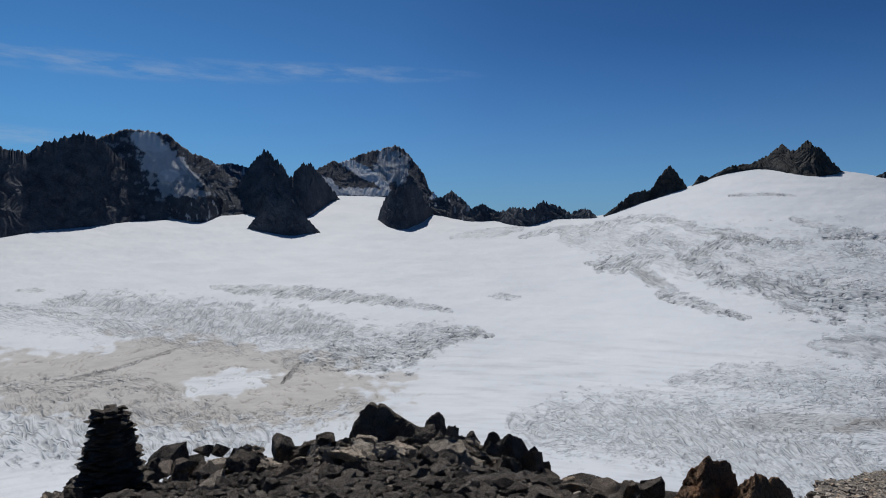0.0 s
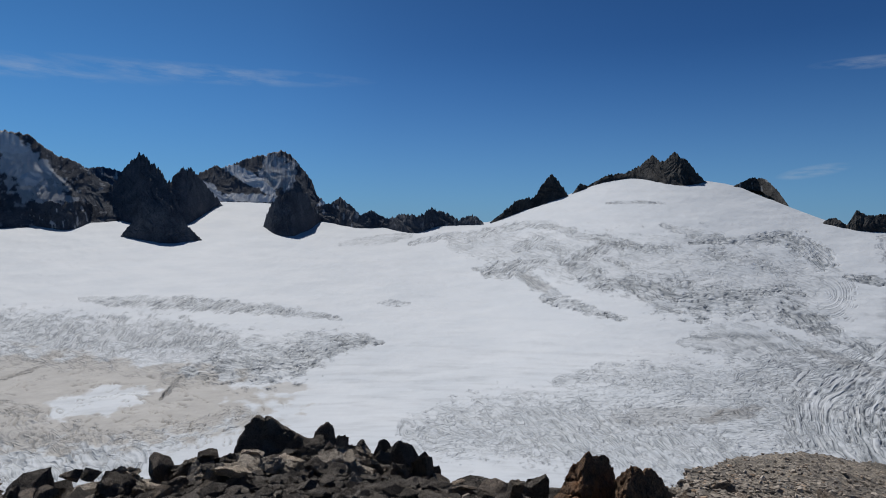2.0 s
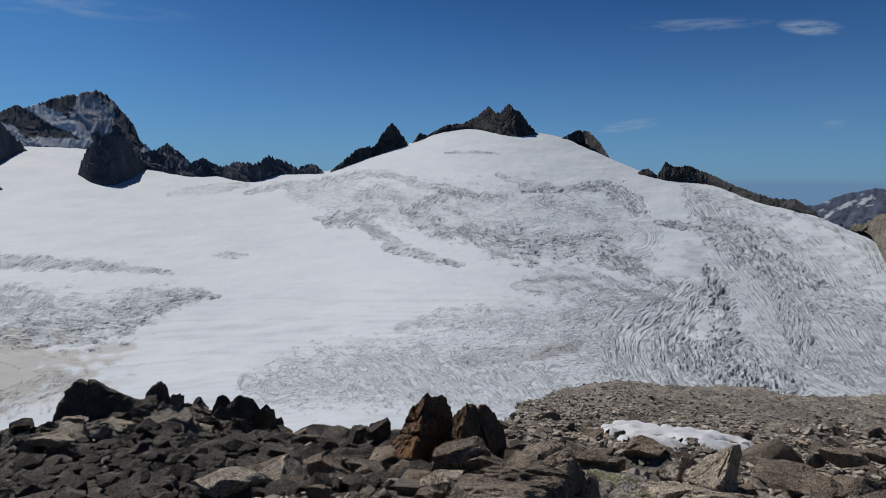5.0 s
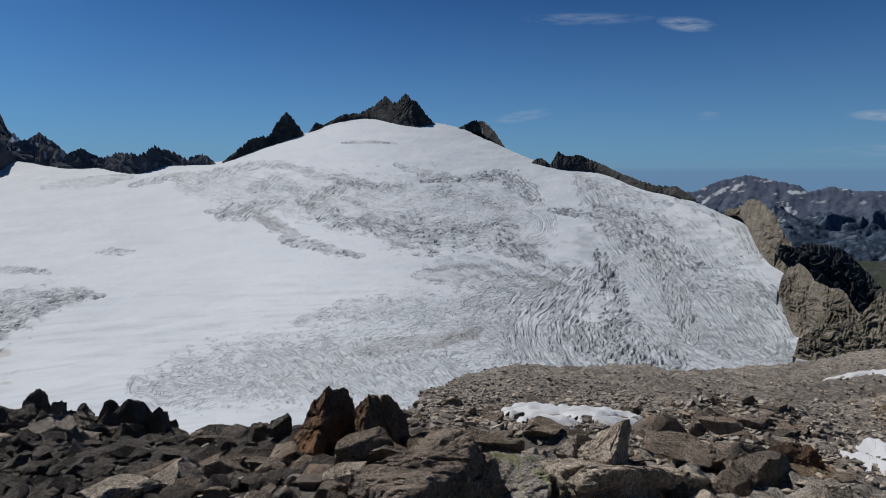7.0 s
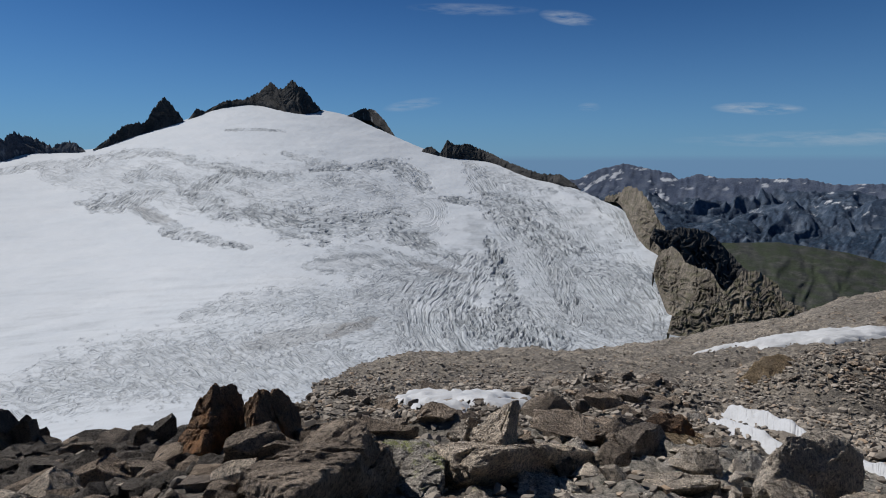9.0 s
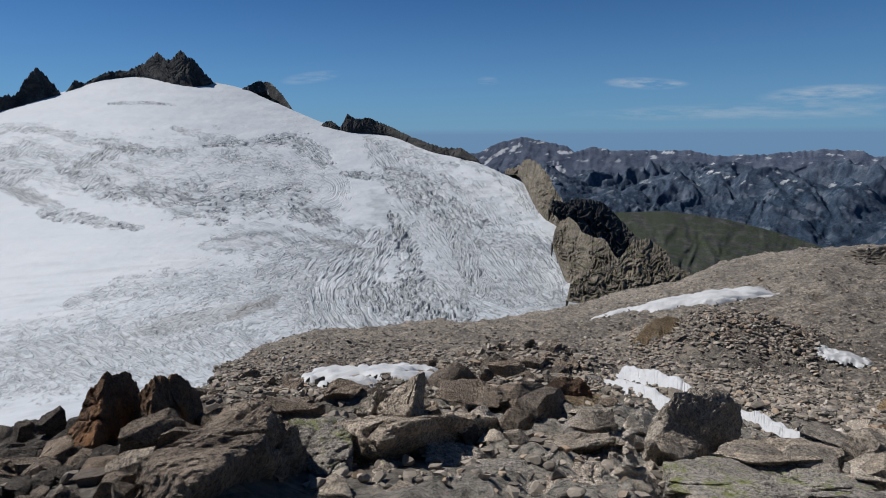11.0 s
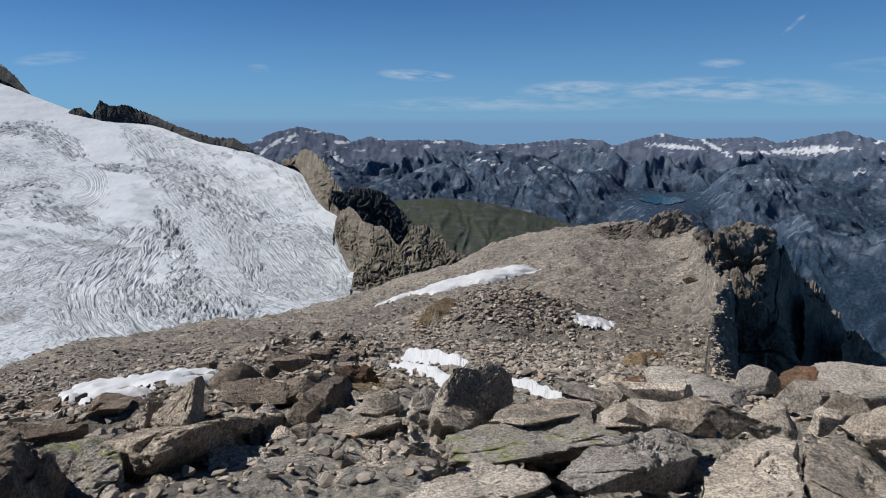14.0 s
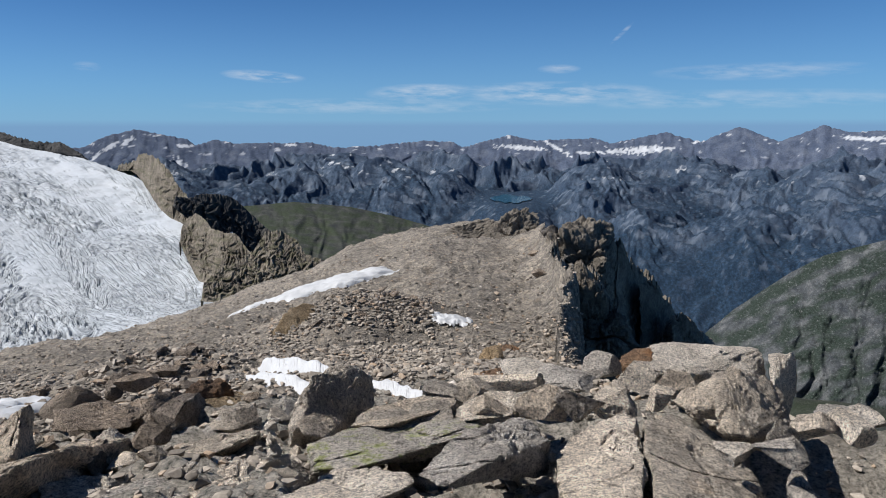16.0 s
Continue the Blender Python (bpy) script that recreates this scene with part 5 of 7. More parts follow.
def shard(middle, corners, material, seed, name="boulder", label="", rounds=5, rough=0.052, root=0.3):
    """A block with given corners, its edges worn and its skin uneven; root: how far it reaches into the ground."""
    bm = bmesh.new()
    mean = sum(c[2] for c in corners) / len(corners)
    away = Vector((middle[0], middle[1], 0)).normalized()
    for c in corners:
        bm.verts.new(c)
        if c[2] < mean:
            bm.verts.new(Vector(c) + 0.35 * root * away - Vector((0, 0, root)))
    bmesh.ops.convex_hull(bm, input=bm.verts[:])
    bmesh.ops.delete(bm, geom=[p for p in bm.verts if not p.link_faces], context="VERTS")
    bmesh.ops.recalc_face_normals(bm, faces=bm.faces[:])
    bmesh.ops.triangulate(bm, faces=bm.faces[:])
    bm.verts.index_update()
    v = np.array([p.co[:] for p in bm.verts])
    f = np.array([[q.index for q in p.verts] for p in bm.faces], dtype=np.int64)
    bm.free()
    span = float(np.mean(np.ptp(v, axis=0)))
    if name != "cliff_rock" and math.hypot(middle[0], middle[1]) > 5.6:
        rounds = 4
    for k in range(rounds):
        v, f = finer(v, f)
        if k == rounds - 3:
            v = relaxed(v, f, 1)
    v = relaxed(v, f, 1)
    mid = v.mean(0)
    q = (v - mid) / span
    lean = q @ np.array([[0.96, 0.2, 0.1], [-0.25, 0.9, 0.3], [0.05, -0.35, 2.6]])
    w = solid_fbm(q * 3.0, seed, 6, 0.6) - 0.8 * (1 - step(0.0, 0.04, np.abs(solid(q * 1.6, seed + 5)))) + 0.35 * np.abs(solid(q * 9.0, seed + 6))
    w = w + 0.30 * solid(q * 26.0, seed + 9) + 0.55 * np.abs(solid(lean * 2.2, seed + 7)) - 0.5 * (1 - step(0.0, 0.06, np.abs(solid(lean * 1.3, seed + 8))))
    n = q / np.maximum(np.linalg.norm(q, axis=1), 1e-6)[:, None]
    v = v + n * ((0.12 if name == "cliff_rock" else rough) * span * w)[:, None]
    ob = new(name, mesh_of(name, v, f, material))
    ob.matrix_basis = pose(*middle)
    return tagged(ob, label or STONE_LABEL[material.name], "cliff" if name == "cliff_rock" else "boulder")


shard((1.90, 3.18, -0.19), [(0.23, -0.01, 0.24), (-0.14, -0.37, 0.30), (-0.54, -0.54, 0.33), (0.88, 0.32, -0.57), (0.70, 0.21, -0.57), (-0.02, -0.09, -0.24), (-0.47, -0.41, 0.06), (-0.53, -0.00, 0.25), (0.06, 0.33, 0.16), (0.44, 0.63, 0.03), (-0.63, -0.07, 0.02)], MAT_BROWN, 1, "boulder", "large wedge-shaped boulder with a black shaded flank")
shard((2.65, 3.43, -0.37), [(-0.18, 0.06, 0.02), (-0.09, 0.24, 0.08), (0.23, 0.25, 0.01), (0.04, -0.24, 0.06), (-0.23, -0.47, -0.05), (-0.29, -0.24, -0.01), (0.52, 0.40, -0.12)], MAT_LICHEN, 2, "boulder", "granite block with bright green lichen on its face")
shard((3.59, 3.43, -0.69), [(-0.76, 0.15, 0.33), (-0.84, -0.16, 0.16), (-0.81, -0.45, 0.39), (-0.59, -0.46, 0.47), (0.09, -0.24, 0.22), (0.69, -0.18, -0.04), (-0.04, 0.46, 0.07), (0.98, 0.26, -0.19), (0.69, 0.29, -0.65), (1.11, 0.25, -0.59), (-0.51, 0.08, -0.15)], MAT_GNEISS, 3, "boulder", "broad overhanging block with a black underside")
shard((3.63, 3.64, -0.47), [(-0.24, 0.07, -0.01), (0.06, -0.09, 0.26), (-0.31, -0.35, 0.10), (0.35, 0.12, 0.10), (0.41, 0.20, -0.27), (0.27, 0.34, -0.06), (-0.23, 0.06, -0.11), (-0.31, -0.35, 0.00)], MAT_GNEISS, 4, "boulder", "upright pointed granite shard among the rubble")
shard((3.59, 3.94, -0.56), [(-0.26, 0.01, 0.02), (-0.03, -0.05, 0.15), (0.32, 0.17, -0.03), (0.23, 0.11, -0.20), (-0.27, -0.24, 0.06)], MAT_GNEISS, 5, "boulder", "small leaning granite shard")
shard((3.47, 2.92, -0.62), [(-0.15, 0.23, 0.11), (0.14, 0.20, 0.01), (0.22, -0.05, -0.05), (0.60, 0.11, -0.21), (-0.36, 0.01, 0.08), (-0.40, -0.16, 0.06), (-0.05, -0.35, 0.00)], MAT_GRANITE, 6, "boulder", "speckled granite block on a lower slab")
shard((3.11, 2.35, -0.48), [(-0.44, 0.18, 0.07), (-0.23, 0.24, 0.04), (0.20, 0.28, -0.01), (0.48, 0.07, -0.09), (0.42, -0.31, -0.09), (0.10, -0.46, -0.03), (-0.54, -0.00, 0.11)], MAT_GRANITE, 7, "boulder", "long speckled granite block near the path")
shard((2.74, 2.91, -0.46), [(-0.29, -0.05, 0.08), (0.11, 0.13, 0.01), (0.39, 0.14, -0.12), (0.07, -0.03, -0.06), (-0.28, -0.19, 0.09)], MAT_LICHEN, 8, "boulder", "small tilted slab with yellow-green lichen")
shard((5.57, 4.57, -1.18), [(-0.71, 0.01, 0.12), (-0.19, 0.33, 0.10), (0.40, 0.25, -0.02), (0.74, -0.03, -0.21), (-0.24, -0.56, 0.01)], MAT_BROWN, 9, "boulder", "brown layered ledge in the rubble")
shard((6.02, 4.01, -1.26), [(-0.43, 0.15, 0.12), (-0.06, 0.15, 0.20), (0.69, 0.10, -0.08), (0.65, -0.02, -0.27), (-0.08, -0.16, -0.14), (-0.78, -0.21, 0.17)], MAT_BROWN, 10, "boulder", "brown block with a shaded front")
shard((4.41, 3.52, -0.81), [(-0.28, 0.06, 0.01), (0.27, 0.19, 0.03), (0.29, -0.00, -0.13), (-0.28, -0.25, 0.08)], MAT_GRANITE, 11, "boulder", "pyramid-shaped grey stone in the rubble")
# this boulder's shade is put into its dark stone colour
shard((4.01, 3.21, -0.74), [(-0.29, -0.06, 0.14), (-0.06, -0.02, 0.19), (0.43, 0.17, -0.07), (0.24, 0.08, -0.24), (-0.32, -0.17, -0.01)], MAT_SHADED, 12, "boulder", "dark rounded boulder in the shade")
shard((4.74, 1.90, -0.66), [(-0.19, 0.12, 0.08), (0.14, 0.10, 0.02), (0.49, 0.04, -0.12), (0.32, -0.09, -0.12), (-0.30, -0.14, 0.02), (-0.46, -0.03, 0.12)], MAT_GNEISS, 13, "boulder", "rounded grey boulder before the cube-shaped block")
shard((5.33, 2.02, -0.68), [(-0.45, 0.24, -0.12), (-0.35, 0.12, 0.17), (-0.27, 0.08, 0.26), (0.44, -0.13, 0.10), (0.66, -0.17, -0.08), (0.36, -0.20, -0.29), (-0.73, -0.01, 0.05), (-0.29, -0.16, -0.10), (0.62, 0.25, 0.01)], MAT_GNEISS, 14, "boulder", "angular cube-like granite block with one pale flank")
shard((5.19, 1.35, -0.70), [(-0.50, 0.32, 0.05), (0.02, 0.34, -0.04), (0.61, 0.09, -0.14), (0.49, -0.34, -0.07), (-0.01, -0.39, 0.06), (-0.60, -0.02, 0.13)], MAT_GNEISS, 15, "boulder", "layered granite slab among broken stones")
shard((4.39, 1.17, -0.56), [(-0.16, 0.59, -0.00), (0.19, 0.52, -0.08), (0.63, 0.07, -0.15), (0.72, -0.35, -0.12), (0.54, -0.52, -0.05), (0.13, -0.51, 0.04), (-0.27, -0.26, 0.08), (-0.42, -0.03, 0.09), (-0.68, 0.12, 0.12), (-0.67, 0.38, 0.08)], MAT_LICHEN, 16, "boulder", "flat granite slab covered in yellow-green lichen")
shard((5.26, 0.65, -0.62), [(-0.17, 0.26, 0.02), (0.15, 0.15, 0.01), (0.48, -0.09, -0.06), (0.40, -0.28, -0.09), (-0.31, -0.18, 0.04), (-0.55, 0.14, 0.08)], MAT_GRANITE, 17, "boulder", "rounded granite boulder among slabs")
shard((3.24, 1.20, -0.30), [(-0.48, 0.26, 0.07), (-0.10, 0.26, -0.00), (0.39, 0.13, -0.10), (0.51, -0.06, -0.12), (0.13, -0.41, 0.02), (-0.45, -0.18, 0.13)], MAT_GRANITE, 18, "boulder", "broad pale granite slab with rounded top")
shard((3.88, 0.48, -0.29), [(-0.56, 0.33, 0.06), (-0.18, 0.23, 0.05), (0.24, 0.13, -0.01), (0.67, -0.16, -0.09), (0.57, -0.22, -0.12), (0.38, -0.37, -0.12), (-0.34, -0.09, 0.10), (-0.78, 0.15, 0.13)], MAT_GRANITE, 19, "boulder", "pale pointed granite slab with a shaded end")
shard((3.78, 1.73, -0.57), [(-0.27, 0.12, 0.04), (0.18, 0.12, 0.02), (0.33, 0.02, -0.08), (0.17, -0.10, -0.09), (-0.41, -0.16, 0.10)], MAT_GNEISS, 20, "boulder", "dark-fronted granite stone beside a slab")
shard((3.52, 2.04, -0.53), [(-0.52, -0.09, 0.12), (-0.11, 0.18, 0.02), (0.42, 0.28, -0.09), (0.52, 0.11, -0.10), (0.09, -0.16, -0.04), (-0.40, -0.31, 0.10)], MAT_GRANITE, 21, "boulder", "speckled granite block below the cairn")
shard((4.55, 2.65, -0.80), [(-0.31, 0.13, 0.04), (0.04, 0.33, -0.07), (0.48, -0.03, -0.09), (0.14, -0.25, 0.02), (-0.35, -0.18, 0.11)], MAT_GNEISS, 22, "boulder", "thin flat slab beside the cairn")
shard((5.40, 2.98, -0.99), [(-0.38, 0.07, 0.04), (0.20, 0.26, -0.01), (0.60, 0.15, -0.12), (0.11, -0.20, -0.04), (-0.53, -0.28, 0.13)], MAT_GNEISS, 23, "boulder", "grey-green boulder in the rubble")
shard((4.23, -0.19, -0.46), [(0.04, 0.29, -0.03), (0.34, 0.19, -0.07), (0.92, -0.22, -0.08), (0.72, -0.27, -0.05), (0.02, -0.25, 0.03), (-0.83, -0.20, 0.12), (-0.81, 0.21, 0.06), (-0.41, 0.26, 0.01)], MAT_GRANITE, 24, "boulder", "large pale granite slab beside a straight crack")
shard((4.46, -0.80, -0.55), [(0.58, 0.25, -0.02), (1.05, -0.04, -0.15), (0.48, -0.31, -0.12), (-0.25, -0.37, -0.05), (-0.62, -0.21, 0.02), (-1.02, 0.36, 0.19), (-0.22, 0.32, 0.12)], MAT_GNEISS, 25, "boulder", "large brownish granite slab sloping to the edge")
shard((9.10, -1.62, -1.41), [(-0.47, 0.86, -0.01), (0.13, 0.76, 0.07), (0.78, 0.31, -0.05), (0.62, -0.57, -0.00), (0.45, -0.85, 0.05), (0.14, -0.83, -0.05), (-0.04, -0.75, -0.14), (-0.83, 0.38, 0.05), (-0.78, 0.70, 0.07)], MAT_GRANITE, 26, "boulder", "long flat granite slab at the edge of the drop")
shard((8.88, -0.84, -1.34), [(-0.22, 0.33, -0.07), (0.26, 0.06, 0.03), (0.33, -0.22, 0.03), (-0.37, -0.17, 0.01)], MAT_RED, 27, "boulder", "orange weathered block at the slab's end")
shard((9.16, -2.68, -1.54), [(0.28, 0.18, 0.17), (0.47, -0.24, 0.16), (0.26, -0.25, -0.10), (-0.30, -0.04, -0.24), (-0.71, 0.35, 0.01)], MAT_GRANITE, 28, "boulder", "granite pillar at the edge of the drop")
shard((6.86, -1.61, -1.09), [(0.41, 0.44, -0.11), (0.33, 0.02, 0.25), (-0.43, 0.30, 0.26), (-0.99, 0.09, 0.07), (0.86, -0.71, -0.22), (0.08, -0.53, -0.36), (0.94, -0.42, -0.01), (-0.19, 0.47, 0.02), (-1.03, 0.35, 0.11)], MAT_GNEISS, 29, "boulder", "large pointed granite boulder with a pale lit flank")
shard((5.91, -1.75, -0.93), [(-0.44, 0.29, 0.08), (0.12, 0.04, 0.08), (0.43, -0.29, -0.09), (-0.12, -0.04, -0.06)], MAT_GNEISS, 30, "boulder", "broken block in the shaded gap")
shard((4.11, -0.75, -0.51), [(0.02, 0.15, 0.00), (0.29, -0.04, -0.02), (0.25, -0.21, -0.10), (-0.23, -0.06, 0.03), (-0.34, 0.16, 0.09)], MAT_GNEISS, 31, "boulder", "flat stone lying on the sloping slab")
shard((3.98, -1.30, -0.44), [(-0.09, 0.11, 0.02), (0.28, -0.03, -0.01), (0.26, -0.09, -0.05), (-0.15, -0.05, 0.00), (-0.31, 0.07, 0.04)], MAT_GRANITE, 32, "boulder", "pale upright flake of granite")
shard((5.96, -2.22, -0.73), [(-0.21, 0.30, 0.04), (0.16, 0.14, -0.03), (0.40, -0.36, -0.09), (0.02, -0.23, -0.01), (-0.37, 0.15, 0.09)], MAT_GRANITE, 33, "boulder", "flat granite slab bridging the rubble")
shard((1.94, 4.97, -0.32), [(-0.30, 0.04, -0.19), (-0.17, -0.06, 0.08), (-0.02, -0.01, 0.24), (0.22, 0.27, 0.13), (0.40, 0.41, -0.05), (0.26, 0.15, -0.14), (-0.06, -0.26, -0.05), (-0.33, -0.53, -0.03)], MAT_RED, 34, "red_boulder", "tall rust-red boulder split by a crack")
shard((2.36, 4.89, -0.43), [(-0.19, 0.13, 0.08), (-0.11, -0.01, 0.27), (0.21, 0.27, 0.11), (0.49, 0.47, -0.19), (0.40, 0.29, -0.29), (-0.07, -0.26, -0.11), (-0.38, -0.50, -0.01), (-0.36, -0.40, 0.14)], MAT_RED, 35, "red_boulder", "squat rust-brown boulder beside the tall one")
stone(5.96, 0.88, -0.85, 0.65, 0.37, 0.33, -94, MAT_GNEISS, 40, tip=5, lean=1, level=4)
stone(6.78, 0.65, -1.04, 0.79, 0.45, 0.30, -87, MAT_GRANITE, 41, tip=0, lean=-6, level=4)
stone(7.68, 0.08, -1.27, 0.82, 0.61, 0.27, -108, MAT_GRANITE, 42, tip=-1, lean=0, level=4)
stone(8.46, -0.32, -1.39, 0.62, 0.41, 0.37, -87, MAT_GRANITE, 43, tip=4, lean=8, level=4)
stone(7.32, -0.70, -1.07, 0.49, 0.31, 0.35, -88, MAT_GRANITE, 44, tip=3, lean=-3, level=4)
stone(6.43, -0.92, -0.82, 0.41, 0.23, 0.36, -74, MAT_GNEISS, 45, tip=-3, lean=-3, level=4)
stone(5.15, 0.23, -0.59, 0.45, 0.36, 0.34, -83, MAT_GNEISS, 46, tip=0, lean=4, level=4)
stone(5.25, -0.05, -0.58, 0.43, 0.24, 0.35, -80, MAT_GNEISS, 47, tip=-2, lean=-7, level=4)
stone(5.76, -0.34, -0.72, 0.45, 0.33, 0.32, -72, MAT_GRANITE, 48, tip=-5, lean=2, level=4)
stone(5.04, 0.63, -0.62, 0.55, 0.34, 0.28, -70, MAT_GNEISS, 49, tip=3, lean=-5, level=4)
stone(5.31, -0.97, -0.54, 0.37, 0.28, 0.30, -92, MAT_GNEISS, 50, tip=3, lean=5, level=4)
stone(5.98, -0.74, -0.76, 0.35, 0.23, 0.27, -84, MAT_GRANITE, 51, tip=6, lean=-7, level=4)
stone(6.07, 1.17, -0.92, 0.54, 0.42, 0.27, -84, MAT_GNEISS, 52, tip=0, lean=-6, level=4)
stone(8.39, 0.52, -1.50, 0.97, 0.72, 0.20, -96, MAT_GRANITE, 53, tip=6, lean=-4, level=4)
stone(5.07, 1.11, -0.68, 0.46, 0.32, 0.21, -82, MAT_GNEISS, 54, tip=2, lean=-5, level=4)
stone(4.89, 1.35, -0.67, 0.60, 0.36, 0.17, -62, MAT_GNEISS, 55, tip=4, lean=1, level=4)
stone(4.56, -1.72, -0.27, 0.42, 0.34, 0.24, -125, MAT_GRANITE, 56, tip=6, lean=-5, level=4)
stone(4.51, -1.47, -0.29, 0.30, 0.25, 0.26, -102, MAT_GNEISS, 57, tip=1, lean=8, level=4)
stone(3.98, -1.19, -0.23, 0.37, 0.28, 0.19, -92, MAT_GRANITE, 58, tip=-8, lean=-2, level=4)
stone(4.83, -1.25, -0.41, 0.21, 0.12, 0.22, -120, MAT_GNEISS, 59, tip=-5, lean=6, level=4)
stone(5.07, -2.01, -0.39, 0.31, 0.18, 0.15, -122, MAT_GRANITE, 60, tip=0, lean=6, level=4)
stone(7.95, -1.92, -1.17, 0.31, 0.25, 0.27, -93, MAT_GRANITE, 61, tip=-5, lean=0, level=4)
stone(4.12, -0.92, -0.32, 0.25, 0.18, 0.14, -125, MAT_GRANITE, 62, tip=3, lean=-2, level=4)
stone(2.50, 2.49, -0.37, 0.40, 0.28, 0.16, -36, MAT_GNEISS, 63, tip=3, lean=0, level=4)
stone(2.21, 2.83, -0.32, 0.33, 0.23, 0.12, -52, MAT_GNEISS, 64, tip=0, lean=-6, level=4)
stone(4.32, 3.08, -0.69, 0.31, 0.21, 0.24, -52, MAT_BROWN, 65, tip=4, lean=-1, level=4)
stone(3.92, 2.74, -0.62, 0.28, 0.16, 0.16, -53, MAT_GNEISS, 66, tip=-5, lean=4, level=4)
stone(4.05, 3.76, -0.76, 0.22, 0.14, 0.16, -53, MAT_BROWN, 67, tip=7, lean=-1, level=4)
stone(5.21, 2.83, -0.88, 0.35, 0.22, 0.20, -69, MAT_GNEISS, 68, tip=0, lean=-7, level=4)
stone(7.91, 5.73, -1.80, 0.66, 0.46, 0.32, -32, MAT_BROWN, 69, tip=1, lean=4, level=4)
stone(5.63, 3.65, -1.04, 0.52, 0.42, 0.30, -39, MAT_BROWN, 70, tip=4, lean=5, level=4)
stone(4.91, 4.86, -1.06, 0.20, 0.15, 0.23, -57, MAT_BROWN, 71, tip=0, lean=-2, level=4)
stone(3.05, 4.53, -0.57, 0.48, 0.29, 0.18, -30, MAT_BROWN, 72, tip=-3, lean=2, level=4)
stone(2.60, 4.33, -0.43, 0.54, 0.38, 0.20, -50, MAT_BROWN, 73, tip=-1, lean=-1, level=4)
stone(3.30, 4.46, -0.65, 0.38, 0.28, 0.15, -56, MAT_BROWN, 74, tip=-5, lean=0, level=4)
stone(1.76, 3.94, -0.15, 0.46, 0.30, 0.24, -15, MAT_BROWN, 75, tip=-3, lean=-5, level=4)
stone(1.89, 3.84, -0.21, 0.38, 0.30, 0.17, -38, MAT_BROWN, 76, tip=-6, lean=-3, level=4)
stone(1.40, 3.33, -0.03, 0.28, 0.18, 0.24, -35, MAT_GNEISS, 77, tip=0, lean=7, level=4)
stone(1.79, 3.22, -0.18, 0.33, 0.19, 0.17, -32, MAT_GNEISS, 78, tip=3, lean=6, level=4)
stone(1.74, 6.33, -0.87, 0.22, 0.18, 0.32, -33, MAT_SHADED, 79, tip=0, lean=6, level=4)
stone(1.99, 6.51, -0.94, 0.29, 0.16, 0.33, -12, MAT_SHADED, 80, tip=-5, lean=4, level=4)
stone(1.36, 5.80, -0.74, 0.21, 0.17, 0.20, -11, MAT_SHADED, 81, tip=-8, lean=-7, level=4)
stone(1.72, 4.79, -0.55, 0.30, 0.20, 0.34, -2, MAT_SHADED, 82, tip=-4, lean=3, level=4)
stone(1.34, 4.67, -0.49, 0.43, 0.28, 0.27, -27, MAT_BROWN, 83, tip=3, lean=-3, level=4)
stone(1.02, 4.74, -0.44, 0.52, 0.34, 0.27, 1, MAT_BROWN, 84, tip=0, lean=5, level=4)
stone(1.86, 4.49, -0.55, 0.38, 0.26, 0.27, -39, MAT_GNEISS, 85, tip=-1, lean=6, level=4)
stone(1.95, 4.11, -0.51, 0.45, 0.32, 0.26, -1, MAT_GNEISS, 86, tip=-8, lean=-2, level=4)
stone(0.67, 4.34, -0.31, 0.47, 0.36, 0.24, 0, MAT_GNEISS, 87, tip=1, lean=2, level=4)
stone(0.39, 4.18, -0.21, 0.49, 0.39, 0.23, 4, MAT_GNEISS, 88, tip=0, lean=1, level=4)
stone(1.41, 4.17, -0.43, 0.39, 0.29, 0.25, -27, MAT_BROWN, 89, tip=3, lean=2, level=4)
stone(2.34, 4.26, -0.59, 0.43, 0.33, 0.27, -29, MAT_GNEISS, 90, tip=-8, lean=0, level=4)
stone(1.04, 4.21, -0.38, 0.39, 0.30, 0.19, -6, MAT_GNEISS, 91, tip=2, lean=-1, level=4)
stone(2.95, 5.07, -0.84, 0.46, 0.29, 0.26, -19, MAT_BROWN, 92, tip=-7, lean=6, level=4)
stone(2.96, 4.54, -0.75, 0.32, 0.25, 0.18, -10, MAT_BROWN, 93, tip=-6, lean=-6, level=4)
stone(4.68, 16.86, -5.15, 0.36, 0.29, 0.58, -16, MAT_SHADED, 105, level=4)
stone(5.12, 16.74, -4.95, 0.62, 0.49, 0.65, -17, MAT_SHADED, 106, level=4)
stone(5.64, 16.57, -5.08, 0.54, 0.43, 0.43, -19, MAT_SHADED, 107, level=4)
stone(8.16, 15.48, -4.81, 0.54, 0.43, 0.42, -28, MAT_SHADED, 108, level=4)
stone(4.32, 16.96, -5.27, 0.54, 0.44, 0.31, -14, MAT_SHADED, 109, level=4)
stone(3.91, 17.06, -5.31, 0.39, 0.31, 0.26, -13, MAT_SHADED, 110, level=4)
stone(8.46, 15.32, -4.49, 0.46, 0.37, 0.24, -29, MAT_SHADED, 111, level=4)
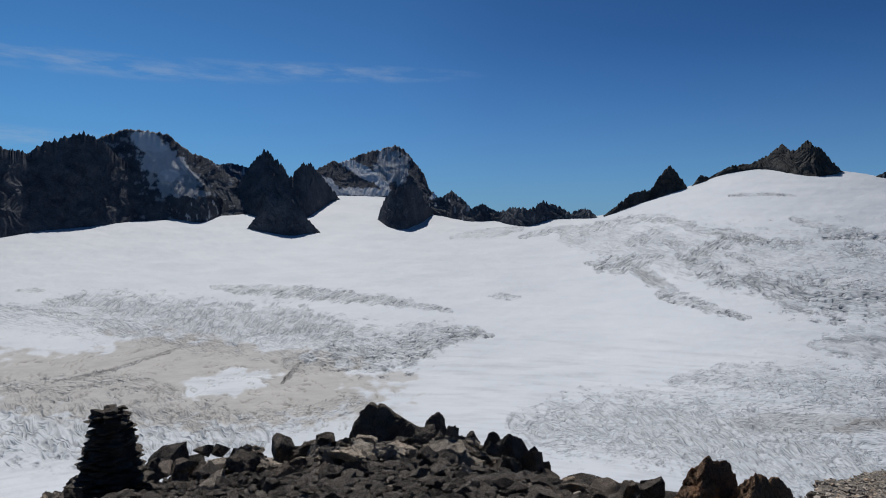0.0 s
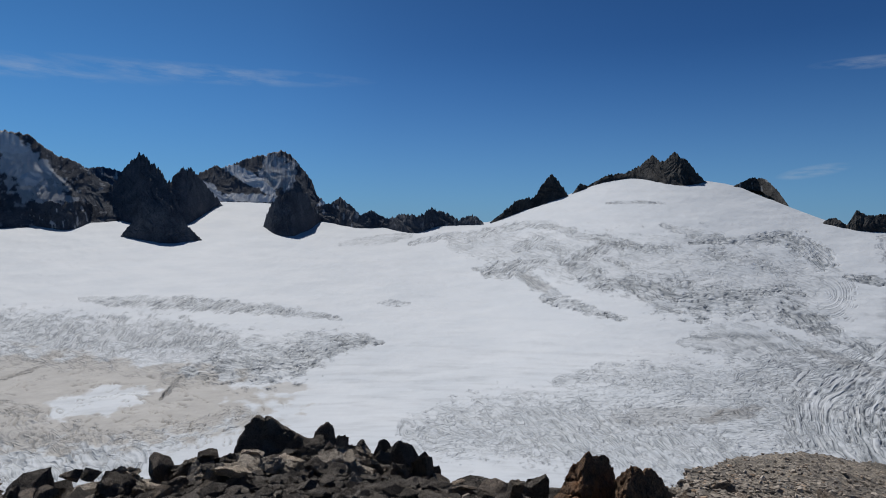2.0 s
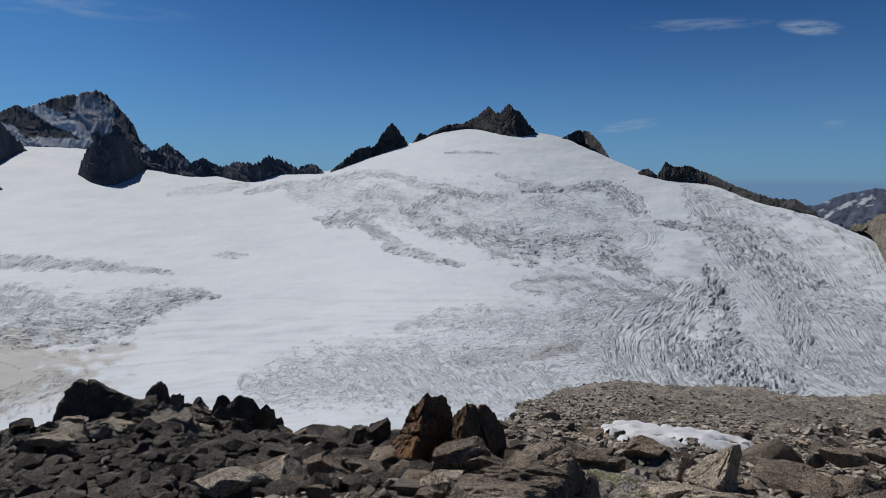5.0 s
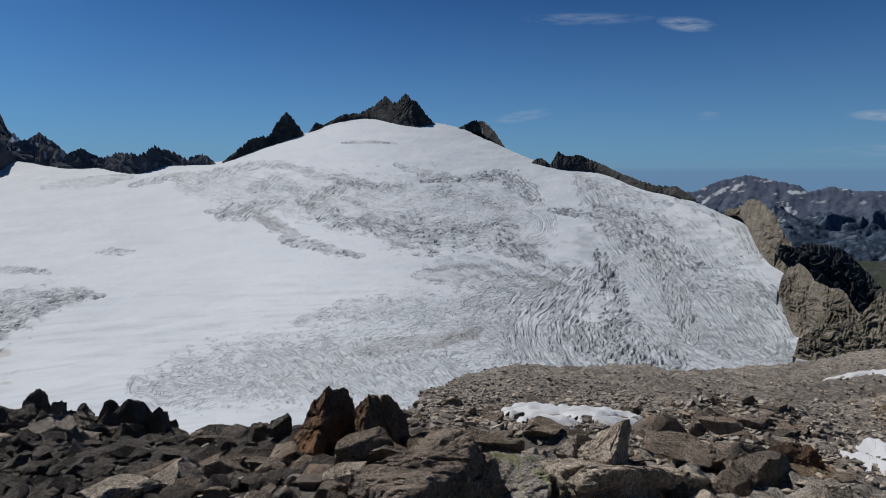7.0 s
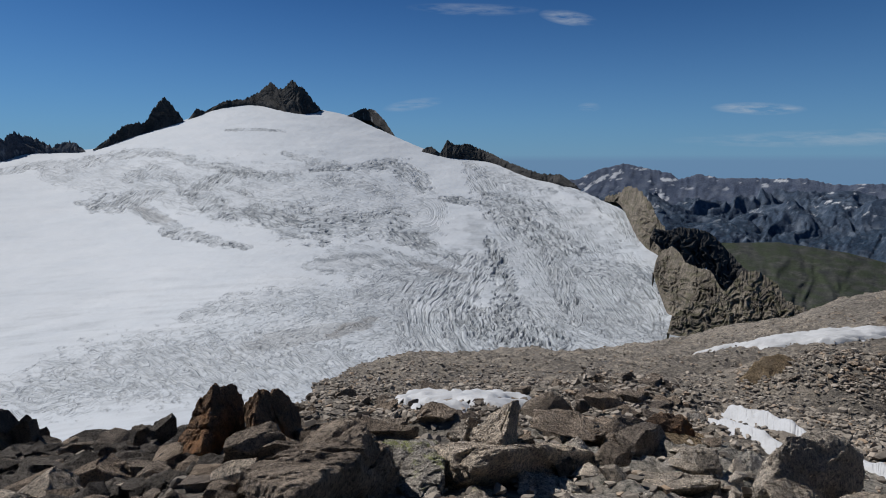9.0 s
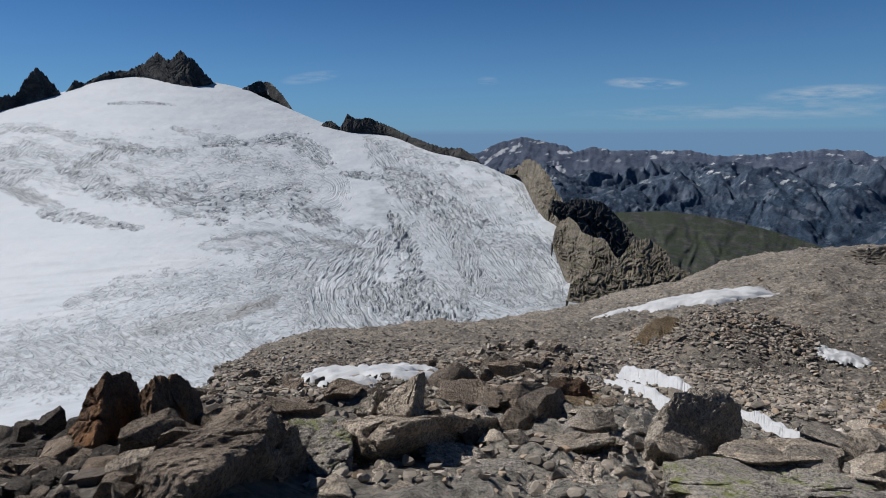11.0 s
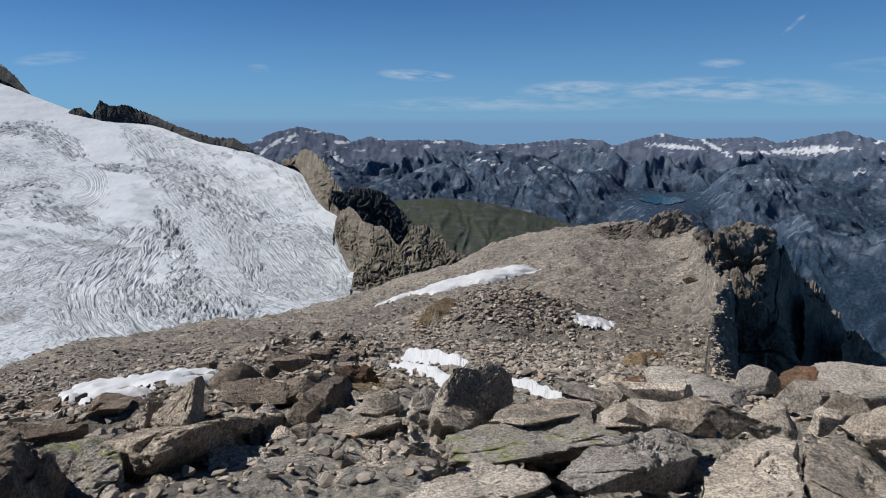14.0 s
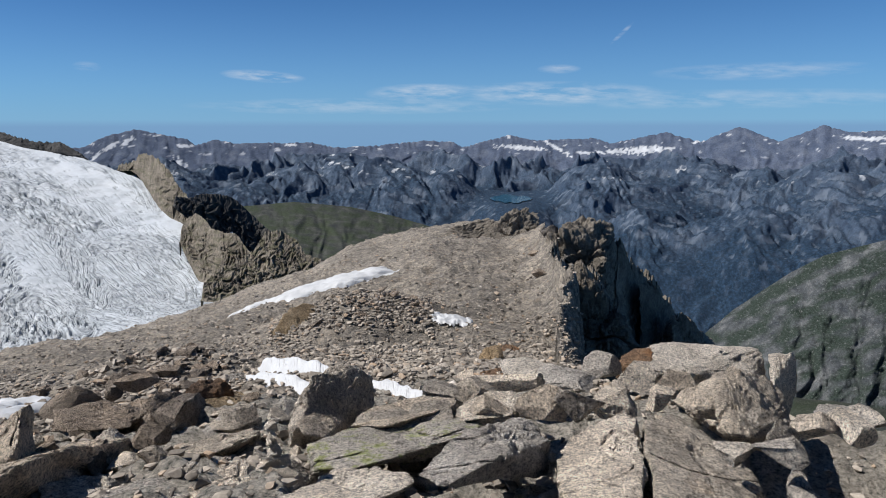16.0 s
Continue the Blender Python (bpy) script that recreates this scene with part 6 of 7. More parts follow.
shard((-1.00, 15.96, -3.48), [(-1.22, -0.62, 0.19), (-1.01, -0.39, 0.29), (-0.87, -0.17, 0.84), (-0.54, -0.13, 0.81), (-0.30, -0.01, 0.83), (-0.05, 0.01, 0.55), (0.27, -0.07, 0.33), (0.65, -0.16, 0.08), (1.16, -0.26, -0.18), (1.04, -0.56, -0.65), (-1.03, -0.69, -0.48), (-0.49, 1.48, 0.33), (0.62, 1.54, -0.53), (1.16, -0.26, -0.33), (1.04, -0.56, -0.80), (-1.03, -0.69, -0.63), (0.62, 1.54, -0.68)], MAT_SHADED, 120, "boulder", "dark overhanging rock slab on the ridge")
shard((-0.13, 16.42, -3.53), [(-0.35, -0.23, 0.14), (-0.25, -0.03, 0.35), (0.04, 0.08, 0.58), (0.20, 0.18, 0.40), (0.31, -0.03, -0.09), (0.24, -0.22, -0.29), (-0.35, -0.23, -0.26), (-0.03, 0.97, 0.26), (0.31, -0.03, -0.24), (0.24, -0.22, -0.44), (-0.35, -0.23, -0.41)], MAT_SHADED, 121, "boulder", "dark pointed boulder on the ridge")
stone(1.19, 15.45, -3.64, 0.54, 0.43, 1.12, -4, MAT_SHADED, 125, level=4)
stone(1.68, 15.51, -3.74, 0.61, 0.49, 1.32, 25, MAT_SHADED, 126, level=4)
stone(1.97, 15.58, -4.09, 0.55, 0.44, 1.22, 55, MAT_SHADED, 127, level=4)
stone(0.72, 15.78, -3.40, 0.34, 0.27, 0.45, 90, MAT_SHADED, 128, level=4)
stone(0.39, 15.90, -3.48, 0.48, 0.39, 0.30, 123, MAT_SHADED, 129, level=4)
stone(2.21, 15.34, -4.21, 0.55, 0.44, 1.05, 147, MAT_SHADED, 130, level=4)
stone(-0.11, 15.60, -3.49, 0.88, 0.71, 0.30, 186, MAT_SHADED, 131, level=4)
stone(-2.65, 15.48, -3.59, 0.82, 0.66, 0.75, 227, MAT_SHADED, 132, level=4)
stone(-3.61, 15.38, -3.52, 0.76, 0.60, 0.73, 261, MAT_SHADED, 133, level=4)
stone(-4.25, 15.32, -3.59, 0.55, 0.44, 0.38, 294, MAT_SHADED, 134, level=4)
stone(-5.10, 14.64, -3.33, 0.47, 0.38, 0.30, 329, MAT_SHADED, 135, level=4)
stone(-4.85, 14.83, -3.40, 0.47, 0.38, 0.33, 359, MAT_SHADED, 136, level=4)
stone(-5.88, 14.56, -3.51, 0.96, 0.77, 0.63, 394, MAT_SHADED, 137, level=4)
stone(-1.90, 15.69, -3.71, 0.97, 0.77, 0.76, 410, MAT_SHADED, 138, level=4)
stone(-5.44, 14.94, -3.65, 0.55, 0.44, 0.30, 454, MAT_SHADED, 139, level=4)
stone(1.67, 15.41, -4.11, 0.75, 0.60, 1.28, 459, MAT_SHADED, 140, level=4)
stone(-1.23, 14.35, -3.71, 0.76, 0.61, 0.49, 5, MAT_GNEISS, 145, level=4)
stone(-1.09, 14.46, -3.40, 0.70, 0.56, 0.49, 51, MAT_GNEISS, 146, level=4)
stone(-0.69, 14.58, -3.86, 0.45, 0.36, 0.43, 97, MAT_GNEISS, 147, level=4)
stone(-0.31, 14.70, -3.98, 0.78, 0.62, 0.43, 142, MAT_GNEISS, 148, level=4)
stone(-0.35, 14.40, -3.48, 0.57, 0.45, 0.35, 189, MAT_GNEISS, 149, level=4)
stone(0.18, 14.50, -3.88, 0.58, 0.46, 0.56, 234, MAT_GNEISS, 150, level=4)
stone(0.41, 14.59, -3.56, 0.51, 0.41, 0.42, 280, MAT_GNEISS, 151, level=4)
stone(-0.67, 14.68, -3.29, 0.77, 0.62, 0.42, 332, MAT_GNEISS, 152, level=4)
stone(-0.08, 14.40, -3.31, 0.50, 0.40, 0.35, 376, MAT_GNEISS, 153, level=4)
stone(-2.44, 14.29, -3.66, 0.77, 0.61, 0.45, 433, MAT_GNEISS, 154, level=4)
stone(-2.96, 14.30, -3.59, 0.58, 0.46, 0.49, 482, MAT_GNEISS, 155, level=4)
stone(-3.93, 14.17, -3.53, 0.77, 0.62, 0.45, 532, MAT_GNEISS, 156, level=4)
stone(-3.41, 13.99, -3.51, 0.63, 0.51, 0.49, 578, MAT_GNEISS, 157, level=4)
stone(-4.58, 13.76, -3.43, 0.89, 0.71, 0.42, 629, MAT_GNEISS, 158, level=4)
stone(-1.86, 14.48, -3.78, 0.64, 0.52, 0.50, 665, MAT_GNEISS, 159, level=4)
stone(0.95, 14.67, -3.96, 0.65, 0.52, 0.64, 701, MAT_GNEISS, 160, level=4)
stone(0.85, 14.37, -3.39, 0.50, 0.40, 0.42, 749, MAT_GNEISS, 161, level=4)
stone(-5.64, 13.36, -3.32, 0.76, 0.61, 0.42, 822, MAT_BROWN, 162, level=4)
stone(-5.23, 13.63, -3.35, 0.64, 0.51, 0.42, 867, MAT_BROWN, 163, level=4)
stone(10.49, 7.00, -2.74, 0.50, 0.40, 0.30, 188, MAT_BROWN, 169, level=3)
stone(10.02, 6.24, -2.61, 0.46, 0.41, 0.31, 247, MAT_BROWN, 170, tip=5, lean=8, level=3)
stone(7.94, 5.48, -1.95, 0.29, 0.26, 0.24, 372, MAT_BROWN, 172, tip=-5, lean=7, level=3)
stone(8.78, 6.57, -2.32, 0.29, 0.26, 0.28, 435, MAT_BROWN, 173, tip=-7, level=3)
stone(7.87, 6.19, -2.04, 0.26, 0.23, 0.25, 619, MAT_BROWN, 176, tip=7, lean=-6, level=3)
shard((63.88, 10.01, -8.54), [(-2.06, 2.10, -0.09), (-0.94, 1.55, 0.51), (0.36, -0.14, 0.91), (0.61, -1.91, 1.03), (-0.28, -2.94, 0.64), (-1.30, -2.80, -0.38), (-1.74, 0.33, -0.51), (4.44, -0.38, 0.58), (3.00, 2.28, -0.55), (-2.06, 2.10, -0.24), (-1.30, -2.80, -0.53), (-1.74, 0.33, -0.66), (3.00, 2.28, -0.70)], MAT_CLIFF, 180, "cliff_rock", "low dark rock outcrop on top of the shoulder")
shard((63.50, 6.00, -8.12), [(-2.02, 2.02, -0.54), (-0.96, 1.64, 0.57), (-0.29, 0.14, 1.16), (0.31, -1.06, 1.85), (0.89, -2.09, 1.06), (-0.60, -2.42, -0.11), (-1.66, -1.47, -0.81), (-1.90, 1.09, -0.85), (4.30, -0.69, 1.25), (4.06, 1.80, -0.26), (-2.02, 2.02, -0.69), (-0.60, -2.42, -0.26), (-1.66, -1.47, -0.96), (-1.90, 1.09, -1.00), (4.06, 1.80, -0.41)], MAT_CLIFF, 181, "cliff_rock", "dark craggy rock outcrop on top of the shoulder")
stone(38.59, 2.02, -6.78, 0.98, 0.79, 0.61, -87, MAT_BROWN, 190, level=3)
stone(46.42, 2.76, -7.09, 0.98, 0.78, 0.52, -87, MAT_BROWN, 191, level=3)
shard((47.74, -0.43, -8.19), [(-0.79, 2.54, 2.25), (-1.75, 0.66, 2.41), (-0.77, -1.08, 3.24), (1.20, -1.90, 2.23), (-1.79, -1.53, -0.00), (-2.27, -0.99, -2.31), (-1.74, 0.48, -2.62), (-0.77, 1.97, -1.31), (6.26, 0.36, 1.70), (7.20, -1.98, 1.08), (-2.27, -0.99, -2.46), (-1.74, 0.48, -2.77), (-0.77, 1.97, -1.46)], MAT_CLIFF, 301, "cliff_rock", "rough brown cliff buttress at the shoulder edge")
shard((41.66, -1.35, -10.78), [(0.31, 2.92, 3.13), (-1.66, 1.12, 4.04), (-1.69, -0.23, 2.90), (-1.70, -0.46, 1.01), (-0.80, -2.10, -0.68), (-1.70, -0.49, -2.26), (-1.66, 1.61, -1.59), (0.31, 2.92, 0.71), (4.33, 0.09, 2.52), (4.21, -2.21, -2.32), (-0.80, -2.10, -0.83), (-1.70, -0.49, -2.41), (-1.66, 1.61, -1.74), (4.21, -2.21, -2.47)], MAT_CLIFF, 302, "cliff_rock", "lower rough cliff buttress below the shoulder")
shard((54.77, -4.74, -12.81), [(-5.81, 2.74, 5.12), (-4.82, 2.36, 6.74), (-0.91, 0.76, 3.93), (2.00, -0.39, 2.31), (3.91, -1.47, -0.46), (5.66, -3.61, -4.91), (-2.97, 0.20, -4.22), (-5.81, 2.64, -0.72), (6.06, 0.16, 1.64), (5.66, -3.61, -5.06), (-2.97, 0.20, -4.37)], MAT_CLIFF, 303, "cliff_rock", "black shaded cliff face")
shard((54.10, -6.49, -13.97), [(-2.30, 1.88, 3.76), (-1.36, 1.22, 4.13), (0.48, -0.31, 2.36), (2.27, -1.95, -0.38), (2.24, -2.15, -3.66), (-2.40, 0.91, -2.86), (-2.33, 1.56, 1.58), (3.55, 0.09, 1.89), (2.24, -2.15, -3.81), (-2.40, 0.91, -3.01)], MAT_CLIFF, 304, "cliff_rock", "dark jagged rock tooth on the cliff")
shard((52.70, -9.12, -15.07), [(-2.19, 2.06, 2.51), (-1.30, 1.20, 2.83), (0.38, -0.83, 0.82), (2.04, -2.72, -1.88), (-2.25, 1.64, -1.38), (3.52, -0.27, 0.67), (2.04, -2.72, -2.03), (-2.25, 1.64, -1.53)], MAT_CLIFF, 305, "cliff_rock", "grey lower cliff rib")
shard((33.64, 1.20, -10.13), [(0.28, 1.11, 0.15), (-0.65, -0.14, 1.75), (-1.64, -0.76, 1.06), (-1.64, -1.04, -0.26), (-0.69, 0.71, -0.89), (3.34, 0.23, -0.11), (-1.64, -1.04, -0.41), (-0.69, 0.71, -1.04), (3.34, 0.23, -0.26)], MAT_CLIFF, 306, "cliff_rock", "broken rock at the foot of the buttress")
shard((46.41, 1.79, -9.58), [(0.52, 0.89, 1.52), (-0.44, 0.07, 3.26), (-0.92, -0.75, 2.31), (-0.92, -0.92, -0.25), (-0.94, -0.15, -2.59), (-0.46, 0.41, -1.27), (4.55, 0.20, 1.18), (-0.94, -0.15, -2.74), (-0.46, 0.41, -1.42)], MAT_CLIFF, 307, "cliff_rock", "dark rock rib beside the gravel")
stone(1.04, 4.79, -0.50, 0.40, 0.35, 0.26, -12, MAT_BROWN, 330, tip=8, lean=7, level=4)
stone(1.34, 6.15, -0.95, 0.30, 0.22, 0.18, 29, MAT_BROWN, 331, tip=-2, lean=-2, level=4)
stone(1.77, 6.42, -0.99, 0.16, 0.15, 0.25, 67, MAT_SHADED, 332, tip=-6, lean=4, level=4)
stone(2.18, 7.23, -1.28, 0.24, 0.22, 0.28, 106, MAT_SHADED, 333, tip=7, lean=5, level=4)
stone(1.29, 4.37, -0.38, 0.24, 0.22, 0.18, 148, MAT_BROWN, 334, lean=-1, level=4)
stone(1.55, 4.57, -0.44, 0.16, 0.14, 0.17, 186, MAT_SHADED, 335, tip=-3, level=4)
stone(1.26, 3.22, -0.05, 0.28, 0.20, 0.17, 225, MAT_BROWN, 336, tip=8, lean=-3, level=4)
stone(1.54, 3.26, -0.10, 0.26, 0.18, 0.16, 262, MAT_BROWN, 337, tip=-8, lean=-3, level=4)
stone(0.94, 3.36, -0.06, 0.23, 0.18, 0.15, 312, MAT_BROWN, 338, tip=4, lean=8, level=4)
stone(0.57, 4.48, -0.40, 0.36, 0.24, 0.21, 362, MAT_BROWN, 339, tip=-3, lean=7, level=4)
stone(0.74, 4.08, -0.27, 0.29, 0.22, 0.18, 400, MAT_BROWN, 340, tip=5, lean=1, level=4)
stone(1.05, 3.20, -0.01, 0.15, 0.14, 0.13, 433, MAT_BROWN, 341, tip=1, level=4)
stone(0.85, 5.60, -0.73, 0.48, 0.44, 0.33, 483, MAT_SHADED, 342, tip=1, level=4)
stone(1.21, 3.03, -0.00, 0.15, 0.13, 0.13, 511, MAT_BROWN, 343, tip=5, lean=-7, level=4)
stone(1.79, 4.29, -0.43, 0.23, 0.16, 0.14, 551, MAT_BROWN, 344, tip=3, lean=-1, level=4)
stone(2.69, 4.87, -0.70, 0.34, 0.30, 0.22, 586, MAT_BROWN, 345, tip=2, lean=-1, level=4)
stone(1.98, 3.97, -0.38, 0.28, 0.13, 0.15, 630, MAT_BROWN, 346, tip=-4, lean=2, level=4)
stone(2.41, 4.09, -0.51, 0.42, 0.16, 0.21, 666, MAT_BROWN, 347, tip=-3, lean=1, level=4)
stone(51.96, 2.00, -6.52, 1.48, 1.18, 1.29, -88, MAT_SHADED, 360, level=3, name="cliff_rock", label="broken rock at the edge of the cliff")
stone(49.99, 1.05, -7.01, 1.89, 1.51, 1.39, -48, MAT_CLIFF, 361, level=3, name="cliff_rock", label="broken rock at the edge of the cliff")
stone(39.95, 1.95, -8.63, 1.20, 0.96, 1.50, -5, MAT_CLIFF, 362, level=3, name="cliff_rock", label="broken rock at the edge of the cliff")
stone(43.96, 1.92, -7.83, 1.30, 1.04, 1.64, 36, MAT_SHADED, 363, level=3, name="cliff_rock", label="broken rock at the edge of the cliff")
stone(37.98, 1.13, -9.30, 1.05, 0.84, 1.44, 76, MAT_CLIFF, 364, level=3, name="cliff_rock", label="broken rock at the edge of the cliff")
stone(35.98, 1.32, -9.67, 1.09, 0.87, 1.37, 117, MAT_CLIFF, 365, level=3, name="cliff_rock", label="broken rock at the edge of the cliff")
stone(32.96, 1.55, -9.45, 1.01, 0.81, 0.95, 159, MAT_SHADED, 366, level=3, name="cliff_rock", label="broken rock at the edge of the cliff")
stone(35.00, 0.31, -9.52, 1.22, 0.97, 1.34, 198, MAT_CLIFF, 367, level=3, name="cliff_rock", label="broken rock at the edge of the cliff")
stone(35.94, 2.14, -8.68, 0.99, 0.79, 1.02, 241, MAT_CLIFF, 368, level=3, name="cliff_rock", label="broken rock at the edge of the cliff")
stone(31.99, -0.61, -9.44, 1.40, 1.12, 1.08, 278, MAT_SHADED, 369, level=3, name="cliff_rock", label="broken rock at the edge of the cliff")
stone(32.92, 2.30, -8.98, 0.86, 0.69, 0.95, 324, MAT_CLIFF, 370, level=3, name="cliff_rock", label="broken rock at the edge of the cliff")
stone(1.54, 15.12, -3.58, 0.93, 0.74, 1.14, -6, MAT_SHADED, 380, level=4)
stone(1.98, 14.87, -3.88, 0.73, 0.58, 1.38, -8, MAT_SHADED, 381, level=4)
stone(2.33, 14.41, -4.11, 0.91, 0.73, 1.21, -9, MAT_SHADED, 382, level=4)
shard((20.57, 1.95, -5.44), [(-0.72, 0.54, 0.11), (-0.17, 0.10, 0.31), (-0.03, -0.37, 0.18), (-0.42, -0.50, 0.07), (-0.67, 0.03, -0.01), (1.34, 0.08, -0.17), (-0.67, 0.03, -0.16), (1.34, 0.08, -0.32)], MAT_RED, 391, "boulder", "rust-stained rock on the gravel shoulder")
shard((7.20, 4.33, -1.61), [(-0.38, 0.11, 0.16), (-0.13, 0.08, 0.19), (0.11, -0.12, 0.14), (0.19, -0.26, 0.04), (-0.16, -0.25, 0.06), (-0.36, 0.08, 0.03), (0.45, 0.28, -0.02), (0.19, -0.26, -0.18), (-0.36, 0.08, -0.19), (0.45, 0.28, -0.24)], MAT_RED, 392, "boulder", "rust-brown rock slab in the rubble")
shard((25.34, 10.84, -6.26), [(-1.13, 0.82, -0.28), (-0.22, 0.77, 0.40), (0.89, 0.24, 0.66), (1.25, -0.66, 0.24), (0.09, -0.97, -0.50), (-0.88, -0.20, -0.53)], MAT_OCHRE, 451, "boulder", "ochre outcrop of bare rock on the rubble heap")
shard((14.01, 1.73, -3.28), [(-0.58, 0.29, -0.09), (0.44, 0.23, 0.07), (0.78, -0.11, 0.07), (0.19, -0.28, -0.05), (-0.83, -0.12, -0.01)], MAT_OCHRE, 452, "boulder", "ochre weathered rock on the gravel slope")
shard((9.51, 1.13, -1.97), [(-0.33, 0.24, 0.04), (0.29, 0.15, -0.04), (0.73, -0.19, -0.14), (-0.07, -0.23, 0.02), (-0.61, 0.03, 0.11)], MAT_RED, 453, "boulder", "flat reddish rock at the gravel's edge")
shard((7.46, 4.18, -1.76), [(-0.44, 0.19, 0.12), (0.25, 0.40, -0.01), (0.67, 0.28, -0.17), (0.42, -0.10, -0.15), (-0.28, -0.49, 0.04), (-0.62, -0.28, 0.17)], MAT_OCHRE, 454, "boulder", "low ochre rock slab in the rubble")
shard((6.98, 4.06, -1.59), [(-0.52, 0.09, 0.10), (0.25, 0.37, -0.01), (0.61, 0.15, -0.14), (0.17, -0.29, -0.05), (-0.50, -0.32, 0.09)], MAT_OCHRE, 455, "boulder", "low ochre rock slab in the rubble")


# ---- scattered rocks ----
def variants(material, seeds, level, low=0.5, cuts=6):
    return [mesh_of("rock", stone_points(level, q, cuts, 0.11, low), BALLS[level][1], material) for q in seeds]


LOOSE_GREY = variants(MAT_GRANITE, range(300, 312), 4)
LOOSE_BROWN = variants(MAT_BROWN, range(320, 330), 3)


def scatter(count, bearings, reach, sizes, meshes, label, group, seed, flat=0.6, sink=0.25, name="rock"):
    rng = np.random.default_rng(seed)
    for _ in range(count):
        bearing = rng.uniform(*bearings)
        r = rng.uniform(reach[0] ** 1.3, reach[1] ** 1.3) ** (1 / 1.3)
        size = sizes[0] * (sizes[1] / sizes[0]) ** (rng.random() ** 1.6)
        x, y, z = ground_at(bearing, r)
        ob = new(name, meshes[rng.integers(len(meshes))])
        h = flat * rng.uniform(0.6, 1.2)
        ob.matrix_basis = pose(x, y, z + size * 0.5 * h * (1 - 2 * sink), rng.uniform(-25, 25), rng.uniform(-25, 25), rng.uniform(0, 360)) @ Matrix.Diagonal((size / 2, size / 2 * rng.uniform(0.6, 1.0), size / 2 * h, 1))
        tagged(ob, label, "rock", group)


scatter(30, (60, 118), (5.2, 10.5), (0.15, 0.4), LOOSE_GREY, "loose angular granite rock on the near slope", "loose grey rocks", 1, 0.5, 0.4)
SLABS = [mesh_of("rock", stone_points(4, q, 5, 0.10, 0.38) * (1.0, 0.8, 1.0), BALLS[4][1], MAT_GRANITE) for q in range(700, 712)]
SLABS_BROWN = [mesh_of("rock", stone_points(4, q, 5, 0.10, 0.38), BALLS[4][1], MAT_BROWN) for q in range(720, 730)]
scatter(120, (58, 116), (3.8, 10), (0.14, 0.5), SLABS, "broken granite slab wedged among other slabs", "granite slabs", 7, 0.42, 0.3, "loose_stone")
scatter(110, (34, 66), (3.9, 12.0), (0.14, 0.55), SLABS_BROWN + SLABS[:4], "brown broken slab in the rubble", "brown slabs", 8, 0.45, 0.3, "loose_stone")
scatter(60, (4, 36), (3.4, 8.0), (0.12, 0.5), SLABS_BROWN, "brown broken slab in the rubble", "brown slabs", 9, 0.6, 0.25, "loose_stone")
scatter(60, (8, 60), (5.0, 15), (0.15, 0.8), LOOSE_BROWN, "loose brown rock on the near slope", "loose brown rocks", 2)
# lit pile stones take pale gneiss, backlit ones the darker stone
PILE = [mesh_of("rock", stone_points(4, q, 6, 0.24, 0.40), BALLS[4][1], m) for q, m in zip(range(740, 752), (MAT_SHADED, MAT_SHADED, MAT_BROWN, MAT_SHADED, MAT_SHADED, MAT_GNEISS) * 2)]
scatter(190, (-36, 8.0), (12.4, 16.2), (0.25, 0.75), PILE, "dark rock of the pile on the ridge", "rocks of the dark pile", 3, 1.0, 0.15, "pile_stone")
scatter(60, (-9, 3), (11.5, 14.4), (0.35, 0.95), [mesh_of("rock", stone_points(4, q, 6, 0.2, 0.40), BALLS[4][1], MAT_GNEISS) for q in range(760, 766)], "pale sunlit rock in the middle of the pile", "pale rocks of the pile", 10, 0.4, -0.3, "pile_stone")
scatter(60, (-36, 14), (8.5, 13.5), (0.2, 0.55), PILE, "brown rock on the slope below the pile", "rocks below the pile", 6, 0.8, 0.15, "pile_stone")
scatter(70, (67, 77), (26.5, 30.5), (0.2, 0.7), SLABS_BROWN, "brown rock on the rubble heap", "rocks of the heap", 4, 0.5, 0.3)
scatter(80, (52, 59), (12.2, 17), (0.2, 0.65), SLABS_BROWN, "brown slab of the rubble cluster", "rocks of the cluster", 5, 0.4, 0.2)


# ---- scree ----
def scree(name, count, bearings, reach, sizes, level, material, label, seed):
    rng = np.random.default_rng(seed)
    kinds = [stone_points(level, 400 + q, 5, 0.0, 0.5) for q in range(12)]
    f = BALLS[level][1]
    n = len(kinds[0])
    bearing = rng.uniform(*bearings, count)
    r = np.exp(rng.uniform(math.log(reach[0]), math.log(reach[1]), count))
    b = np.radians(bearing)
    x, y = r * np.sin(b), r * np.cos(b)
    z = EYE + near_height(bearing, r) + near_rough(x, y, r)
    size = sizes[0] * (sizes[1] / sizes[0]) ** (rng.random(count) ** 2.2) * np.clip(r / reach[0], 1, 3.0) ** 0.5
    a, c, d = rng.uniform(0, 2 * np.pi, count), rng.uniform(0.5, 1.0, count), rng.uniform(0.35, 0.8, count)
    v = np.stack([kinds[k] for k in rng.integers(0, 12, count)]) * 0.5
    px, py, pz = v[:, :, 0], v[:, :, 1] * c[:, None], v[:, :, 2] * d[:, None]
    ca, sa = np.cos(a)[:, None], np.sin(a)[:, None]
    out = np.stack([x[:, None] + size[:, None] * (px * ca - py * sa), y[:, None] + size[:, None] * (px * sa + py * ca), z[:, None] + size[:, None] * (pz + 0.2)], -1).reshape(-1, 3)
    faces = (f[None] + (np.arange(count) * n)[:, None, None]).reshape(-1, 3)
    ob = new(name, mesh_of(name, out, faces, material))
    return tagged(ob, label, "scree", kind="stuff")


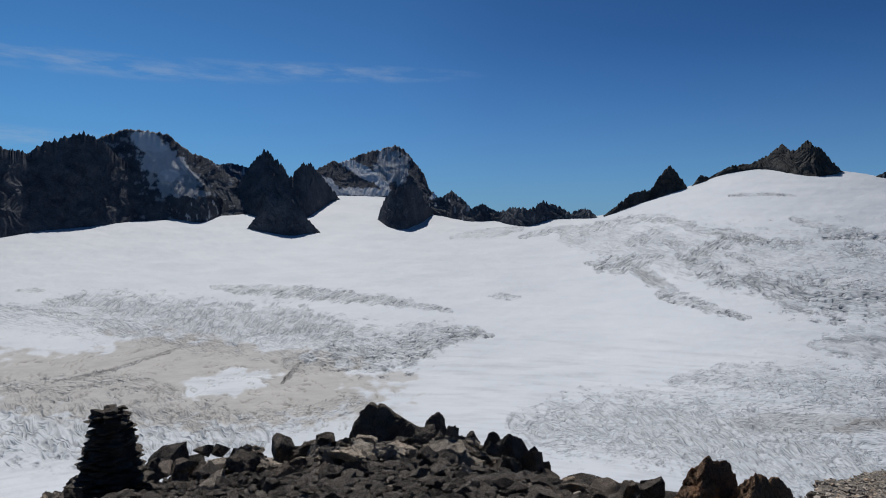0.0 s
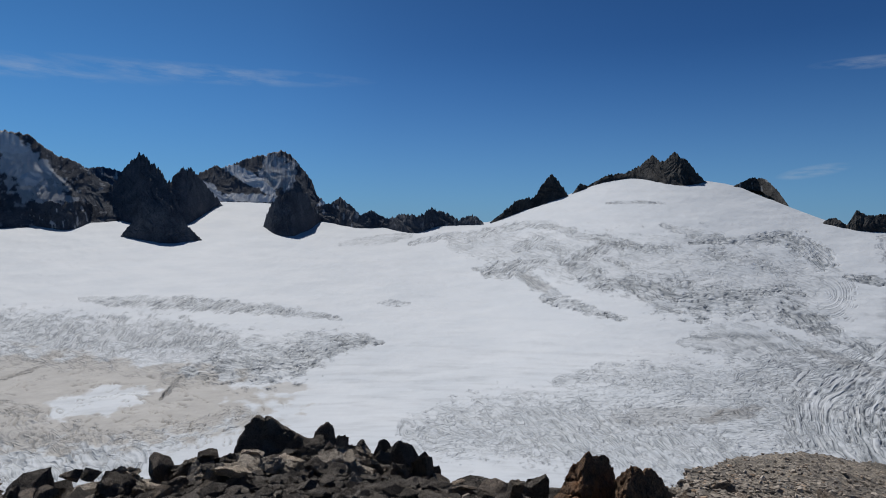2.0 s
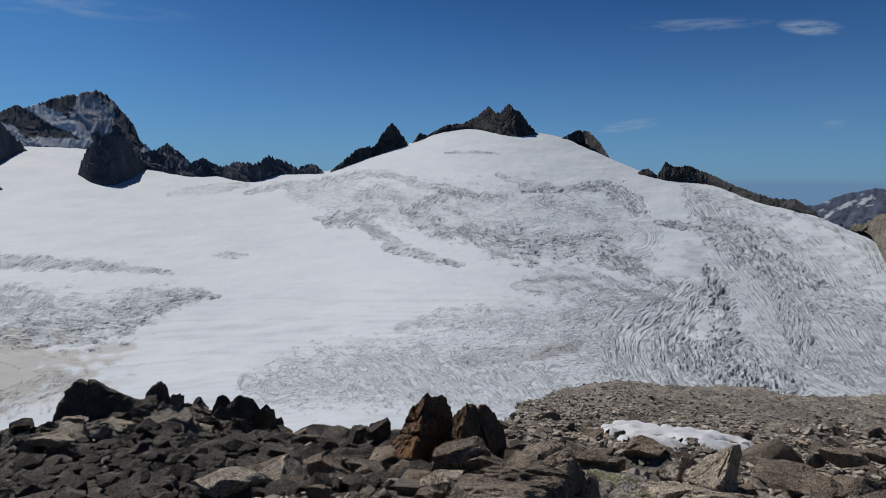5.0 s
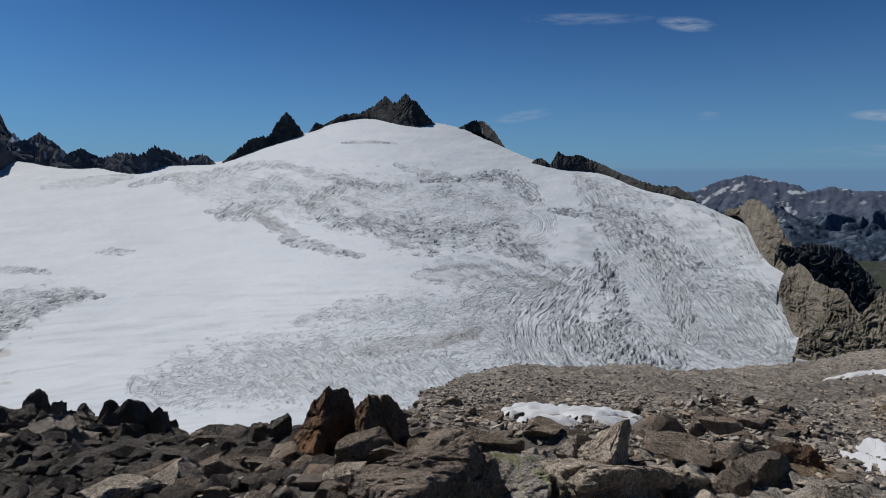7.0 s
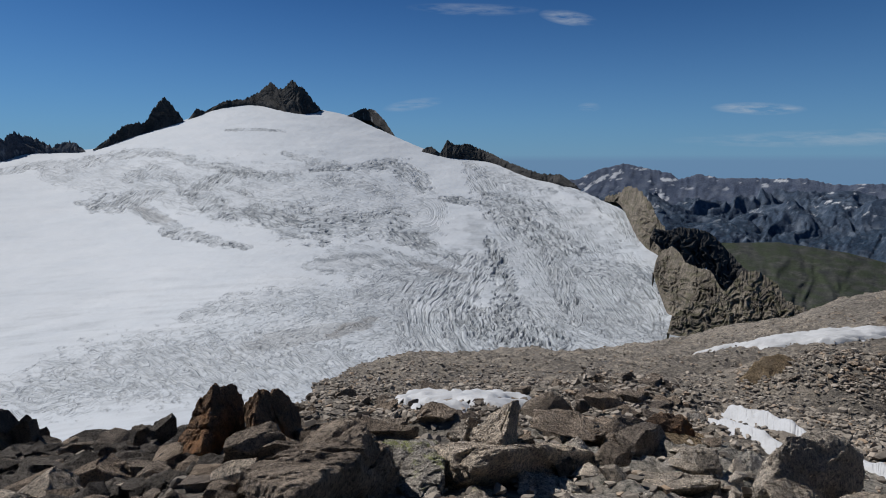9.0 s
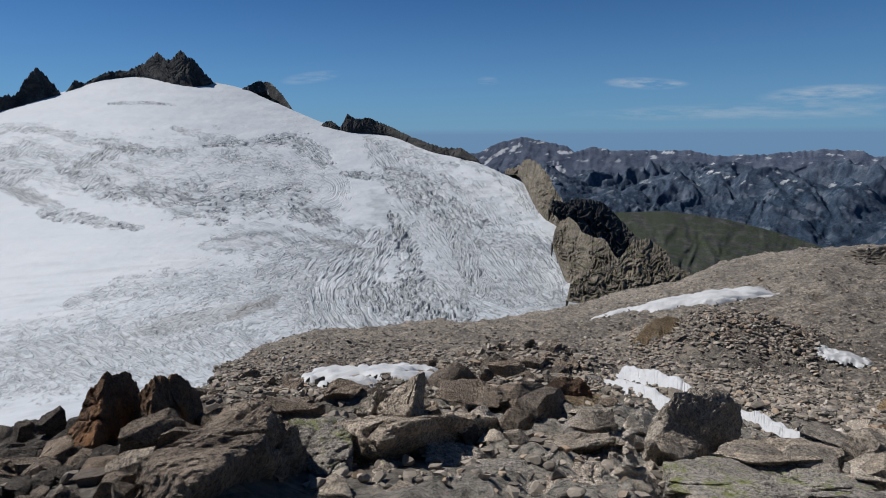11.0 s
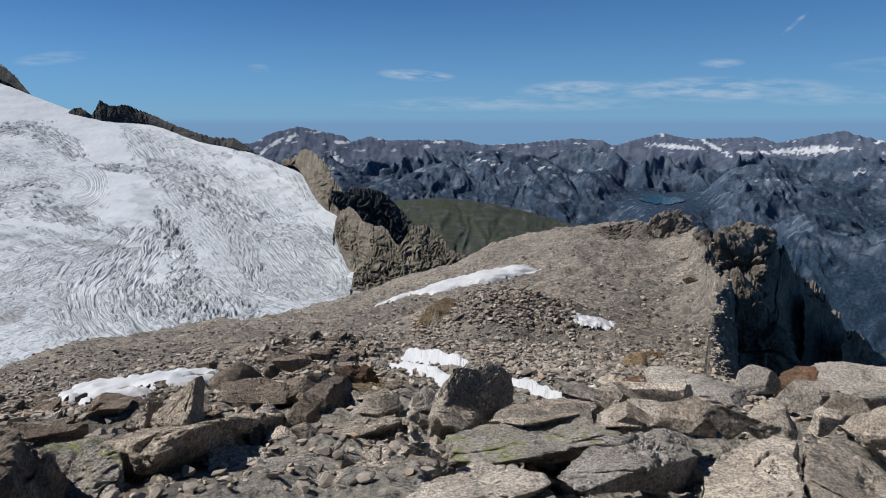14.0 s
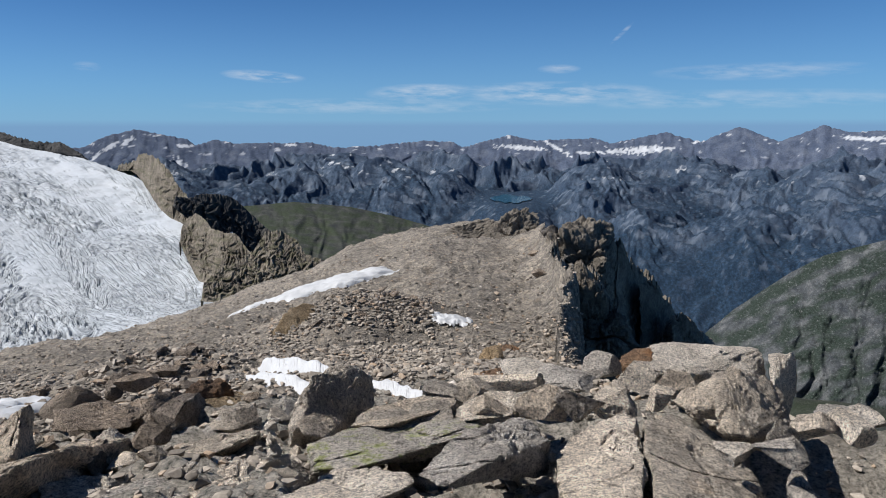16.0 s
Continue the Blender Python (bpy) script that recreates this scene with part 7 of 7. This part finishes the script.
def pebble_material():
    m, nt, b = nodes_of("scree_stone")
    g = nt.nodes.new("ShaderNodeNewGeometry")
    tone = ramp(nt, g.outputs["Random Per Island"], [(0.0, (0.15, 0.133, 0.115)), (0.45, (0.29, 0.255, 0.215)), (0.8, (0.42, 0.37, 0.315)), (0.95, (0.36, 0.265, 0.185)), (1.0, (0.56, 0.51, 0.45))])
    col = mix(nt, 0.6, tone, ramp(nt, tex(nt, 30.0, 5, 0.7), [(0.35, (0.6, 0.6, 0.6)), (0.65, (1.2, 1.2, 1.2))]), "MULTIPLY")
    nt.links.new(col, b.inputs["Base Color"])
    b.inputs["Roughness"].default_value = 0.95
    b.inputs["Specular IOR Level"].default_value = 0.2
    return m


MAT_PEBBLE = pebble_material()
scree("scree_near", 3600, (5, 120), (3.6, 12), (0.025, 0.14), 2, MAT_PEBBLE, "loose broken stones and gravel between the boulders", 21)
scree("scree_shoulder", 24000, (24, 100), (9, 85), (0.05, 0.16), 1, MAT_PEBBLE, "fine brown scree covering the moraine shoulder", 22)
scree("scree_heap", 2600, (64, 78), (26, 33), (0.09, 0.26), 1, MAT_PEBBLE, "brown rubble of the heap on the shoulder", 24)
scree("scree_cluster", 900, (50, 61), (11, 19), (0.06, 0.22), 2, MAT_PEBBLE, "broken stones round the rubble cluster", 25)
scree("scree_slope", 7000, (30, 100), (8, 26), (0.035, 0.13), 1, MAT_PEBBLE, "coarse gravel on the nearer part of the shoulder", 26)
scree("scree_ridge", 6000, (-38, 26), (4, 17), (0.06, 0.24), 1, MAT_SHADED, "broken stones on the dark ridge", 23)


# ---- snow patches ----
def snow_patch(label, middle, half, turn, thick, seed, ragged=0.35, fluted=0.0):
    """An old snow bank, from its bearing and distance, half sizes in metres and the way it runs."""
    n = 60
    u, v = np.meshgrid(np.linspace(-1.4, 1.4, n), np.linspace(-1.4, 1.4, n))
    b = radians(middle[0])
    t = radians(turn)
    x = middle[1] * math.sin(b) + u * half[0] * math.cos(t) - v * half[1] * math.sin(t)
    y = middle[1] * math.cos(b) + u * half[0] * math.sin(t) + v * half[1] * math.cos(t)
    r, bearing = np.hypot(x, y), np.degrees(np.arctan2(x, y))
    far = np.sqrt(u * u + v * v) + ragged * fbm(u * 2.2, v * 2.2, seed, 4)
    inside = np.clip((1 - far) / 0.35, -0.6, 1)
    lift = np.where(inside > 0, np.sqrt(np.clip(inside, 0, 1)), inside * 2)
    z = EYE + near_height(bearing, r) + near_rough(x, y, r) * 0.7 + thick * lift + 0.02
    z = z + fluted * np.abs(perlin(u * 30 + 0.5 * perlin(u * 3, v * 3, 3), v * 1.2, seed)) * np.clip(inside, 0, 1)
    ob = sheet("snow_patch", x, y, z, MAT_SNOW)
    bm = bmesh.new()
    bm.from_mesh(ob.data)
    out = inside.ravel() < -0.3
    bm.verts.ensure_lookup_table()
    bmesh.ops.delete(bm, geom=[p for p in bm.verts if out[p.index]], context="VERTS")
    bm.to_mesh(ob.data)
    bm.free()
    return tagged(ob, label, "snow patch", "snow patches")


snow_patch("ragged white snow patch with stones melting through", (41.6, 12.2), (1.2, 2.3), -41, 0.13, 501, 0.5)
snow_patch("long white snow strip across the gravel shoulder", (68.4, 45.5), (5.2, 2.0), -62, 0.40, 502, 0.25)
snow_patch("small white snow patch on gravel", (79.6, 27.8), (0.8, 0.75), -78, 0.08, 503, 0.3)


def snow_bank(label, line, tall, seed):
    """A narrow fluted ridge of old snow along (bearing, distance, half width) stations."""
    n, m = 420, 26
    s = np.linspace(0, 1, n)[None, :]
    v = np.linspace(-1, 1, m)[:, None]
    at = np.linspace(0, 1, len(line))
    px = np.interp(s, at, [q[1] * math.sin(radians(q[0])) for q in line])
    py = np.interp(s, at, [q[1] * math.cos(radians(q[0])) for q in line])
    wide = np.interp(s, at, [q[2] for q in line]) * (1 + 0.12 * perlin(s * 9, 0 * s, seed))
    away = np.hypot(px, py)
    x, y = px + v * wide * px / away, py + v * wide * py / away
    r, bearing = np.hypot(x, y), np.degrees(np.arctan2(x, y))
    top = np.where(v < 0.25, (v + 1) / 1.25, (1 - v) / 0.75) ** 0.75
    teeth = ridged(s * 34 + 0.4 * perlin(s * 20, v, seed + 1), 0.5 * v + 0 * s, seed + 2, 2, 0.5) - 0.5
    melt = 1 - 0.12 * np.abs(perlin(s * 7, 2 * v, seed + 3))
    h = tall * np.clip(wide / 0.5, 0.6, 1.2) * (top * melt + 0.13 * teeth * np.sqrt(np.clip(top, 0, 1)) * (1 - step(-0.1, 0.2, v)))
    z = EYE + near_height(bearing, r) + near_rough(x, y, r) * 0.5 + h - 0.03
    return tagged(sheet("snow_patch", x, y, z, MAT_SNOW), label, "snow patch", "snow patches")


snow_bank("fluted white snow bank in a hollow behind a boulder", [(63.0, 11.9, 0.2), (63.6, 11.6, 0.5), (65.5, 10.9, 0.5), (68.0, 9.9, 0.4), (70.2, 9.3, 0.15)], 0.36, 504)
snow_bank("fluted front edge of the melting snow bank", [(62.0, 10.5, 0.1), (63.0, 10.2, 0.35), (65.0, 9.4, 0.38), (67.0, 8.7, 0.30), (69.0, 8.3, 0.12)], 0.26, 505)
snow_bank("thin tail of the snow bank behind a boulder", [(71.5, 8.9, 0.12), (73.2, 8.5, 0.25), (75.3, 8.1, 0.2), (77.0, 7.8, 0.06)], 0.20, 506)



# ---- cairns ----
def cairn(x, y, z, tall, wide, layers, per, material, seed, label):
    rng = np.random.default_rng(seed)
    base = tagged(new("cairn"), label, "cairn")
    base.matrix_basis = pose(x, y, z)
    kinds = [mesh_of("stone", stone_points(3, 600 + q, 5, 0.03, 0.6), BALLS[3][1], material) for q in range(6)]
    step_up = tall / layers
    for k in range(layers):
        w = wide * (1 - 0.62 * (k / layers) ** 0.85)
        m = max(1, round(per * w / wide))
        for j in range(m + 1):
            a = 2 * math.pi * j / m + rng.uniform(0, 0.8)
            d = 0.0 if j == m else w * 0.31
            ob = new("stone", kinds[rng.integers(6)])
            ob.parent = base
            s = w * (0.95 if m == 1 else 0.50) * rng.uniform(0.85, 1.12)
            ob.matrix_basis = pose(d * math.cos(a), d * math.sin(a), step_up * (k + 0.5), rng.uniform(-7, 7), rng.uniform(-7, 7), rng.uniform(0, 360)) @ Matrix.Diagonal((s / 2, s / 2 * rng.uniform(0.65, 0.95), step_up * 0.68, 1))


_x, _y, _z = ground_at(-26.0, 12.6)
# cairn in the same dark stone, its backlit shade in the colour
cairn(_x, _y, EYE + 12.6 * math.tan(radians(-20.6)), 12.6 * (math.tan(radians(20.6)) - math.tan(radians(13.8))), 1.45, 26, 10, MAT_SHADED, 31, "tall dark cairn of stacked flat stones")
_x, _y, _z = ground_at(64.1, 3.75)
cairn(_x, _y, EYE + 3.75 * math.tan(radians(-26.7)), 0.27, 0.21, 9, 3, MAT_GRANITE, 32, "small cairn of stacked grey stones")

# ---- the cliff at the end of the shoulder ----
massif("cliff", "dark grey rock cliff dropping from the gravel shoulder", [(86.5, -8.9), (88.0, -8.7), (89.3, -9.0), (90.2, -8.6), (91.0, -8.0), (92.0, -8.1), (92.6, -9.2), (93.4, -10.2), (94.4, -11.5), (95.2, -11.9), (95.8, -11.6), (96.4, -12.2), (97.2, -13.6), (98.2, -14.9), (99.2, -15.6), (100.2, -16.4), (101.5, -18.0)],
       [(86.5, -12.0), (88, -17.0), (89.5, -20), (92, -21), (101.5, -23)], MAT_CLIFF, 13.0, [(86.5, 62), (87.6, 54), (89, 50), (90.5, 49), (91.6, 49), (93, 52), (94.6, 49), (95.4, 47), (96.2, 46), (97.6, 51), (98.6, 50), (101.5, 56)], 300, 150, 0.45, 0.5, 4.0, seed=41, grain=1.6, stretch=0.7, spur=2.0, crags=0.4, category="cliff")
